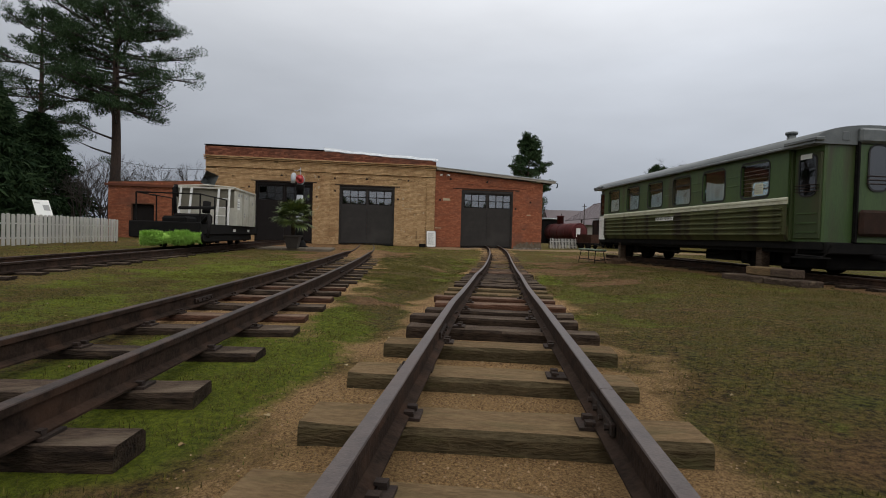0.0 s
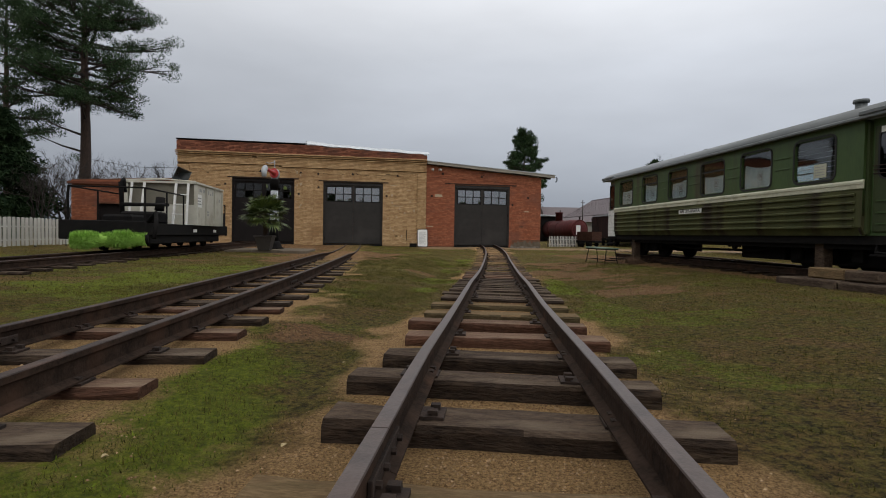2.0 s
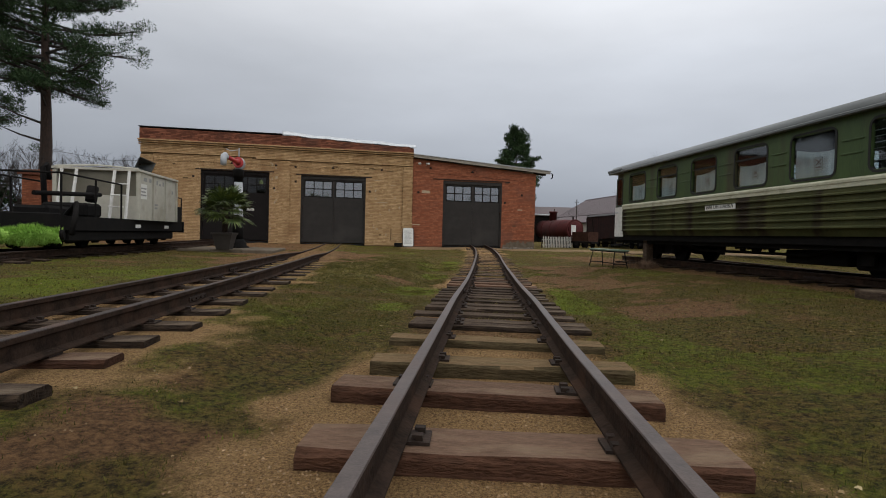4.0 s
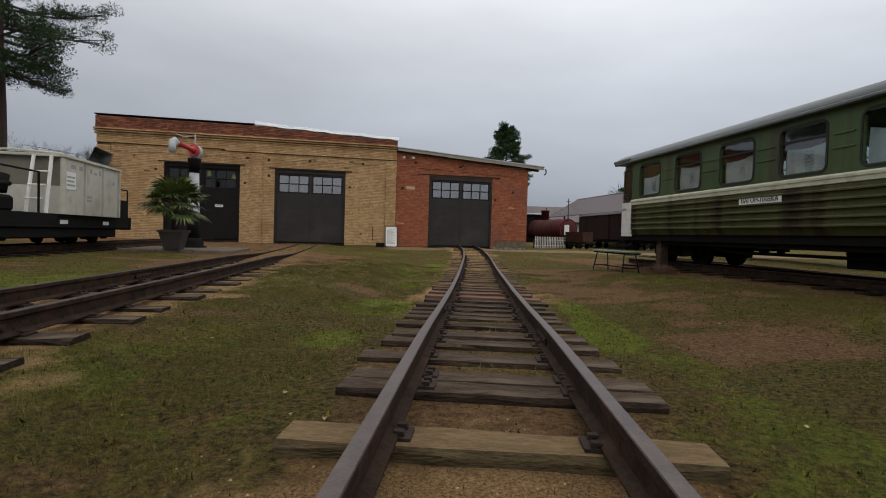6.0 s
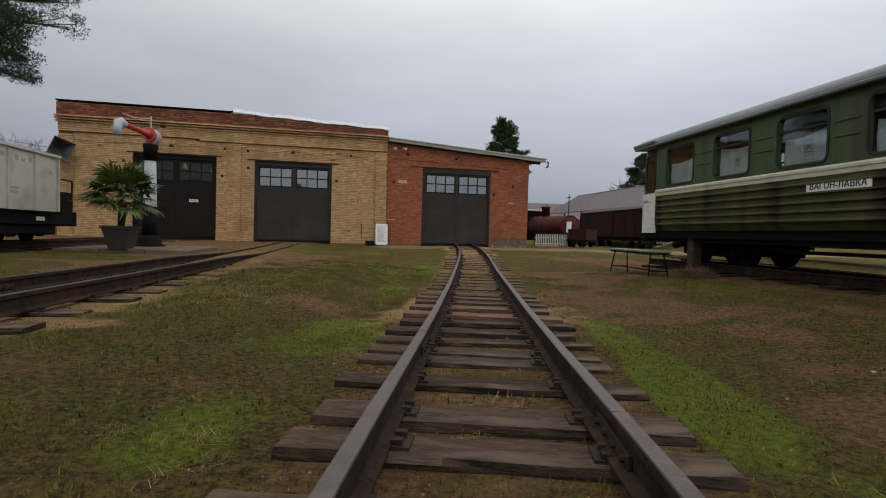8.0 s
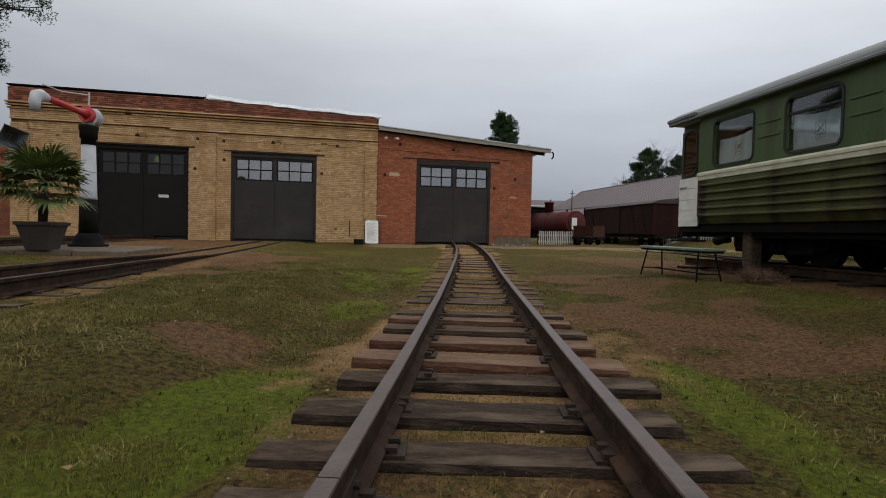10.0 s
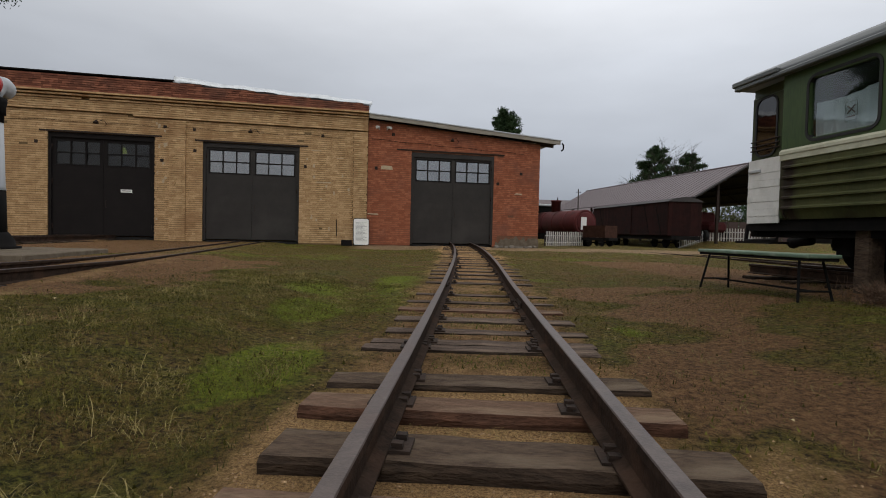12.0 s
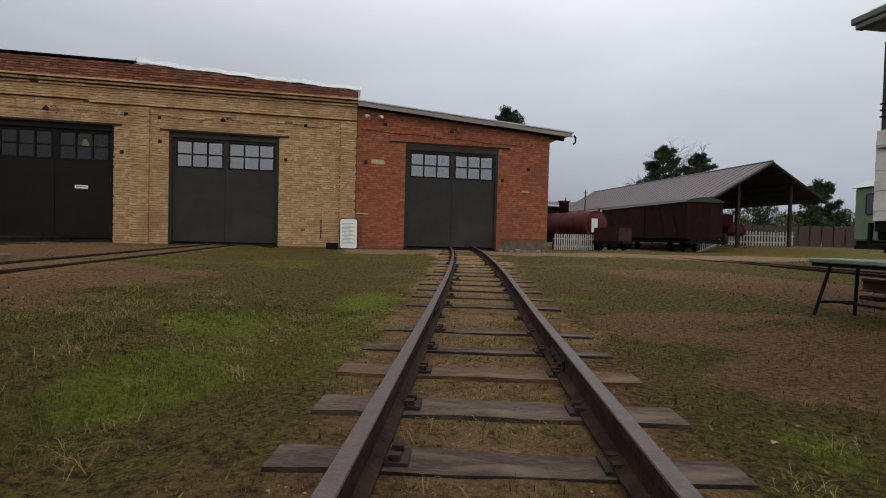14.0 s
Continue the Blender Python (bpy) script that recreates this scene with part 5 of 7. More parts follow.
    # ceiling and seats coloured near-black in place of an unlit interior
    part("ceiling_panel", boxed(-HL, HL, -HW + 0.06, HW - 0.06, EAVE_Z - 0.02, EAVE_Z + 0.02), SHADE_DARK, c)
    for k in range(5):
        part("seat", boxed(-3.8 + 1.75 * k, -3.3 + 1.75 * k, -0.95, 0.95, FLOOR_Z, 1.55), SHADE_DARK, c)
    for s in (-1, 1):
        part("solebar", boxed(-HE + 0.1, HE - 0.1, min(s * 0.82, s * 0.94), max(s * 0.82, s * 0.94), FLOOR_Z - 0.22, FLOOR_Z - 0.142), BLACK, c)
    for x0 in (-3.35, 3.35):
        bogie(c, x0, 1.3, 0.30, rail_z)
    part("brake_gear", boxed(2.4, 4.95, -0.62, 0.62, 0.26, 0.60, bevel=0.04), BLACK, c, "black brake gear under the vestibule")
    part("battery_box", boxed(0.9, 2.2, -0.55, 0.85, 0.30, 0.55, bevel=0.02), BLACK, c)
    part("truss_rod", tubed([(-2.2, -0.7, 0.58), (-1.4, -0.7, 0.46), (1.6, -0.7, 0.46), (2.2, -0.7, 0.58)], 0.03, 6), BLACK, c)
    return c


GLASS_DARK = glass_mat("dark_pane", 0.14, (0.05, 0.055, 0.055))
CAR_RZ = -0.05
CAR_ANG = -78.74
CX, CY = 3.889 + 0.1953 * 4.1 + 0.9807 * 1.15, 19.353 - 0.9807 * 4.1 + 0.1953 * 1.15
car = carriage(pose(CX, CY, 0, 0, 0, CAR_ANG), "green passenger carriage with cream stripe and curtained windows", rail_z=0.15)
bm = boxed(-0.62 + 0.02, 0.35, -1.195, -1.183, 1.305, 1.425)
sign = part("name_board", bm, PAPER, car, "white board lettered in black")
part("lettering", lettering("ВАГОН-ЛАВКА", 0.118, INK), INK, sign, at=Matrix.Translation((-0.125, -1.199, 1.365)))


def on_car(x, y, z=0):
    return Matrix(car.matrix_world) @ Vector((x, y, z))


# posts and timber step beside the carriage
for u in (-3.55, 3.48):
    p = on_car(u, -0.85)
    bm = boxed(-0.10, 0.10, -0.10, 0.10, -0.35, 0.66, bevel=0.02)
    solid("support_post", bm, WOOD_DARK, "square dark timber post propping the carriage", "post", group="props of the carriage", m=pose(p.x, p.y, 0, 0, 0, CAR_ANG))
p = on_car(4.6, -1.62)
step = thing("timber_step", pose(p.x, p.y, float(ground_z(p.x, p.y)), 0, 0, CAR_ANG + 4), "dark brown steps of stacked old sleepers below the carriage door", "step")
part("lower_block", boxed(-0.90, 0.20, -0.25, 0.28, -0.05, 0.12, bevel=0.02), WOOD_DARK, step)
part("lower_block", boxed(0.21, 1.05, -0.22, 0.27, -0.05, 0.11, bevel=0.02), WOOD_DARK, step)
part("upper_block", boxed(-0.55, 0.10, 0.02, 0.30, 0.121, 0.29, bevel=0.02), WOOD_GREY, step)
part("upper_block", boxed(0.11, 0.62, 0.0, 0.30, 0.122, 0.28, bevel=0.02), WOOD_DARK, step)


# ---- low bench by the carriage ----
def bench(m):
    b = thing("bench", m, "low bench with pale green top and black steel legs", "bench")
    part("seat", boxed(-0.9, 0.9, -0.19, 0.19, 0.46, 0.50, bevel=0.008), TABLE_GREEN, b)
    for e in (-1, 1):
        for s in (-1, 1):
            part("leg", tubed([(e * 0.72, s * 0.13, 0.46), (e * 0.80, s * 0.20, 0.0)], 0.014, 6), BLACK, b)
        part("crossbar", tubed([(e * 0.785, -0.185, 0.12), (e * 0.785, 0.185, 0.12)], 0.011, 6), BLACK, b)
    part("stretcher", tubed([(-0.78, 0, 0.12), (0.78, 0, 0.12)], 0.012, 6), BLACK, b)
    part("rim", boxed(-0.88, 0.88, -0.17, 0.17, 0.43, 0.459), BLACK, b)
    return b


bench(pose(3.32, 19.22, float(ground_z(3.32, 19.2)) - 0.01, 0, 0, -79.5))


# ---- hopper wagon with a green road brush ----
def hopper():
    y0 = 17.6
    a = math.degrees(math.atan(float(far_x(20.5) - far_x(14.5)) / 6.0))
    w = thing("hopper_wagon", pose(float(far_x(y0)) - 0.10, y0, 0.02, 0, 0, 90 - a), "white ballast hopper wagon on a black underframe with railings", "railway wagon")
    # x runs away from the viewer, y to the left of it
    bz = 0.84
    bm = bmesh.new()
    for s in (-1, 1):
        box(bm, -3.7, 3.7, min(s * 0.72, s * 0.90), max(s * 0.72, s * 0.90), bz - 0.30, bz - 0.06)
    box(bm, -3.7, 3.7, -0.90, 0.90, bz - 0.06, bz)
    for x in (-3.75, 3.6):
        box(bm, x, x + 0.12, -0.92, 0.92, bz - 0.34, bz + 0.02)
    part("underframe", bm, BLACK, w)
    # plain block added to darken the gaps among the bogies and tanks
    part("gap_block", boxed(-3.3, 2.9, -0.84, 0.84, 0.30, bz - 0.302, bevel=0.03), BLACK, w, "black block darkening the gaps around tanks and brake gear")
    part("front_plate", boxed(-3.85, -3.76, -0.95, 0.95, 0.42, bz + 0.04, bevel=0.02), BLACK, w, "black steel buffer plate")
    # body
    bm = bmesh.new()
    x0, x1, h0, h1, hw = -0.25, 2.65, bz, 2.10, 1.00
    box(bm, x0, x1, -hw, -hw + 0.05, h0, h1)
    box(bm, x0, x1, hw - 0.05, hw, h0, h1)
    box(bm, x1 - 0.05, x1, -hw + 0.05, hw - 0.05, h0, h1)
    body = part("body", bm, WHITE_DIM, w, "off-white steel hopper body")
    bm = bmesh.new()
    box(bm, x0 + 0.06, x0 + 0.11, -hw + 0.05, hw - 0.05, h0 + 0.62, h1)
    part("end_sheet", bm, PAINT_SHADE, w, "greyish upper end sheet")
    part("end_sheet", boxed(x0 + 0.02, x0 + 0.07, -hw + 0.05, hw - 0.05, h0, h0 + 0.618), WHITE_DIM, w, "paler lower end sheet")
    for s in (-1, 1):
        part("roof_bar", tubed([(x0, s * hw, h1 + 0.07), (x0 + 0.05, 0, h1 + 0.13)], 0.022, 6), WHITE_DIM, w, "thin white roof bar")
    for k in range(4):
        for s in (-1, 1):
            x = x0 + 0.03 + (x1 - x0 - 0.06) * k / 3
            part("stake", boxed(x - 0.03, x + 0.03, min(s * hw, s * (hw + 0.045)), max(s * hw, s * (hw + 0.045)), h0, h1 - 0.03), WHITE_DIM, body)
    bm = bmesh.new()
    for s in (-1, 1):
        box(bm, x0 - 0.04, x1 + 0.04, s * hw - 0.05, s * hw + 0.05, h1, h1 + 0.06)
    box(bm, x0 - 0.04, x0 + 0.05, -hw, hw, h1 + 0.001, h1 + 0.059)
    part("top_rim", bm, WHITE_DIM, body)
    for yy in (-0.80, -0.45, 0.45, 0.80):
        part("strut", tubed([(x0 - 0.05, yy, h1), (x0 - 0.45 + abs(yy) * 0.2, yy * 1.02, bz)], 0.04, 6), WHITE, w, "white slanting strut")
    for k in range(3):
        part("ladder_rung", tubed([(x0 - 0.16 - 0.11 * k, -0.80, h1 - 0.35 - 0.3 * k), (x0 - 0.16 - 0.11 * k, -0.45, h1 - 0.35 - 0.3 * k)], 0.018, 6), WHITE, w)
    # writing panels on the side
    part("data_plate", boxed(x0 + 0.12, x0 + 0.55, -hw - 0.012, -hw - 0.002, 1.40, 1.80), PAPER, body, "white notice panel with small print")
    bm = bmesh.new()
    for k in range(3):
        box(bm, x0 + 0.16, x0 + 0.50 - 0.04 * (k % 2), -hw - 0.016, -hw - 0.0125, 1.48 + 0.09 * k, 1.52 + 0.09 * k)
    part("print_bars", bm, INK_GREY, body)
    for xa, wd, z, hh in ((0.35, 0.22, 2.0, 0.10), (0.72, 0.16, 2.0, 0.10), (1.25, 0.10, 1.98, 0.12), (1.45, 0.14, 1.97, 0.06), (1.72, 0.10, 1.98, 0.12), (0.95, 0.42, 1.38, 0.05), (0.98, 0.36, 1.29, 0.05), (2.5, 0.12, 1.80, 0.10)):
        part("stencil_bar", boxed(x0 + xa, x0 + xa + wd, -hw - 0.004, -hw - 0.001, z - 0.12, z - 0.12 + hh), INK_GREY, body)
    for xa in (0.1, 2.2):
        part("number_bar", boxed(x0 + xa, x0 + xa + 0.34, -0.906, -0.902, bz - 0.22, bz - 0.13), PAPER, w)
    # railings, platform gear
    for s in (-1, 1):
        for x in (-3.6, -2.2, -0.9):
            part("railing_post", tubed([(x, s * 0.86, bz), (x, s * 0.86, bz + 0.85)], 0.022, 6), BLACK, w)
        part("railing_bar", tubed([(-3.6, s * 0.86, bz + 0.85), (-0.9, s * 0.86, bz + 0.85)], 0.02, 6), BLACK, w)
        for x in (3.0, 3.6):
            part("railing_post", tubed([(x, s * 0.86, bz), (x, s * 0.86, bz + 0.80)], 0.02, 6), BLACK, w)
        part("railing_bar", tubed([(3.0, s * 0.86, bz + 0.80), (3.6, s * 0.86, bz + 0.80)], 0.018, 6), BLACK, w)
        part("end_box", boxed(2.75, 3.6, min(s * 0.3, s * 0.88), max(s * 0.3, s * 0.88), bz + 0.002, bz + 0.5), BLACK, w)
    part("railing_bar", tubed([(-3.6, -0.86, bz + 0.85), (-3.6, 0.86, bz + 0.85)], 0.02, 6), BLACK, w)
    bm = bmesh.new()
    box(bm, -1.7, -0.95, -0.45, 0.55, bz, bz + 0.34, bevel=0.06)
    box(bm, -2.9, -1.9, -0.25, 0.45, bz, bz + 0.22, bevel=0.06)
    tube(bm, [(-1.2, -0.3, bz + 0.4), (-1.1, -0.3, bz + 0.75)], 0.13, 10)
    tube(bm, [(-1.5, 0.55, bz + 0.2), (-1.5, 0.60, bz + 1.15), (-1.35, 0.60, bz + 1.25), (-1.2, 0.62, bz + 0.9)], 0.06, 8)
    tube(bm, [(-3.3, -0.2, bz + 0.45), (-1.4, -0.6, bz + 0.55)], 0.05, 8)
    part("hydraulic_gear", bm, BLACK, w, "black hydraulic gear")
    bm = bmesh.new()
    tube(bm, [(x0 + 0.55 + 0.25 * math.cos(k * math.tau / 20), 0.1 + 0.25 * math.sin(k * math.tau / 20), h1 + 0.10) for k in range(21)], 0.016, 5, caps=False)
    tube(bm, [(x0 + 0.55, 0.1, h1 - 0.1), (x0 + 0.55, 0.1, h1 + 0.10)], 0.02, 6)
    part("handwheel", bm, IRON, w)
    for xb in (-2.35, 2.0):
        bogie(w, xb, 1.1, 0.24, 0.135)
    # brush arm and bristles
    bm = bmesh.new()
    tube(bm, [(-3.3, -0.80, bz), (-3.35, -1.02, bz + 0.25), (-3.6, -1.12, 0.80), (-3.74, -1.12, 0.46)], 0.055, 8)
    part("brush_arm", bm, BLACK, w)
    ax0, ax1 = Vector((-4.20, 0.50, 0.40)), Vector((-3.80, -0.95, 0.45))
    rng = np.random.default_rng(77)
    vs, fs = [], []
    d = (ax1 - ax0).normalized()
    e1 = d.cross(Vector((0, 0, 1))).normalized()
    e2 = d.cross(e1)
    for k in range(5200):
        t, an = rng.random(), rng.random() * math.tau
        c = ax0.lerp(ax1, t)
        n = e1 * math.cos(an) + e2 * math.sin(an)
        bulge = 0.165 + 0.075 * abs(math.sin(t * math.pi * 2.0 + 0.5)) + rng.normal(0, 0.012)
        sidev = (d * rng.normal(0, 1) + e1 * rng.normal(0, 1) + e2 * rng.normal(0, 1)).normalized() * 0.012
        tip = c + n * bulge + d * rng.normal(0, 0.03)
        b = c + n * 0.10
        i = len(vs)
        vs += [tuple(b - sidev), tuple(b + sidev), tuple(tip)]
        fs.append((i, i + 1, i + 2))
    br = part("brush", raw(vs, fs, PLUSH), PLUSH, w, "lime green bristle brush")
    part("brush_core", tubed([ax0, ax1], 0.13, 14), PLUSH, br)
    part("hub", tubed([ax1 - d * 0.02, ax1 + d * 0.07], 0.10, 14), BLACK, br)
    return w


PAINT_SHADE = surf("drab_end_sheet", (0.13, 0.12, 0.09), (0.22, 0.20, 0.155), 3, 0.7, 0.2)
hopper()

# ---- water crane, potted palm and slab ----
SLX, SLY = -8.35, 21.3
SLZ = float(ground_z(SLX, SLY))
slab = thing("stone_slab", pose(SLX, SLY, SLZ, 0, 0, 14), "low platform of dusty brown-grey concrete slabs", "slab")
for k in range(3):
    part("slab_piece", boxed(-1.4 + 0.95 * k, -0.47 + 0.95 * k, -1.35, 1.6, -0.05, 0.07 + 0.012 * (k % 2), bevel=0.015), CONCRETE, slab)


def crane(m):
    c = thing("water_crane", m, "grey and black railway water crane with a red swing arm", "water crane")
    bm = bmesh.new()
    tube(bm, [(0, 0, 0), (0, 0, 0.05), (0, 0, 0.06), (0, 0, 0.16), (0, 0, 0.30)], [0.45, 0.45, 0.36, 0.34, 0.24], 20)
    tube(bm, [(0, 0, 0.28), (0, 0, 1.05)], [0.22, 0.20], 20)
    part("base", bm, BLACK, c, "black cast-iron base")
    part("pillar", tubed([(0, 0, 1.05), (0, 0, 1.12), (0, 0, 2.25)], [0.205, 0.19, 0.16], 20), PAINT_GREY, c, "pale grey pillar")
    bm = bmesh.new()
    tube(bm, [(0, 0, 2.25), (0, 0, 2.40), (0, 0, 2.40), (0, 0, 2.55), (0, 0, 2.60), (0, 0, 2.68)], [0.17, 0.17, 0.20, 0.20, 0.22, 0.22], 20)
    part("collar", bm, BLACK, c, "black gland collar")
    head = part("elbow", tubed([(0, 0, 2.68), (0, 0.02, 2.82), (0, 0.12, 2.93), (0, 0.28, 2.93), (0, 0.42, 2.90), (0, 0.50, 2.88)], [0.13, 0.16, 0.18, 0.19, 0.17, 0.08], 16), PAINT_GREY, c, "pale grey elbow")
    part("flange", tubed([(0, -0.02, 2.90), (0, -0.14, 2.92)], 0.19, 18), PAINT_RED, c, "red flange")
    part("arm", tubed([(0, -0.14, 2.92), (0, -0.4, 2.91), (0, -1.75, 2.88)], [0.11, 0.070, 0.066], 14), PAINT_RED, c, "red swing arm")
    part("spout", tubed([(0, -1.75, 2.88), (0, -1.98, 2.88), (0, -2.12, 2.83), (0, -2.18, 2.72), (0, -2.18, 2.56)], [0.08, 0.11, 0.12, 0.11, 0.095], 14), PAINT_GREY, c, "pale grey spout")
    bm = bmesh.new()
    tube(bm, [(0, 0.02, 2.90), (0, 0.02, 3.42)], 0.025, 6)
    tube(bm, [(0, 0.02, 3.36), (0, -1.2, 3.14), (0, -1.9, 3.10)], 0.012, 5)
    part("tie_rod", bm, PAINT_GREY, c)
    return c


crane(pose(-8.55, 21.9, SLZ + 0.075, 0, 0, 14) @ Matrix.Diagonal((0.84, 0.97, 1.0, 1.0)))


def palm(m):
    p = thing("potted_palm", m, "fan palm in a dark square plant pot", "potted plant")
    bm = bmesh.new()
    for z0, z1, a, b in ((0.0, 0.46, 0.19, 0.29), (0.46, 0.52, 0.32, 0.32)):
        vs = [bm.verts.new((sx * r, sy * r, z)) for z, r in ((z0, a), (z1, b)) for sx, sy in ((-1, -1), (1, -1), (1, 1), (-1, 1))]
        for q in ((3, 2, 1, 0), (4, 5, 6, 7), (0, 1, 5, 4), (1, 2, 6, 5), (2, 3, 7, 6), (3, 0, 4, 7)):
            bm.faces.new([vs[i] for i in q])
    part("pot", bm, POT_BROWN, p, "dark tapered pot")
    part("soil", boxed(-0.28, 0.28, -0.28, 0.28, 0.50, 0.525), BARK_D, p)
    part("trunk", tubed([(0, 0, 0.5), (0.02, 0, 0.9), (0.0, 0.02, 1.28)], [0.075, 0.09, 0.07], 10), BARK_P, p, "fibrous brown trunk")
    rng = np.random.default_rng(31)
    for k in range(54):
        az, el = k * 2.399 + rng.normal(0, 0.2), radians(rng.uniform(-25, 75))
        L = rng.uniform(0.38, 0.60)
        out = Vector((math.cos(az) * math.cos(el), math.sin(az) * math.cos(el), math.sin(el)))
        st = Vector((0, 0, 1.22 + rng.uniform(-0.06, 0.06)))
        hub = st + out * L
        hub.z -= 0.10 * L
        tan = out.cross(Vector((0, 0, 1))).normalized()
        nor = tan.cross(out).normalized()
        vs, fs = [], []
        def strip(pts, wds, axis):
            i = len(vs)
            for q, w in zip(pts, wds):
                vs.append(tuple(q - axis * w))
                vs.append(tuple(q + axis * w))
            for j in range(len(pts) - 1):
                fs.append((i + 2 * j, i + 2 * j + 1, i + 2 * j + 3, i + 2 * j + 2))
        strip([st, st.lerp(hub, 0.5) + nor * 0.02, hub], [0.012, 0.010, 0.009], tan)
        for b in range(19):
            a2 = radians(-105 + 210 * b / 18 + rng.normal(0, 2))
            dr = (out * math.cos(a2) + tan * math.sin(a2)).normalized()
            ln = rng.uniform(0.38, 0.54) * (1 - 0.2 * abs(b - 9) / 9)
            m1, e1 = hub + dr * ln * 0.6, hub + dr * ln
            e1 = e1 - Vector((0, 0, rng.uniform(0.04, 0.13)))
            ax = dr.cross(nor).normalized()
            strip([hub, m1, e1], [0.008, 0.024, 0.003], ax)
        part("frond", raw(vs, fs, LEAF_PALM), LEAF_PALM, p, "green fan frond")
    return p


palm(pose(-8.10, 20.1, SLZ + 0.075, 0, 0, 10))


# ---- notice board leaning on the wall, wall lamps, cameras ----
nb = thing("notice_board", FACE @ pose(10.75, -0.34, 0.0, -10, 0, 0), "white printed notice board leaning on the brick wall", "notice board")
bm = bmesh.new()
prism(bm, rounded(0.62, 1.06, 0.09), "z", -0.012, 0.012)
bmesh.ops.transform(bm, matrix=Matrix.Translation((0, 0, 0.50)) @ Matrix.Rotation(radians(90), 4, "X"), verts=bm.verts)
part("edge", bm, BLACK, nb, "black edging")
bm = bmesh.new()
prism(bm, rounded(0.57, 1.01, 0.07), "z", -0.003, 0.003)
bmesh.ops.transform(bm, matrix=Matrix.Translation((0, -0.016, 0.50)) @ Matrix.Rotation(radians(90), 4, "X"), verts=bm.verts)
face_ = part("face", bm, PAPER, nb)
bm = bmesh.new()
for k in range(16):
    box(bm, -0.21, 0.21 - 0.07 * ((k * 7) % 3), -0.023, -0.0195, 0.14 + 0.047 * k, 0.155 + 0.047 * k)
part("print_bars", bm, INK_GREY, face_)
solid("metal_box", boxed(-0.2, 0.2, -0.15, 0.15, -0.05, 0.17, bevel=0.01), BLACK, "small black metal box at the foot of the wall", "box", m=FACE @ pose(10.2, -0.30, 0.0))
for s, z in ((1.55, 4.12), (6.65, 4.12), (14.3, 4.25)):
    lp = thing("wall_lamp", FACE @ pose(s, 0, z), "small black wall lamp with a curled cable", "lamp", "lamps over the doors")
    part("bracket", tubed([(0, 0.0, 0.0), (0, -0.10, 0.06), (0, -0.16, 0.02)], 0.014, 6), BLACK, lp)
    part("shade", tubed([(0, -0.16, 0.05), (0, -0.17, 0.0), (0, -0.18, -0.06)], [0.02, 0.06, 0.08], 10), IRON, lp)
    part("cable", tubed([(0.05, -0.02, 0.05), (0.18, -0.03, 0.10), (0.30, -0.02, -0.05), (0.22, -0.02, -0.12)], 0.010, 5), BLACK, lp)
for s, rz in ((11.38, -25), (11.72, 25)):
    cm = thing("security_camera", FACE @ pose(s, -0.02, 4.60, 0, 0, rz), "white security camera on the brick wall", "camera", "cameras on the shed")
    part("housing", tubed([(0, 0.02, 0.0), (0, -0.12, -0.02), (0, -0.24, -0.05)], [0.045, 0.05, 0.055], 10), WHITE, cm)
    part("mount", tubed([(0, 0.06, -0.10), (0, -0.05, -0.03)], 0.02, 6), WHITE, cm)


# ---- picket fences ----
def picket(rng):
    bm = bmesh.new()
    prism(bm, [(-0.035, 0), (0.035, 0), (0.035, 0.78), (0.0, 0.80), (-0.035, 0.78)], "y", -0.011, 0.011)
    return finish(bm, FENCE_WHITE)


PICKET = picket(0)


def picket_fence(pts, label, pitch=0.13, h=1.0, base=0.03, back=1, sink=0.0, broad=1.0):
    f = thing("picket_fence", Matrix(), label, "fence", "picket fences")
    for (xa, ya), (xb, yb) in zip(pts, pts[1:]):
        L = math.hypot(xb - xa, yb - ya)
        ang = math.atan2(yb - ya, xb - xa)
        n = int(L / pitch)
        for k in range(n):
            t = (k + 0.5) / n
            x, y = xa + (xb - xa) * t, ya + (yb - ya) * t
            part("picket", PICKET, WHITE, f, at=Matrix.Translation((x, y, float(ground_z(x, y)) + base + 0.008 * math.sin(k * 2.7) - (sink * (1 - t) if (xa, ya) == pts[0] else 0))) @ Matrix.Rotation(ang, 4, "Z") @ Matrix.Rotation(0.014 * math.sin(k * 1.9), 4, "Y") @ Matrix.Diagonal((broad, 1, h, 1)))
        for zz in (0.18, 0.55):
            za, zb = float(ground_z(xa, ya)) + zz * h + base - (sink if (xa, ya) == pts[0] else 0), float(ground_z(xb, yb)) + zz * h + base
            q = Vector((-math.sin(ang), math.cos(ang), 0)) * 0.032 * back
            part("rail", tubed([Vector((xa, ya, za)) + q, Vector((xb, yb, zb)) + q], 0.02, 4), WHITE, f)
        for k in range(int(L / 2) + 2):
            t = min(1, k * 2 / L)
            x, y = xa + (xb - xa) * t - math.sin(ang) * 0.08 * back, ya + (yb - ya) * t + math.cos(ang) * 0.08 * back
            gz = float(ground_z(x, y))
            part("post", tubed([(x, y, gz - 0.1), (x, y, gz + 0.62 * h)], 0.03, 6), BARK_D, f)
    return f


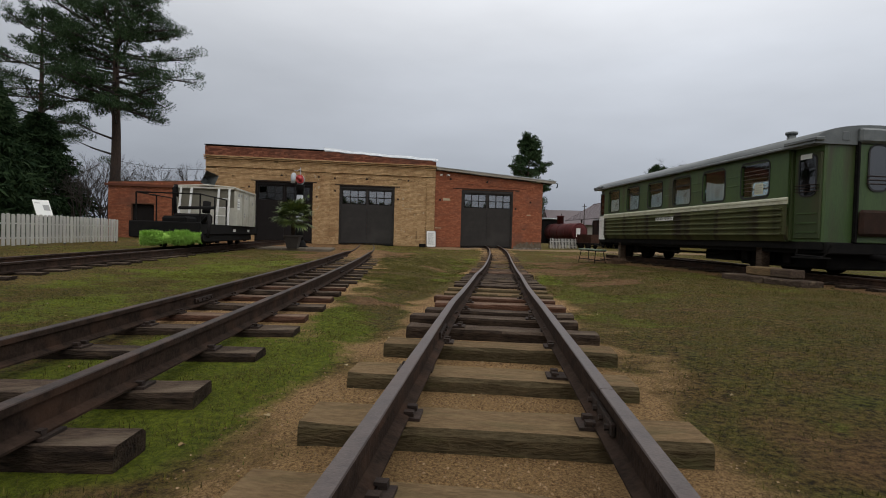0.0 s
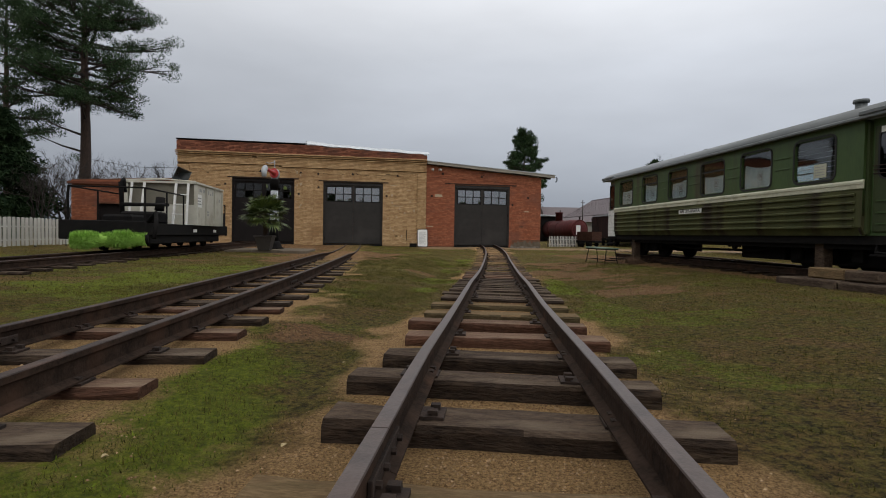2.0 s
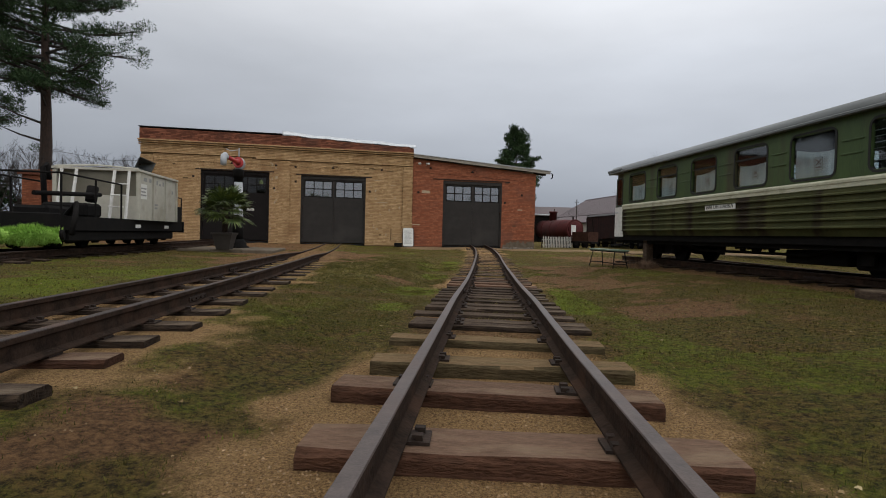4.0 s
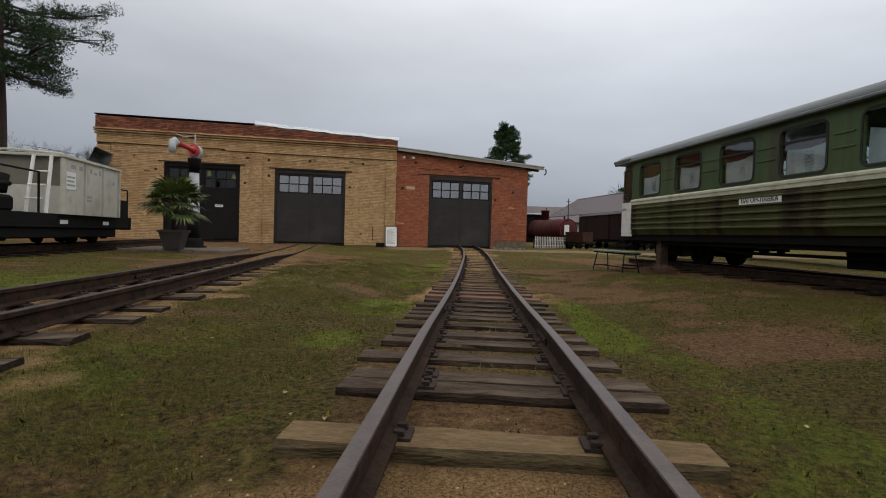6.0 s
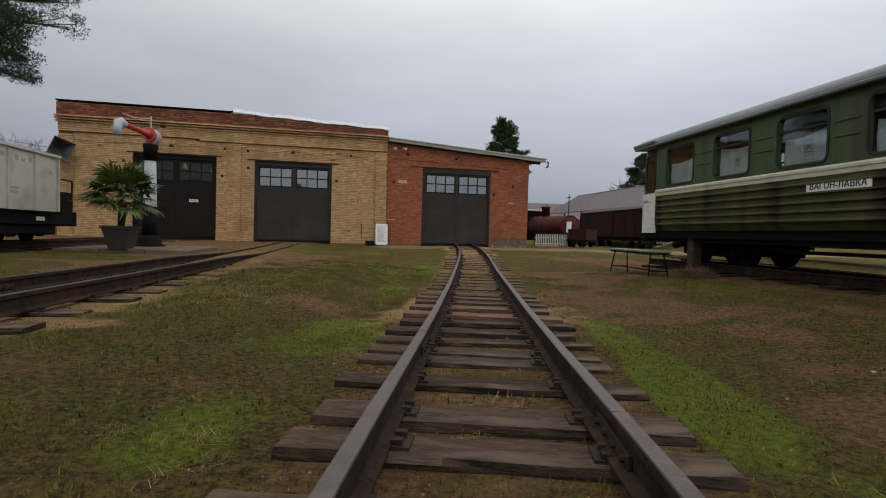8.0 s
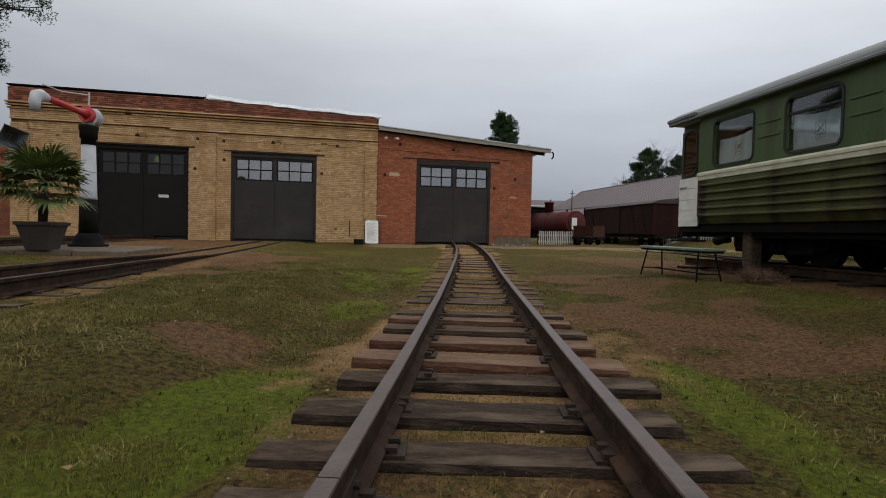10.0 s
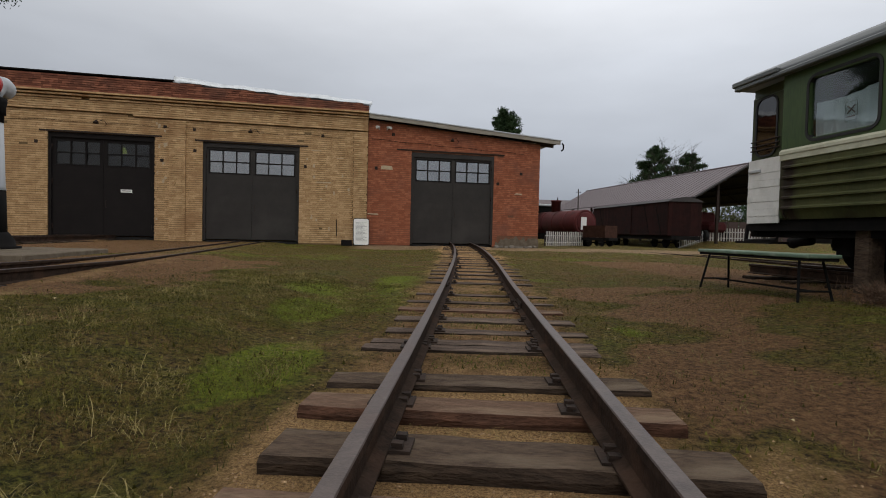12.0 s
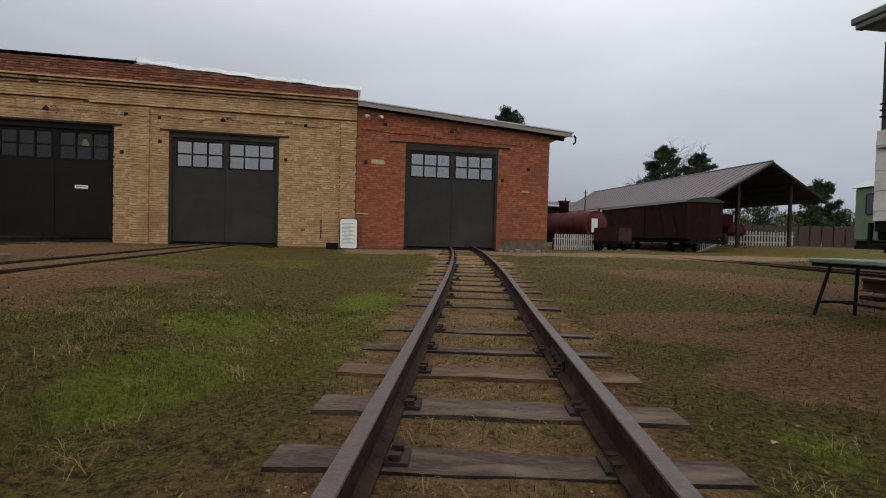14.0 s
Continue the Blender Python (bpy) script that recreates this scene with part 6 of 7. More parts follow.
picket_fence([(-15.35, 19.85), (-13.2, 12.7), (-11.4, 6.0)], "white painted picket fence along the siding", 0.225, 1.10, 0.06, -1, broad=2.1)
picket_fence([(3.85, 40.3), (6.15, 42.1)], "white picket fence beside the brick shed", 0.15, 0.95)
picket_fence([(12.0, 44.0), (15.1, 47.75)], "low end of a white picket fence beside the box wagon", 0.36, 0.85, sink=0.18)
picket_fence([(15.2, 47.8), (19.0, 47.4)], "white picket fence in front of the open shed", 0.16, 1.05)
ib = thing("information_board", pose(-15.55, 16.5, float(ground_z(-15.55, 16.5)), 0, 0, 62), "tilted white information board behind a picket fence", "sign")
part("post", tubed([(0, 0.05, 0), (0, 0.05, 1.15)], 0.03, 8), BARK_D, ib)
panel = part("panel", boxed(-0.24, 0.24, -0.012, 0.012, -0.36, 0.36, bevel=0.004), PAPER, ib, at=pose(0, 0, 1.20, -38, 0, 0))
part("picture", boxed(0.02, 0.20, -0.017, -0.0125, -0.10, 0.14), INK_GREY, panel)
part("print_line", boxed(-0.20, -0.04, -0.017, -0.0125, 0.20, 0.23), INK_GREY, panel)
lb = thing("park_bench", pose(-11.9, 10.4, float(ground_z(-11.9, 10.4)), 0, 0, 105), "dark park bench with curled iron legs", "bench")
for k in range(4):
    part("slat", boxed(-0.8, 0.8, -0.2 + 0.105 * k, -0.11 + 0.105 * k, 0.43, 0.46), WOOD_DARK, lb)
for e in (-1, 1):
    part("leg", tubed([(e * 0.65, -0.18, 0.43), (e * 0.65, -0.05, 0.22), (e * 0.65, -0.2, 0.0)], 0.02, 6), BLACK, lb)
    part("leg", tubed([(e * 0.65, 0.20, 0.43), (e * 0.65, 0.08, 0.22), (e * 0.65, 0.22, 0.0)], 0.02, 6), BLACK, lb)


# ---- boiler, tub wagon, box wagon, open shed on the far side ----
BD = Vector((-0.42, 0.91, 0)).normalized()
bl = thing("steam_boiler", pose(6.45, 43.0, float(ground_z(6.9, 43.2)) - 0.12, 0, 0, math.degrees(math.atan2(BD.y, BD.x))), "dull red riveted locomotive boiler with chimney and dome", "boiler")
part("barrel", tubed([(0, 0, 1.45), (0.03, 0, 1.45), (4.4, 0, 1.45)], [0.70, 0.72, 0.72], 28), BOILER_RED, bl)
part("smokebox_front", tubed([(-0.10, 0, 1.45), (-0.04, 0, 1.45), (0, 0, 1.45)], [0.10, 0.56, 0.60], 28), BOILER_RED, bl, "dished red smokebox door")
for k in range(4):
    part("boiler_band", tubed([(0.05 + 1.15 * k, 0, 1.45), (0.13 + 1.15 * k, 0, 1.45)], 0.735, 28), BOILER_RED, bl)
part("chimney", tubed([(3.0, 0, 2.1), (3.0, 0, 2.75), (3.0, 0, 2.76), (3.0, 0, 2.84)], [0.28, 0.28, 0.33, 0.33], 18), BOILER_RED, bl)
part("whistle", tubed([(2.85, 0, 2.8), (2.85, 0, 3.02)], 0.03, 6), IRON, bl)
part("cab", boxed(4.4, 5.8, -0.95, 0.95, 0.45, 2.55, bevel=0.03), BLACK, bl, "dark cab")
part("cab_roof", boxed(4.2, 6.0, -1.05, 1.05, 2.551, 2.68, bevel=0.03), SHEET, bl)
part("notice", boxed(-0.13, -0.11, 0.05, 0.42, 1.05, 1.75), PAPER, bl, "white notice panel")
for x in (0.4, 1.7, 3.0):
    bm = bmesh.new()
    wheelset(bm, x, 0.42, 0.40)
    part("wheelset", bm, BLACK, bl)
part("frame", boxed(-0.3, 5.8, -0.5, 0.5, 0.46, 0.82), BLACK, bl)

RUST_TUB = surf("rusty_tub_sheet", (0.035, 0.016, 0.011), (0.105, 0.052, 0.036), 5, 0.85, 0.4, spec=0.15)
tb = thing("tub_wagon", pose(6.85, 41.4, float(ground_z(6.85, 41.4)), 0, 0, 125) @ Matrix.Diagonal((0.85, 0.85, 0.9, 1)), "rusty steel tub wagon on small wheels", "tub wagon")
bm = bmesh.new()
prism(bm, [(-0.55, 1.25), (-0.42, 0.55), (0.42, 0.55), (0.55, 1.25), (0.50, 1.25), (0.38, 0.6), (-0.38, 0.6), (-0.50, 1.25)], "x", -0.85, 0.85)
box(bm, -0.9, -0.851, -0.55, 0.55, 0.55, 1.25)
box(bm, 0.851, 0.9, -0.55, 0.55, 0.55, 1.25)
part("tub", bm, RUST_TUB, tb, "rust brown tub")
part("frame", boxed(-1.1, 1.1, -0.42, 0.42, 0.38, 0.54, bevel=0.02), BLACK, tb)
for x in (-0.5, 0.5):
    bm = bmesh.new()
    wheelset(bm, x, 0.26, 0.2)
    part("wheelset", bm, BLACK, tb)

WA = math.degrees(math.atan2(0.98, -0.185))
wg = thing("box_wagon", pose(11.0, 43.1, float(ground_z(11.0, 43.1)), 0, 0, WA), "dark red planked box wagon, weathered almost black", "railway wagon")
for k in range(44):
    x = 0.0 + 10.0 * k / 44
    part("plank", boxed(x + 0.006, x + 10.0 / 44 - 0.004, -0.02, 0.02, 0.72, 2.62), WAGON_RED, wg)
for k in range(9):
    y = -2.05 + 2.02 * k / 9
    part("plank", boxed(-0.03, 0.0, y + 0.004, y + 0.222, 0.72, 2.62 + 0.20 * math.sin(math.pi * (k + 0.5) / 9)), WAGON_RED, wg)
part("body", boxed(0.02, 9.98, -2.04, -0.03, 0.70, 2.60), WAGON_RED, wg)
part("sliding_door", boxed(4.1, 5.9, 0.025, 0.07, 0.75, 2.55, bevel=0.01), WAGON_RED, wg)
part("door_rail", boxed(2.6, 6.2, 0.024, 0.08, 2.56, 2.62), BLACK, wg)
bm = bmesh.new()
prism(bm, [(0.10, 2.62), (-0.3, 2.80), (-1.02, 2.90), (-1.75, 2.80), (-2.15, 2.62)], "x", -0.1, 10.1)
part("roof", bm, ROOF_UNDER, wg, "dark felted roof")
for x in (0.6, 1.9, 8.1, 9.4):
    part("diagonal_brace", tubed([(x, 0.035, 0.75), (x + 0.7, 0.035, 2.55)], 0.025, 4), BLACK, wg)
part("underframe", boxed(-0.2, 10.2, -1.9, -0.15, 0.48, 0.69), BLACK, wg)
for xb in (1.8, 8.2):
    for k in (-0.6, 0.6):
        bm = bmesh.new()
        wheelset(bm, xb + k, 0.30, 0.28)
        bmesh.ops.translate(bm, verts=bm.verts, vec=(0, -1.02, 0))
        part("wheelset", bm, BLACK, wg)
for yy in (-0.45, -1.6):
    part("buffer", tubed([(-0.02, yy, 0.58), (-0.28, yy, 0.58), (-0.30, yy, 0.58)], [0.05, 0.05, 0.14], 12), BLACK, wg)

# open shed with a plum gable roof
SA = math.degrees(math.atan2(21.5, -4.9)) - 90
shed = thing("open_shed", pose(16.4, 45.2, 0.12, 0, 0, SA), "open-sided shed with a plum metal gable roof on posts", "shed")
HWD, APZ, EVZ, LEN = 3.55, 4.92, 2.85, 22.0
for s in (-1, 1):
    bm = bmesh.new()
    prof = [(0, APZ), (s * HWD, EVZ), (s * HWD, EVZ + 0.05), (0, APZ + 0.05)]
    prism(bm, prof if s > 0 else prof[::-1], "y", 0, LEN)
    sheet = part("roof_sheet", bm, ROOF_PURPLE, shed, "plum ribbed roof sheet")
    bm = bmesh.new()
    for k in range(45):
        y = 0.2 + k * 0.49
        prism(bm, [(0, APZ + 0.05), (s * HWD, EVZ + 0.05), (s * HWD, EVZ + 0.075), (0, APZ + 0.075)], "y", y, y + 0.06)
    part("roof_ribs", bm, ROOF_PURPLE, sheet)
    bm = bmesh.new()
    prism(bm, [(0, APZ - 0.005), (s * HWD, EVZ - 0.005), (s * HWD, EVZ - 0.02), (0, APZ - 0.02)], "y", 0.01, LEN - 0.01)
    part("roof_lining", bm, ROOF_UNDER, sheet)
    part("verge_board", tubed([(0, -0.02, APZ - 0.02), (s * HWD, -0.02, EVZ - 0.02)], 0.07, 4), ROOF_UNDER, shed)
    for k in range(4):
        f = 0.2 + 0.22 * k
        part("purlin", boxed(min(s * HWD * f, s * HWD * f + 0.08), max(s * HWD * f, s * HWD * f + 0.08), 0.05, LEN, APZ - (APZ - EVZ) * f - 0.16, APZ - (APZ - EVZ) * f - 0.06), ROOF_UNDER, shed)
    for k in range(6):
        part("post", boxed(s * 1.65 - 0.07, s * 1.65 + 0.07, 0.4 + 4.2 * k, 0.54 + 4.2 * k, -0.3, EVZ + 0.89), IRON, shed, "dark steel post")
    part("eaves_beam", boxed(s * 1.65 - 0.06, s * 1.65 + 0.06, 0.3, LEN - 0.2, EVZ + 0.89, EVZ + 1.02), IRON, shed)
for k in range(6):
    part("rafter", tubed([(-HWD + 0.1, 0.47 + 4.2 * k, EVZ - 0.02), (0, 0.47 + 4.2 * k, APZ - 0.1), (HWD - 0.1, 0.47 + 4.2 * k, EVZ - 0.02)], 0.06, 4), IRON, shed)
part("ridge_cap", tubed([(0, -0.02, APZ + 0.06), (0, LEN, APZ + 0.06)], 0.06, 6), ROOF_PURPLE, shed)

# red machine under the shed, green van body and pale car behind
rm = thing("fire_pump_truck", pose(15.6, 48.6, float(ground_z(15.6, 48.6)), 0, 0, SA + 90), "old red truck with a rounded bonnet under the shed", "truck")
part("bonnet", boxed(-1.2, 0.2, -0.6, 0.6, 0.6, 1.25, bevel=0.18), BOILER_RED, rm)
part("cab", boxed(0.2, 1.5, -0.8, 0.8, 0.6, 1.95, bevel=0.15), BOILER_RED, rm)
part("bed", boxed(1.55, 4.2, -0.9, 0.9, 0.7, 1.3, bevel=0.05), BOILER_RED, rm)
for x in (-0.7, 3.0):
    for s in (-1, 1):
        part("wheel", tubed([(x, s * 0.62, 0.38), (x, s * 0.86, 0.38)], 0.38, 18), RUBBER, rm)

vb = thing("green_wagon", pose(13.2, 29.2, 0.06, 0, 0, 90), "pale green wagon with a white rounded roof", "railway wagon")
PALE_GREEN = surf("pale_green_paint", (0.10, 0.16, 0.09), (0.16, 0.23, 0.14), 2, 0.5, 0.1, stain=(0.08, 0.09, 0.06), stain_amt=0.5)
part("body", boxed(-6.5, 3.6, -1.0, 1.0, 0.62, 2.30, bevel=0.05), PALE_GREEN, vb)
bm = bmesh.new()
prism(bm, [(-1.08, 2.30), (-0.8, 2.50), (-0.3, 2.60), (0.3, 2.60), (0.8, 2.50), (1.08, 2.30)], "x", -6.6, 3.7)
part("roof", bm, SHEET, vb, "white rounded roof")
part("underframe", boxed(-6.5, 3.6, -0.9, 0.9, 0.40, 0.618), BLACK, vb)
for x in (-5.6, -4.4, -3.0, -1.5, 0.0, 1.4, 2.8):
    bm = bmesh.new()
    ring_mesh(bm, 0.62, 0.68, 0.1, 0.04, 1.0, 1.015, x, 1.75)
    ww = part("window", bm, RUBBER, vb)
    part("pane", boxed(x - 0.28, x + 0.28, 1.002, 1.008, 1.45, 2.05), GLASS_DARK, ww)
for xb in (-5.0, 2.0):
    bogie(vb, xb, 1.2, 0.26, 0.13)

pc = thing("parked_car", pose(31.4, 55.2, float(ground_z(31.4, 55.2)), 0, 0, 100), "white parked car on the grass behind", "car")
bm = bmesh.new()
prism(bm, [(-2.0, 0.30), (2.0, 0.30), (2.05, 0.75), (1.2, 0.88), (0.6, 1.38), (-1.2, 1.40), (-1.9, 0.90), (-2.05, 0.7)], "y", -0.82, 0.82)
part("body", bm, WHITE, pc)
bm = bmesh.new()
prism(bm, [(1.05, 0.90), (0.55, 1.33), (-1.1, 1.34), (-1.7, 0.92)], "y", -0.835, 0.835)
part("glasshouse", bm, GLASS_DARK, pc)
for x in (-1.25, 1.25):
    for s in (-1, 1):
        part("wheel", tubed([(x, s * 0.66, 0.31), (x, s * 0.85, 0.31)], 0.31, 18), RUBBER, pc)

# brown boundary fence, house behind it
bf = thing("board_fence", Matrix(), "tall brown sheet-metal boundary fence", "fence")
for k in range(60):
    xa = 14 + k * 1.0
    part("panel", boxed(xa, xa + 0.97, 69.0 - 0.12 * k, 69.04 - 0.12 * k, 0.0, 2.35), FENCE_BROWN, bf)
hs = thing("house", pose(60.5, 92, 0.3, 0, 0, 12), "small house with a brown hipped roof", "house")
part("wall", boxed(-6, 6, -4, 4, 0, 2.9), HOUSE_WALL, hs)
bm = bmesh.new()
vs = [bm.verts.new(p) for p in ((-6.6, -4.6, 2.8), (6.6, -4.6, 2.8), (6.6, 4.6, 2.8), (-6.6, 4.6, 2.8), (-2.5, 0, 5.2), (2.5, 0, 5.2))]
for q in ((0, 1, 5, 4), (1, 2, 5), (2, 3, 4, 5), (3, 0, 4), (3, 2, 1, 0)):
    bm.faces.new([vs[i] for i in q])
part("roof", bm, TILE_ROOF, hs)
for x in (-3.5, 0, 3.5):
    part("window", boxed(x - 0.6, x + 0.6, -4.03, -3.98, 1.0, 2.2), GLASS_DARK, hs)
bh = thing("long_house", pose(12, 78, 0.3, 0, 0, 5), "distant low house with a grey-brown roof", "house")
part("wall", boxed(-5, 5, -3, 3, 0, 2.6), HOUSE_WALL, bh)
bm = bmesh.new()
prism(bm, [(-3.6, 2.5), (3.6, 2.5), (0, 4.6)], "x", -5.5, 5.5)
part("roof", bm, ROOF_PURPLE, bh)
for px, py, h in ((9.4, 60.0, 4.7),):
    up = thing("utility_pole", pose(px, py, 0.0), "thin grey utility pole", "pole")
    part("pole", tubed([(0, 0, -0.1), (0, 0, h)], [0.07, 0.045], 8), BARK_D, up)
    part("crossarm", boxed(-0.22, 0.22, -0.03, 0.03, h - 0.3, h - 0.25), BARK_D, up)
part_w = tubed([(-48, 60, 9.0), (-36, 52, 7.0), (-24, 44, 5.9), (-14, 36, 5.5)], 0.02, 4)
solid("overhead_wire", part_w, BLACK, "thin sagging overhead wire", "wire")

# lamps that hang inside behind the first door
LAMP_GLOW = bpy.data.materials.new("lamp_glow")
LAMP_GLOW.use_nodes = True
LAMP_GLOW.node_tree.nodes["Principled BSDF"].inputs["Base Color"].default_value = (0.6, 0.6, 0.2, 1)
LAMP_GLOW.node_tree.nodes["Principled BSDF"].inputs["Emission Color"].default_value = (0.75, 0.8, 0.22, 1)
LAMP_GLOW.node_tree.nodes["Principled BSDF"].inputs["Emission Strength"].default_value = 0.7
for s, y, z in ((1.35, 3.0, 3.55), (2.3, 4.6, 3.6), (2.85, 3.4, 3.15)):
    il = thing("hanging_lamp", FACE @ pose(s, y, z), "yellow lamp hanging inside the dark shed", "lamp", "lamps inside the shed")
    part("shade", tubed([(0, 0, 0.14), (0, 0, 0.04), (0, 0, -0.10)], [0.04, 0.09, 0.12], 12), LAMP_GLOW, il)
    part("cord", tubed([(0, 0, 0.14), (0, 0, 5.38 - z)], 0.012, 5), BLACK, il)


# ---- trees ----
def blades(centres, radii, per, length, width, rng, flat=0.5, up=0.35):
    """Tufts: many slender triangles about given centres, as arrays of vertices and faces."""
    n = len(centres)
    c = np.repeat(np.asarray(centres, float), per, 0)
    r = np.repeat(np.asarray(radii, float), per)[:, None]
    o = rng.normal(0, 1, (n * per, 3))
    o /= np.linalg.norm(o, axis=1, keepdims=True)
    o *= rng.random((n * per, 1)) ** 0.45
    o[:, 2] *= flat
    p = c + o * r
    d = o * 0.7 + rng.normal(0, 0.5, o.shape)
    d[:, 2] += up
    d /= np.linalg.norm(d, axis=1, keepdims=True)
    sd = np.cross(d, rng.normal(0, 1, d.shape))
    sd /= np.linalg.norm(sd, axis=1, keepdims=True) + 1e-6
    L = length * rng.uniform(0.6, 1.3, (n * per, 1))
    V = np.stack([p - sd * width, p + sd * width, p + d * L], 1).reshape(-1, 3)
    F = np.arange(n * per * 3).reshape(-1, 3)
    return V, F


def pine(name, x, y, h, trunk_r, crown_from, spread_r, label, seed, limbs=46, per=46, lean=0.0, blade=0.30, bare=4):
    rng = np.random.default_rng(seed)
    t = thing(name, pose(x, y, -0.2), label, "tree", "pines")
    pts = [(lean * h * (k / 10) ** 2 + 0.10 * math.sin(k * 1.1 + seed), 0.10 * math.cos(k * 1.3 + seed), h * 0.97 * k / 10) for k in range(11)]
    rad = [trunk_r * (1 - 0.85 * k / 10) for k in range(11)]
    part("trunk", tubed(pts, rad, 10), BARK_P, t, "reddish brown tapering trunk")
    P = np.array(pts)
    def axis(z):
        return np.array([np.interp(z, P[:, 2], P[:, 0]), np.interp(z, P[:, 2], P[:, 1]), z])
    bm = bmesh.new()
    cs, rs_ = [], []
    for k in range(limbs):
        f = (k + rng.random()) / limbs
        z = h * (crown_from + (0.98 - crown_from) * f)
        az = k * 2.4 + rng.normal(0, 0.4)
        reach = spread_r * (0.45 + 0.62 * math.sin(min(1.0, 0.18 + f * 0.95) * math.pi) ** 0.8) * rng.uniform(0.55, 1.12)
        if f > 0.9:
            reach *= 0.6
        b = axis(z)
        d = np.array([math.cos(az), math.sin(az), 0.0])
        across = np.array([-math.sin(az), math.cos(az), 0.0])
        rise = (0.02 + 0.42 * f + rng.normal(0, 0.15)) * reach
        e = b + d * reach + np.array([0, 0, rise])
        m_ = b + d * reach * 0.5 + across * rng.normal(0, 0.08 * reach) + np.array([0, 0, rise * 0.25 - 0.12])
        tube(bm, [tuple(b), tuple(b * 0.25 + m_ * 0.5 + e * 0.25), tuple(e)], [trunk_r * 0.28 * (1 - 0.6 * f), trunk_r * 0.16 * (1 - 0.5 * f), 0.02], 5, caps=False)
        for q in range(7):
            u = 0.40 + 0.62 * q / 6
            on = b * (1 - u) ** 2 + 2 * m_ * u * (1 - u) + e * u * u
            off = (1 if q % 2 else -1) * reach * 0.34 * (1.2 - u) * rng.uniform(0.2, 1.2)
            w = on + across * off + d * abs(off) * 0.4 + np.array([0, 0, 0.25 * abs(off) + rng.normal(0.02, 0.055) * spread_r])
            cs.append(w)
            rs_.append((0.085 + 0.095 * rng.random()) * spread_r)
            tube(bm, [tuple(on * 0.7 + b * 0.3 - np.array([0, 0, 0.05])), tuple(on * 0.5 + w * 0.5), tuple(w)], [0.035, 0.022, 0.008], 4, caps=False)
    for k in range(bare):
        z = h * (crown_from * (0.55 + 0.12 * k))
        az = 2.6 + k * 0.9 + rng.normal(0, 0.3)
        b = axis(z)
        L = spread_r * 0.6
        e = b + np.array([math.cos(az) * L, math.sin(az) * L, 0.35 * L])
        tube(bm, [tuple(b), tuple(b * 0.5 + e * 0.5 - np.array([0, 0, 0.1])), tuple(e)], [0.09, 0.06, 0.015], 5, caps=False)
        cs.append(e)
        rs_.append(0.12 * spread_r)
    tagged(part("limb", bm, BARK_D, t), kind="stuff")
    V, F = blades(cs, rs_, per, blade, blade * 0.15, rng, 0.62, 0.5)
    tagged(part("crown", raw(V, F, NEEDLE), NEEDLE, t, "dark green needles in layered tufts"), kind="stuff")
    return t


def spruce(x, y, h, r, seed, label="dark dense spruce with drooping boughs"):
    rng = np.random.default_rng(seed)
    t = thing("spruce", pose(x, y, -0.2), label, "tree", "spruces")
    part("trunk", tubed([(0, 0, 0), (0, 0, h * 0.5), (0, 0, h)], [h * 0.016, h * 0.009, 0.01], 8), BARK_D, t)
    cs, rs_ = [], []
    for k in range(330):
        f = rng.random() ** 0.8
        z = h * (0.03 + 0.95 * f)
        rr = r * (1 - f) ** 0.85 * rng.uniform(0.35, 1.08) + 0.1
        az = rng.random() * math.tau
        cs.append((rr * math.cos(az), rr * math.sin(az), z - 0.18 * rr))
        rs_.append(0.30 * r * (0.35 + 0.65 * (1 - f)))
    V, F = blades(cs, rs_, 75, 0.36, 0.055, rng, 0.40, -0.25)
    tagged(part("crown", raw(V, F, NEEDLE_D), NEEDLE_D, t, "blackish green drooping needles"), kind="stuff")
    return t


def bare_tree(x, y, h, seed, r=None):
    rng = np.random.default_rng(seed)
    t = thing("bare_tree", pose(x, y, -0.2), "leafless grey-brown tree with fine twigs", "tree", "bare trees")
    bm = bmesh.new()
    def grow(p, d, L, r0, depth):
        e = p + d * L
        mid_ = p + d * L * 0.5 + Vector(rng.normal(0, 0.05 * L, 3))
        tube(bm, [p, mid_, e], [r0, r0 * 0.8, r0 * 0.6], 4 if depth < 3 else 3, caps=False)
        if depth == 0:
            return
        for _ in range(3 if depth > 1 else 4):
            nd = (d + Vector(rng.normal(0, 0.42, 3)) + Vector((0, 0, 0.12))).normalized()
            grow(p.lerp(e, rng.uniform(0.55, 1.0)), nd, L * rng.uniform(0.55, 0.8), r0 * 0.55, depth - 1)
    for k in range(3):
        grow(Vector((rng.normal(0, 0.2), rng.normal(0, 0.2), 0)), Vector((rng.normal(0, 0.2), rng.normal(0, 0.2), 1)).normalized(), h * 0.36, h * 0.012, 5)
    tagged(part("twig", bm, BARK_D, t), kind="stuff")
    return t


def leafy(x, y, h, r, seed, material, label):
    rng = np.random.default_rng(seed)
    t = thing("broadleaf_tree", pose(x, y, -0.2), label, "tree", "far trees")
    part("trunk", tubed([(0, 0, 0), (0.1, 0, h * 0.5), (0, 0.1, h * 0.8)], [h * 0.018, h * 0.012, 0.03], 7), BARK_D, t)
    cs = [(rng.normal(0, 0.45) * r, rng.normal(0, 0.45) * r, h * rng.uniform(0.18, 0.95)) for _ in range(60)]
    V, F = blades(cs, [0.30 * r] * 60, 60, 0.30, 0.09, rng, 0.8, 0.1)
    tagged(part("crown", raw(V, F, material), material, t), kind="stuff")
    return t


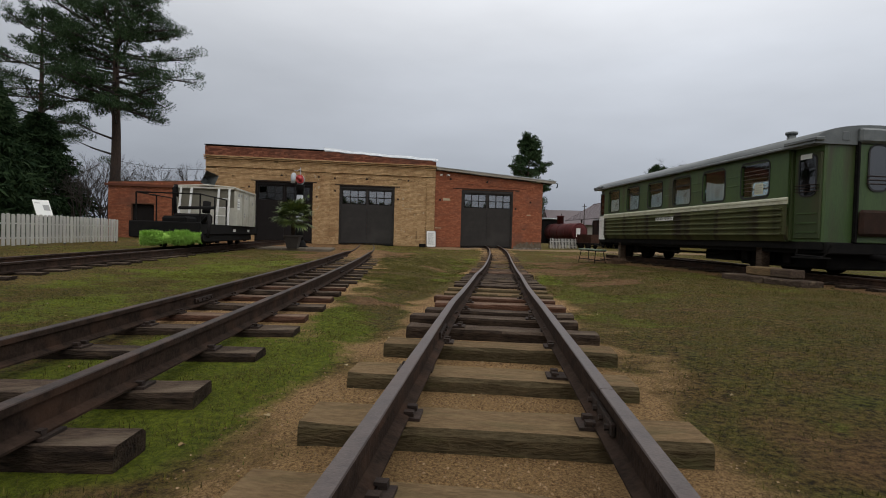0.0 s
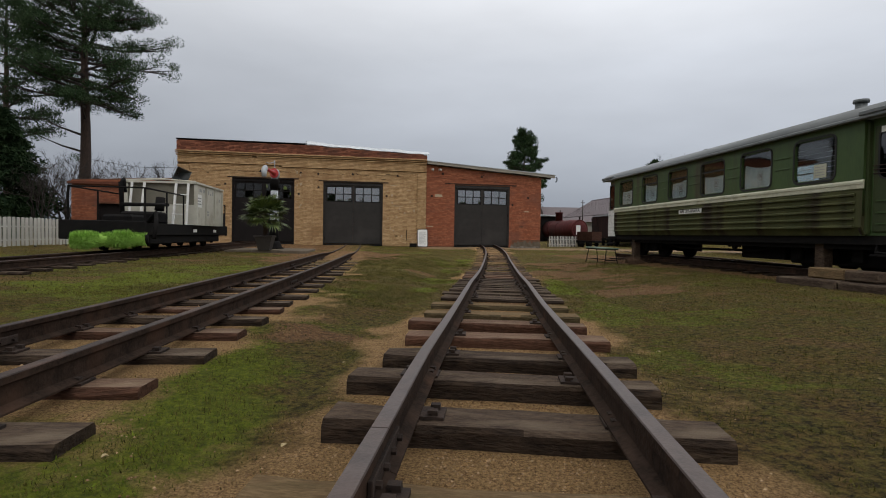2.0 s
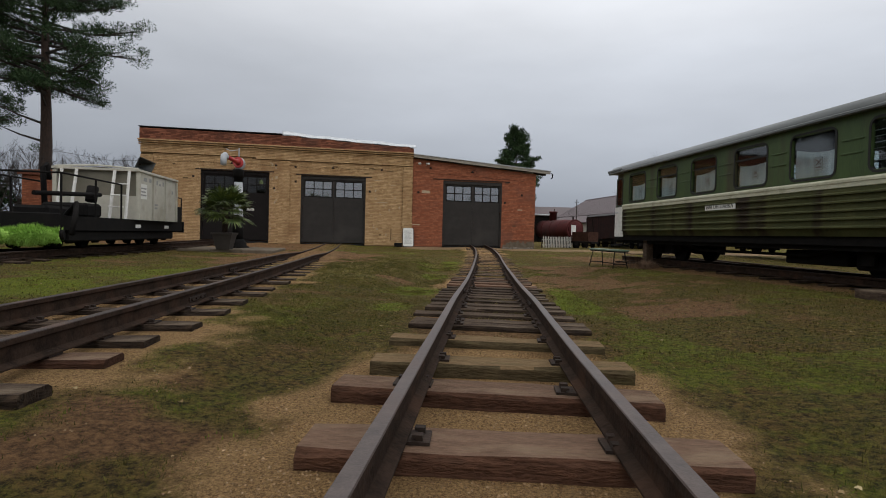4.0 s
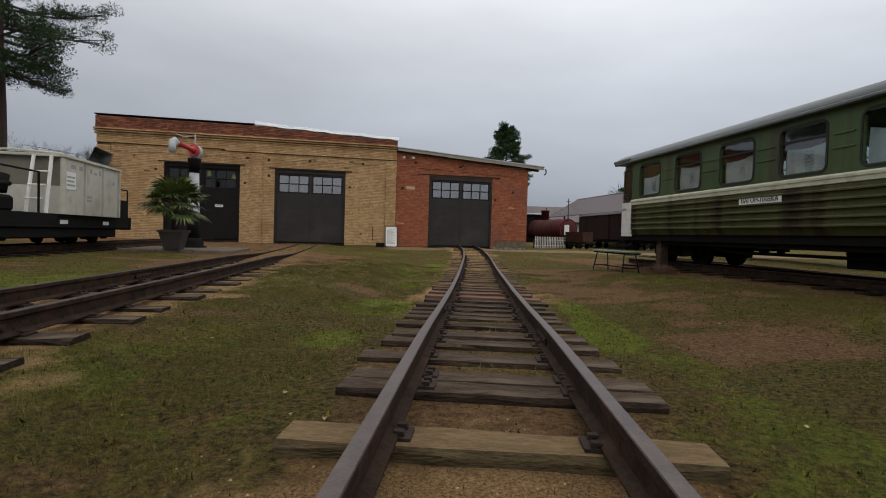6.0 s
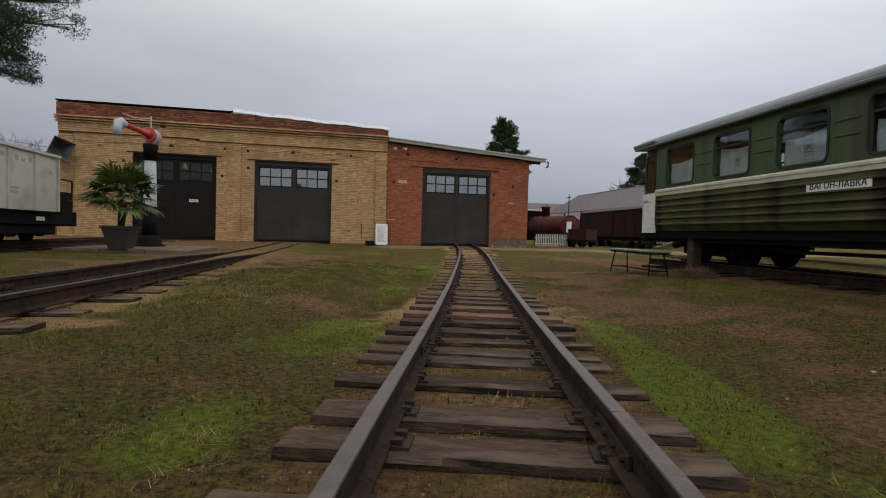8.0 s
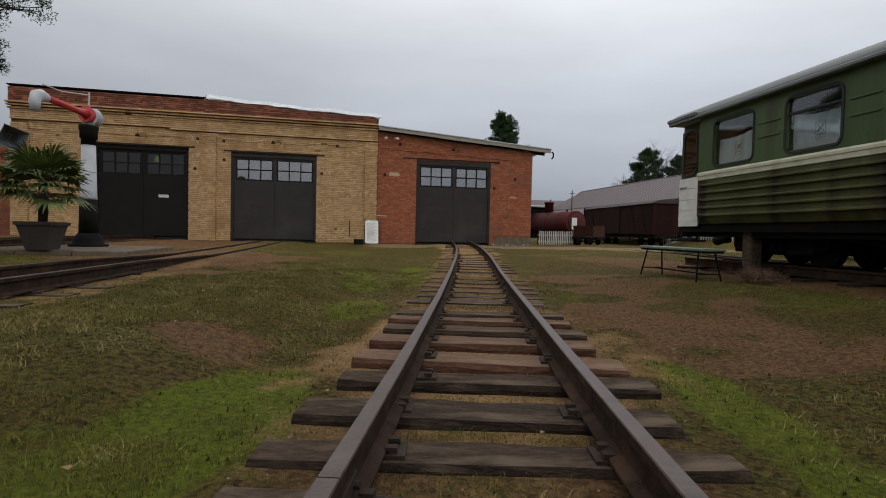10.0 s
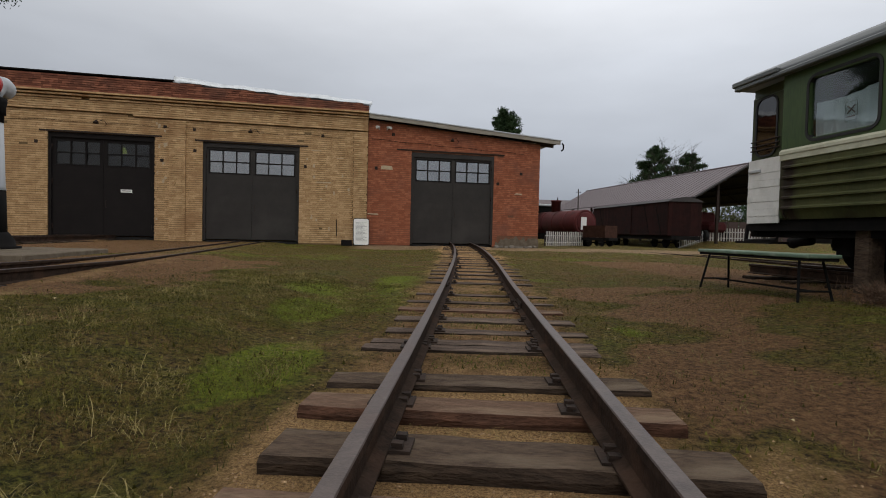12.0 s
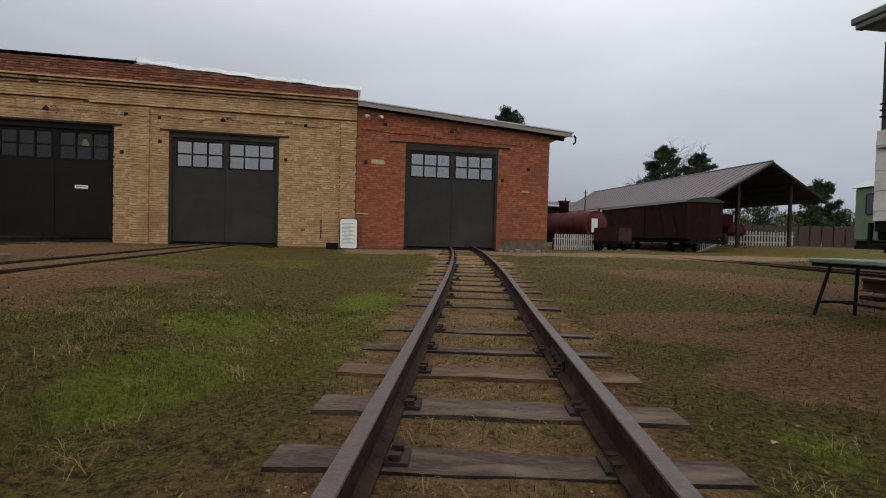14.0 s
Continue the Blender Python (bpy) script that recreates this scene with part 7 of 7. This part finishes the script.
pine("pine_tree", -28.3, 36.2, 20.5, 0.45, 0.45, 4.8, "tall Scots pine with a broad layered crown", 3, limbs=76, per=180, blade=0.18)
pine("pine_tree", -36.0, 38.0, 18.0, 0.36, 0.40, 4.4, "tall pine half hidden by spruces", 4, limbs=36, per=120, blade=0.20)
pine("pine_tree", 4.2, 81.5, 16.4, 0.30, 0.12, 3.6, "single tall pine behind the sheds", 5, limbs=84, per=90, blade=0.30, bare=0)
pine("pine_tree", 22.0, 78.0, 11.6, 0.25, 0.50, 2.5, "pine with a forked crown behind the shed", 6, limbs=30, per=42, blade=0.40, bare=0)
pine("pine_tree", 26.6, 79.0, 11.0, 0.25, 0.55, 2.2, "smaller pine behind the shed", 7, limbs=26, per=42, blade=0.40, bare=0)
pine("pine_tree", 50.5, 78.0, 9.6, 0.22, 0.40, 2.5, "pine beside a house", 8, limbs=30, per=42, blade=0.45, bare=0)
pine("pine_tree", 43.5, 84.0, 8.5, 0.2, 0.30, 2.8, "low pine beside a house", 9, limbs=26, per=42, blade=0.45, bare=0)
pine("pine_tree", -17.5, 47.0, 7.2, 0.2, 0.4, 2.0, "young pine behind the annex", 10, limbs=20, per=60, blade=0.3, bare=0)
spruce(-22.5, 20.5, 7.6, 3.2, 21)
spruce(-26.5, 22.5, 13.5, 3.8, 22)
spruce(-31.0, 26.0, 13.0, 4.0, 23)
spruce(-23.5, 15.5, 8.5, 3.2, 24)
spruce(-29.0, 30.5, 8.0, 3.4, 25)
spruce(-36.0, 33.0, 9.0, 3.6, 26)
bare_tree(-25.5, 31.5, 6.0, 41)
bare_tree(-24.6, 28.6, 5.6, 45)
bare_tree(-27.0, 33.5, 6.6, 46)
spruce(-28.5, 26.5, 9.5, 3.2, 27)
bare_tree(-29.0, 41.0, 7.5, 42)
bare_tree(-25.0, 41.0, 6.5, 43)
bare_tree(23.8, 77.0, 13.5, 44)
rng = np.random.default_rng(55)
for k in range(13):
    leafy(17 + k * 3.4 + rng.normal(0, 0.8), 86 + rng.normal(0, 2.5), rng.uniform(4.0, 6.8), rng.uniform(2.4, 3.4), 100 + k, LEAF_AUT if k % 3 else NEEDLE, "distant tree with thinning yellow-green leaves")
for k, px in enumerate((-34, -26, -19, -13, -6, 3, 9, 17, 25, 33)):
    pine("pine_tree", px, -34 + 4 * math.sin(k * 2.2), 7.2 + 1.3 * math.sin(k * 1.7), 0.22, 0.2, 2.8, "dark pine at the edge of the yard", 200 + k, limbs=22, per=40, blade=0.6, bare=0)

# dry weeds by the post, brush of brown twigs
p = on_car(-2.9, -1.25)
rng = np.random.default_rng(91)
V, F = blades([(p.x + rng.normal(0, 0.16), p.y + rng.normal(0, 0.16), float(ground_z(p.x, p.y)) + rng.uniform(0.02, 0.13)) for _ in range(40)], [0.09] * 40, 26, 0.12, 0.005, rng, 0.8, 0.4)
tagged(new("dry_weeds", raw(V, F, WOOD_BROWN)), "clump of brown dry weeds beside a post", "weeds", kind="stuff")


# ---- grass, stones and fallen leaves ----
def scatter(n, seed, x0, x1, y0, y1):
    rng = np.random.default_rng(seed)
    return rng.uniform(x0, x1, n), rng.uniform(y0, y1, n), rng


def over_sleeper(x, y):
    m_ = np.zeros(len(x), bool)
    for fx, ys in ((main_x, MAIN_Y), (left_x, LEFT_Y)):
        near = np.min(np.abs(y[:, None] - np.array(ys)[None]), 1) < 0.14
        m_ |= near & (np.abs(x - fx(y)) < 0.80)
        m_ |= np.abs(np.abs(x - fx(y)) - 0.40) < 0.08
    return m_


def grass(n, seed, x0, x1, y0, y1, hgt, wid, material, keep, lie=0.85):
    x, y, rng = scatter(n, seed, x0, x1, y0, y1)
    g, s, m_, r_ = masks(x, y)
    ok = keep(x, y, g, s, m_, r_, rng) & ~over_sleeper(x, y)
    x, y, mm = x[ok], y[ok], m_[ok]
    k = len(x)
    z = ground_z(x, y)
    az, tilt = rng.random(k) * math.tau, rng.normal(0, lie, k)
    h = hgt * rng.uniform(0.5, 1.4, k)
    dx, dy = np.cos(az), np.sin(az)
    w = wid * rng.uniform(0.7, 1.3, k)
    b = np.stack([x, y, z - 0.004], 1)
    sd = np.stack([-dy * w, dx * w, 0 * w], 1)
    tip = b + np.stack([dx * np.sin(tilt) * h * 1.2, dy * np.sin(tilt) * h * 1.2, np.abs(np.cos(tilt)) * h / max(1.0, lie) ** 3], 1)
    V = np.stack([b - sd, b + sd, tip], 1).reshape(-1, 3)
    return raw(V, np.arange(k * 3).reshape(-1, 3), material)


def lawn(x, y, g, s, m_, r_, rng):
    return rng.random(len(x)) > np.clip(np.maximum(np.maximum(g * 1.5, s * 1.05), r_ * 1.2) - 0.1 - 0.3 * m_, 0, 1)


tagged(new("grass", grass(420000, 301, -8, 8, -0.5, 20, 0.018, 0.0030, GRASS, lambda *q: lawn(*q) & (patch(q[0], q[1] + 5, 4.0, 3) > 0.44))), "short mown autumn grass", "grass", kind="stuff")
tagged(new("grass", grass(90000, 302, -13, 12, 8, 36, 0.026, 0.008, GRASS, lawn)), "short mown autumn grass", "grass", kind="stuff")
tagged(new("moss_grass", grass(110000, 303, -3.4, 2.2, -0.2, 18, 0.018, 0.0026, surf("fresh_moss", (0.042, 0.074, 0.005), (0.21, 0.285, 0.022), 3, 0.8, 0, per_piece=0.7, spec=0.15),
      lambda x, y, g, s, m_, r_, rng: (m_ > 0.35) & (g < 0.5))), "bright green moss and fresh grass", "moss", kind="stuff")
tagged(new("dry_tufts", grass(50000, 304, -5, -0.9, 9, 20, 0.085, 0.0018, STRAW,
      lambda x, y, g, s, m_, r_, rng: (patch(x, y + 31, 1.1, 3) > 0.55) & (g < 0.6) & (patch(x, y + 3, 4.0, 2) > 0.5), 1.35)), "pale dry grass lying in tufts", "grass", kind="stuff")
tagged(new("dry_tufts", grass(30000, 305, 0.9, 6, 10, 20, 0.075, 0.0018, STRAW,
      lambda x, y, g, s, m_, r_, rng: (patch(x, y + 31, 1.1, 3) > 0.55) & (g < 0.6) & (patch(x, y + 3, 4.0, 2) > 0.5), 1.35)), "pale dry grass lying in tufts", "grass", kind="stuff")
tagged(new("long_grass", grass(200000, 306, -6, 5, 0.5, 20, 0.034, 0.0022, GRASS,
      lambda x, y, g, s, m_, r_, rng: (patch(x + 55, y, 1.0, 4) > 0.50 - 0.08 * m_ + 0.12 * s) & (patch(x, y + 17, 5.0, 2) > 0.52) & (g < 0.45), 1.0)), "longer tufts of autumn grass", "grass", kind="stuff")


def tufts(n, per, seed, x0, x1, y0, y1, hgt, wid, material, keep):
    """Clumps of bent blades that spread from one root, each blade in two pieces."""
    x, y, rng = scatter(n, seed, x0, x1, y0, y1)
    g, s, m_, r_ = masks(x, y)
    ok = keep(x, y, g, s, m_) & ~over_sleeper(x, y)
    size = np.repeat(rng.uniform(0.5, 1.25, ok.sum()), per)
    x, y = np.repeat(x[ok], per), np.repeat(y[ok], per)
    k = len(x)
    x, y = x + rng.normal(0, 0.05, k) * size, y + rng.normal(0, 0.05, k) * size
    az, h = rng.random(k) * math.tau, hgt * size * rng.uniform(0.5, 1.3, k)
    out = rng.uniform(0.5, 1.9, k) * h
    d = np.stack([np.cos(az), np.sin(az), 0 * az], 1)
    sd = np.stack([-np.sin(az), np.cos(az), 0 * az], 1) * (wid * rng.uniform(0.6, 1.3, k))[:, None]
    b = np.stack([x, y, ground_z(x, y) - 0.004], 1)
    up = np.array([[0, 0, 1.0]])
    mid_ = b + d * (out * 0.42)[:, None] + up * (h * 0.52)[:, None]
    tip = b + d * out[:, None] + up * (h * rng.uniform(0.15, 0.75, k))[:, None]
    V = np.stack([b - sd, b + sd, mid_ + sd * 0.8, mid_ - sd * 0.8, tip], 1).reshape(-1, 3)
    o = 5 * np.arange(k)[:, None]
    F = np.concatenate([np.array([[0, 1, 2]]) + o, np.array([[0, 2, 3]]) + o, np.array([[3, 2, 4]]) + o])
    return raw(V, F, material)


def rough_ground(x, y, g, s, m_):
    return (g < 0.4) & (s < 0.55) & (patch(x + 21, y, 1.3, 3) > 0.42)


tagged(new("grass_tufts", tufts(9500, 36, 311, -5.0, -0.95, 8, 20, 0.033, 0.0010, GRASS, rough_ground)), "tufts of yellowish autumn grass", "grass", kind="stuff")
tagged(new("grass_tufts", tufts(4200, 30, 312, -5.5, -0.95, 0.5, 9, 0.024, 0.0012, GRASS, rough_ground)), "short tufts of green grass", "grass", kind="stuff")
tagged(new("grass_tufts", tufts(4600, 30, 313, 0.95, 6.5, 0.5, 20, 0.026, 0.0013, GRASS, rough_ground)), "tufts of olive grass", "grass", kind="stuff")
tagged(new("straw_tufts", tufts(170, 34, 314, -3.0, -0.95, 12, 20, 0.080, 0.0010, STRAW, rough_ground)), "tangled pale straw in the grass", "grass", kind="stuff")
tagged(new("straw_tufts", tufts(150, 22, 315, 0.95, 5.5, 9, 20, 0.055, 0.0010, STRAW, lambda x, y, g, s, m_: g < 0.5)), "tangled pale straw in the grass", "grass", kind="stuff")


tagged(new("grass_tufts", tufts(900, 26, 316, -0.36, 0.42, 9.3, 13.0, 0.030, 0.0012, GRASS, lambda x, y, g, s, m_: patch(x, y + 60, 2.2, 2) > 0.40)), "weedy grass between the rails", "grass", kind="stuff")
tagged(new("straw_tufts", tufts(240, 20, 317, -0.36, 0.42, 9.3, 20.0, 0.045, 0.0011, STRAW, lambda x, y, g, s, m_: patch(x, y + 70, 2.0, 2) > 0.48)), "dead twiggy straw between the rails", "grass", kind="stuff")
tagged(new("grass_tufts", tufts(700, 24, 318, -0.36, 0.42, 15.8, 20.5, 0.024, 0.0012, GRASS, lambda x, y, g, s, m_: patch(x, y + 60, 2.2, 2) > 0.50)), "weedy grass between the rails", "grass", kind="stuff")


def pebbles(n, seed, x0, x1, y0, y1, keep, size):
    x, y, rng = scatter(n, seed, x0, x1, y0, y1)
    g, s, m_, r_ = masks(x, y)
    ok = keep(x, y, g, rng) & ~over_sleeper(x, y)
    x, y = x[ok], y[ok]
    k = len(x)
    r = size * rng.uniform(0.5, 1.6, k)
    c = np.stack([x, y, ground_z(x, y) + r * 0.15], 1)
    base = np.array([(1, 0, 0), (-0.5, 0.87, 0), (-0.5, -0.87, 0), (0, 0, 0.75), (0.2, 0.1, -0.6)])
    V = base[None] * r[:, None, None] * rng.uniform(0.7, 1.3, (k, 5, 1))
    az = rng.random(k) * math.tau
    ca, sa = np.cos(az)[:, None], np.sin(az)[:, None]
    V = np.stack([V[..., 0] * ca - V[..., 1] * sa, V[..., 0] * sa + V[..., 1] * ca, V[..., 2]], -1) + c[:, None]
    F = np.array([(0, 1, 3), (1, 2, 3), (2, 0, 3), (1, 0, 4), (2, 1, 4), (0, 2, 4)])
    return raw(V.reshape(-1, 3), (F[None] + 5 * np.arange(k)[:, None, None]).reshape(-1, 3), PEBBLE)


tagged(new("ballast", pebbles(170000, 401, -1.8, 2.0, 0.3, 20, lambda x, y, g, rng: rng.random(len(x)) < g - 0.2, 0.0048)), "fine sandy ballast stones", "ballast", kind="stuff")
tagged(new("ballast", pebbles(16000, 402, -6.5, -1.2, 1.5, 22, lambda x, y, g, rng: rng.random(len(x)) < g - 0.25, 0.009)), "fine sandy ballast stones", "ballast", kind="stuff")

x, y, rng = scatter(420, 501, -7, 8, 0.8, 24)
ok = ~over_sleeper(x, y)
x, y = x[ok], y[ok]
z = ground_z(x, y)
vs, fs = [], []
for a, b, c in zip(x, y, z):
    az, r = rng.random() * math.tau, rng.uniform(0.006, 0.014)
    i = len(vs)
    for k in range(6):
        t = k * math.tau / 6
        px, py = r * math.cos(t) * 1.4, r * math.sin(t) * 0.8
        vs.append((a + px * math.cos(az) - py * math.sin(az), b + px * math.sin(az) + py * math.cos(az), c + 0.012 + 0.006 * math.sin(t * 2 + az)))
    fs.append(tuple(range(i, i + 6)))
tagged(new("fallen_leaves", raw(vs, fs, LEAVES)), "scattered pale yellow fallen leaves", "leaves", kind="stuff")


# ---- the shed's nearest bricks, one by one ----
def single_bricks(items, material, parent):
    shapes = {}
    for a, b, z0, z1, yf in items:
        key = round(b - a, 2)
        if key not in shapes:
            shapes[key] = finish(boxed(-key / 2, key / 2, 0.0, 0.03, 0, 0.066), material)
        part("brick", shapes[key], material, parent, at=Matrix.Translation(((a + b) / 2, yf, z0)))


single_bricks(pick_y, BRICK_Y, front_y)
single_bricks(pick_r, BRICK_R, front_r)
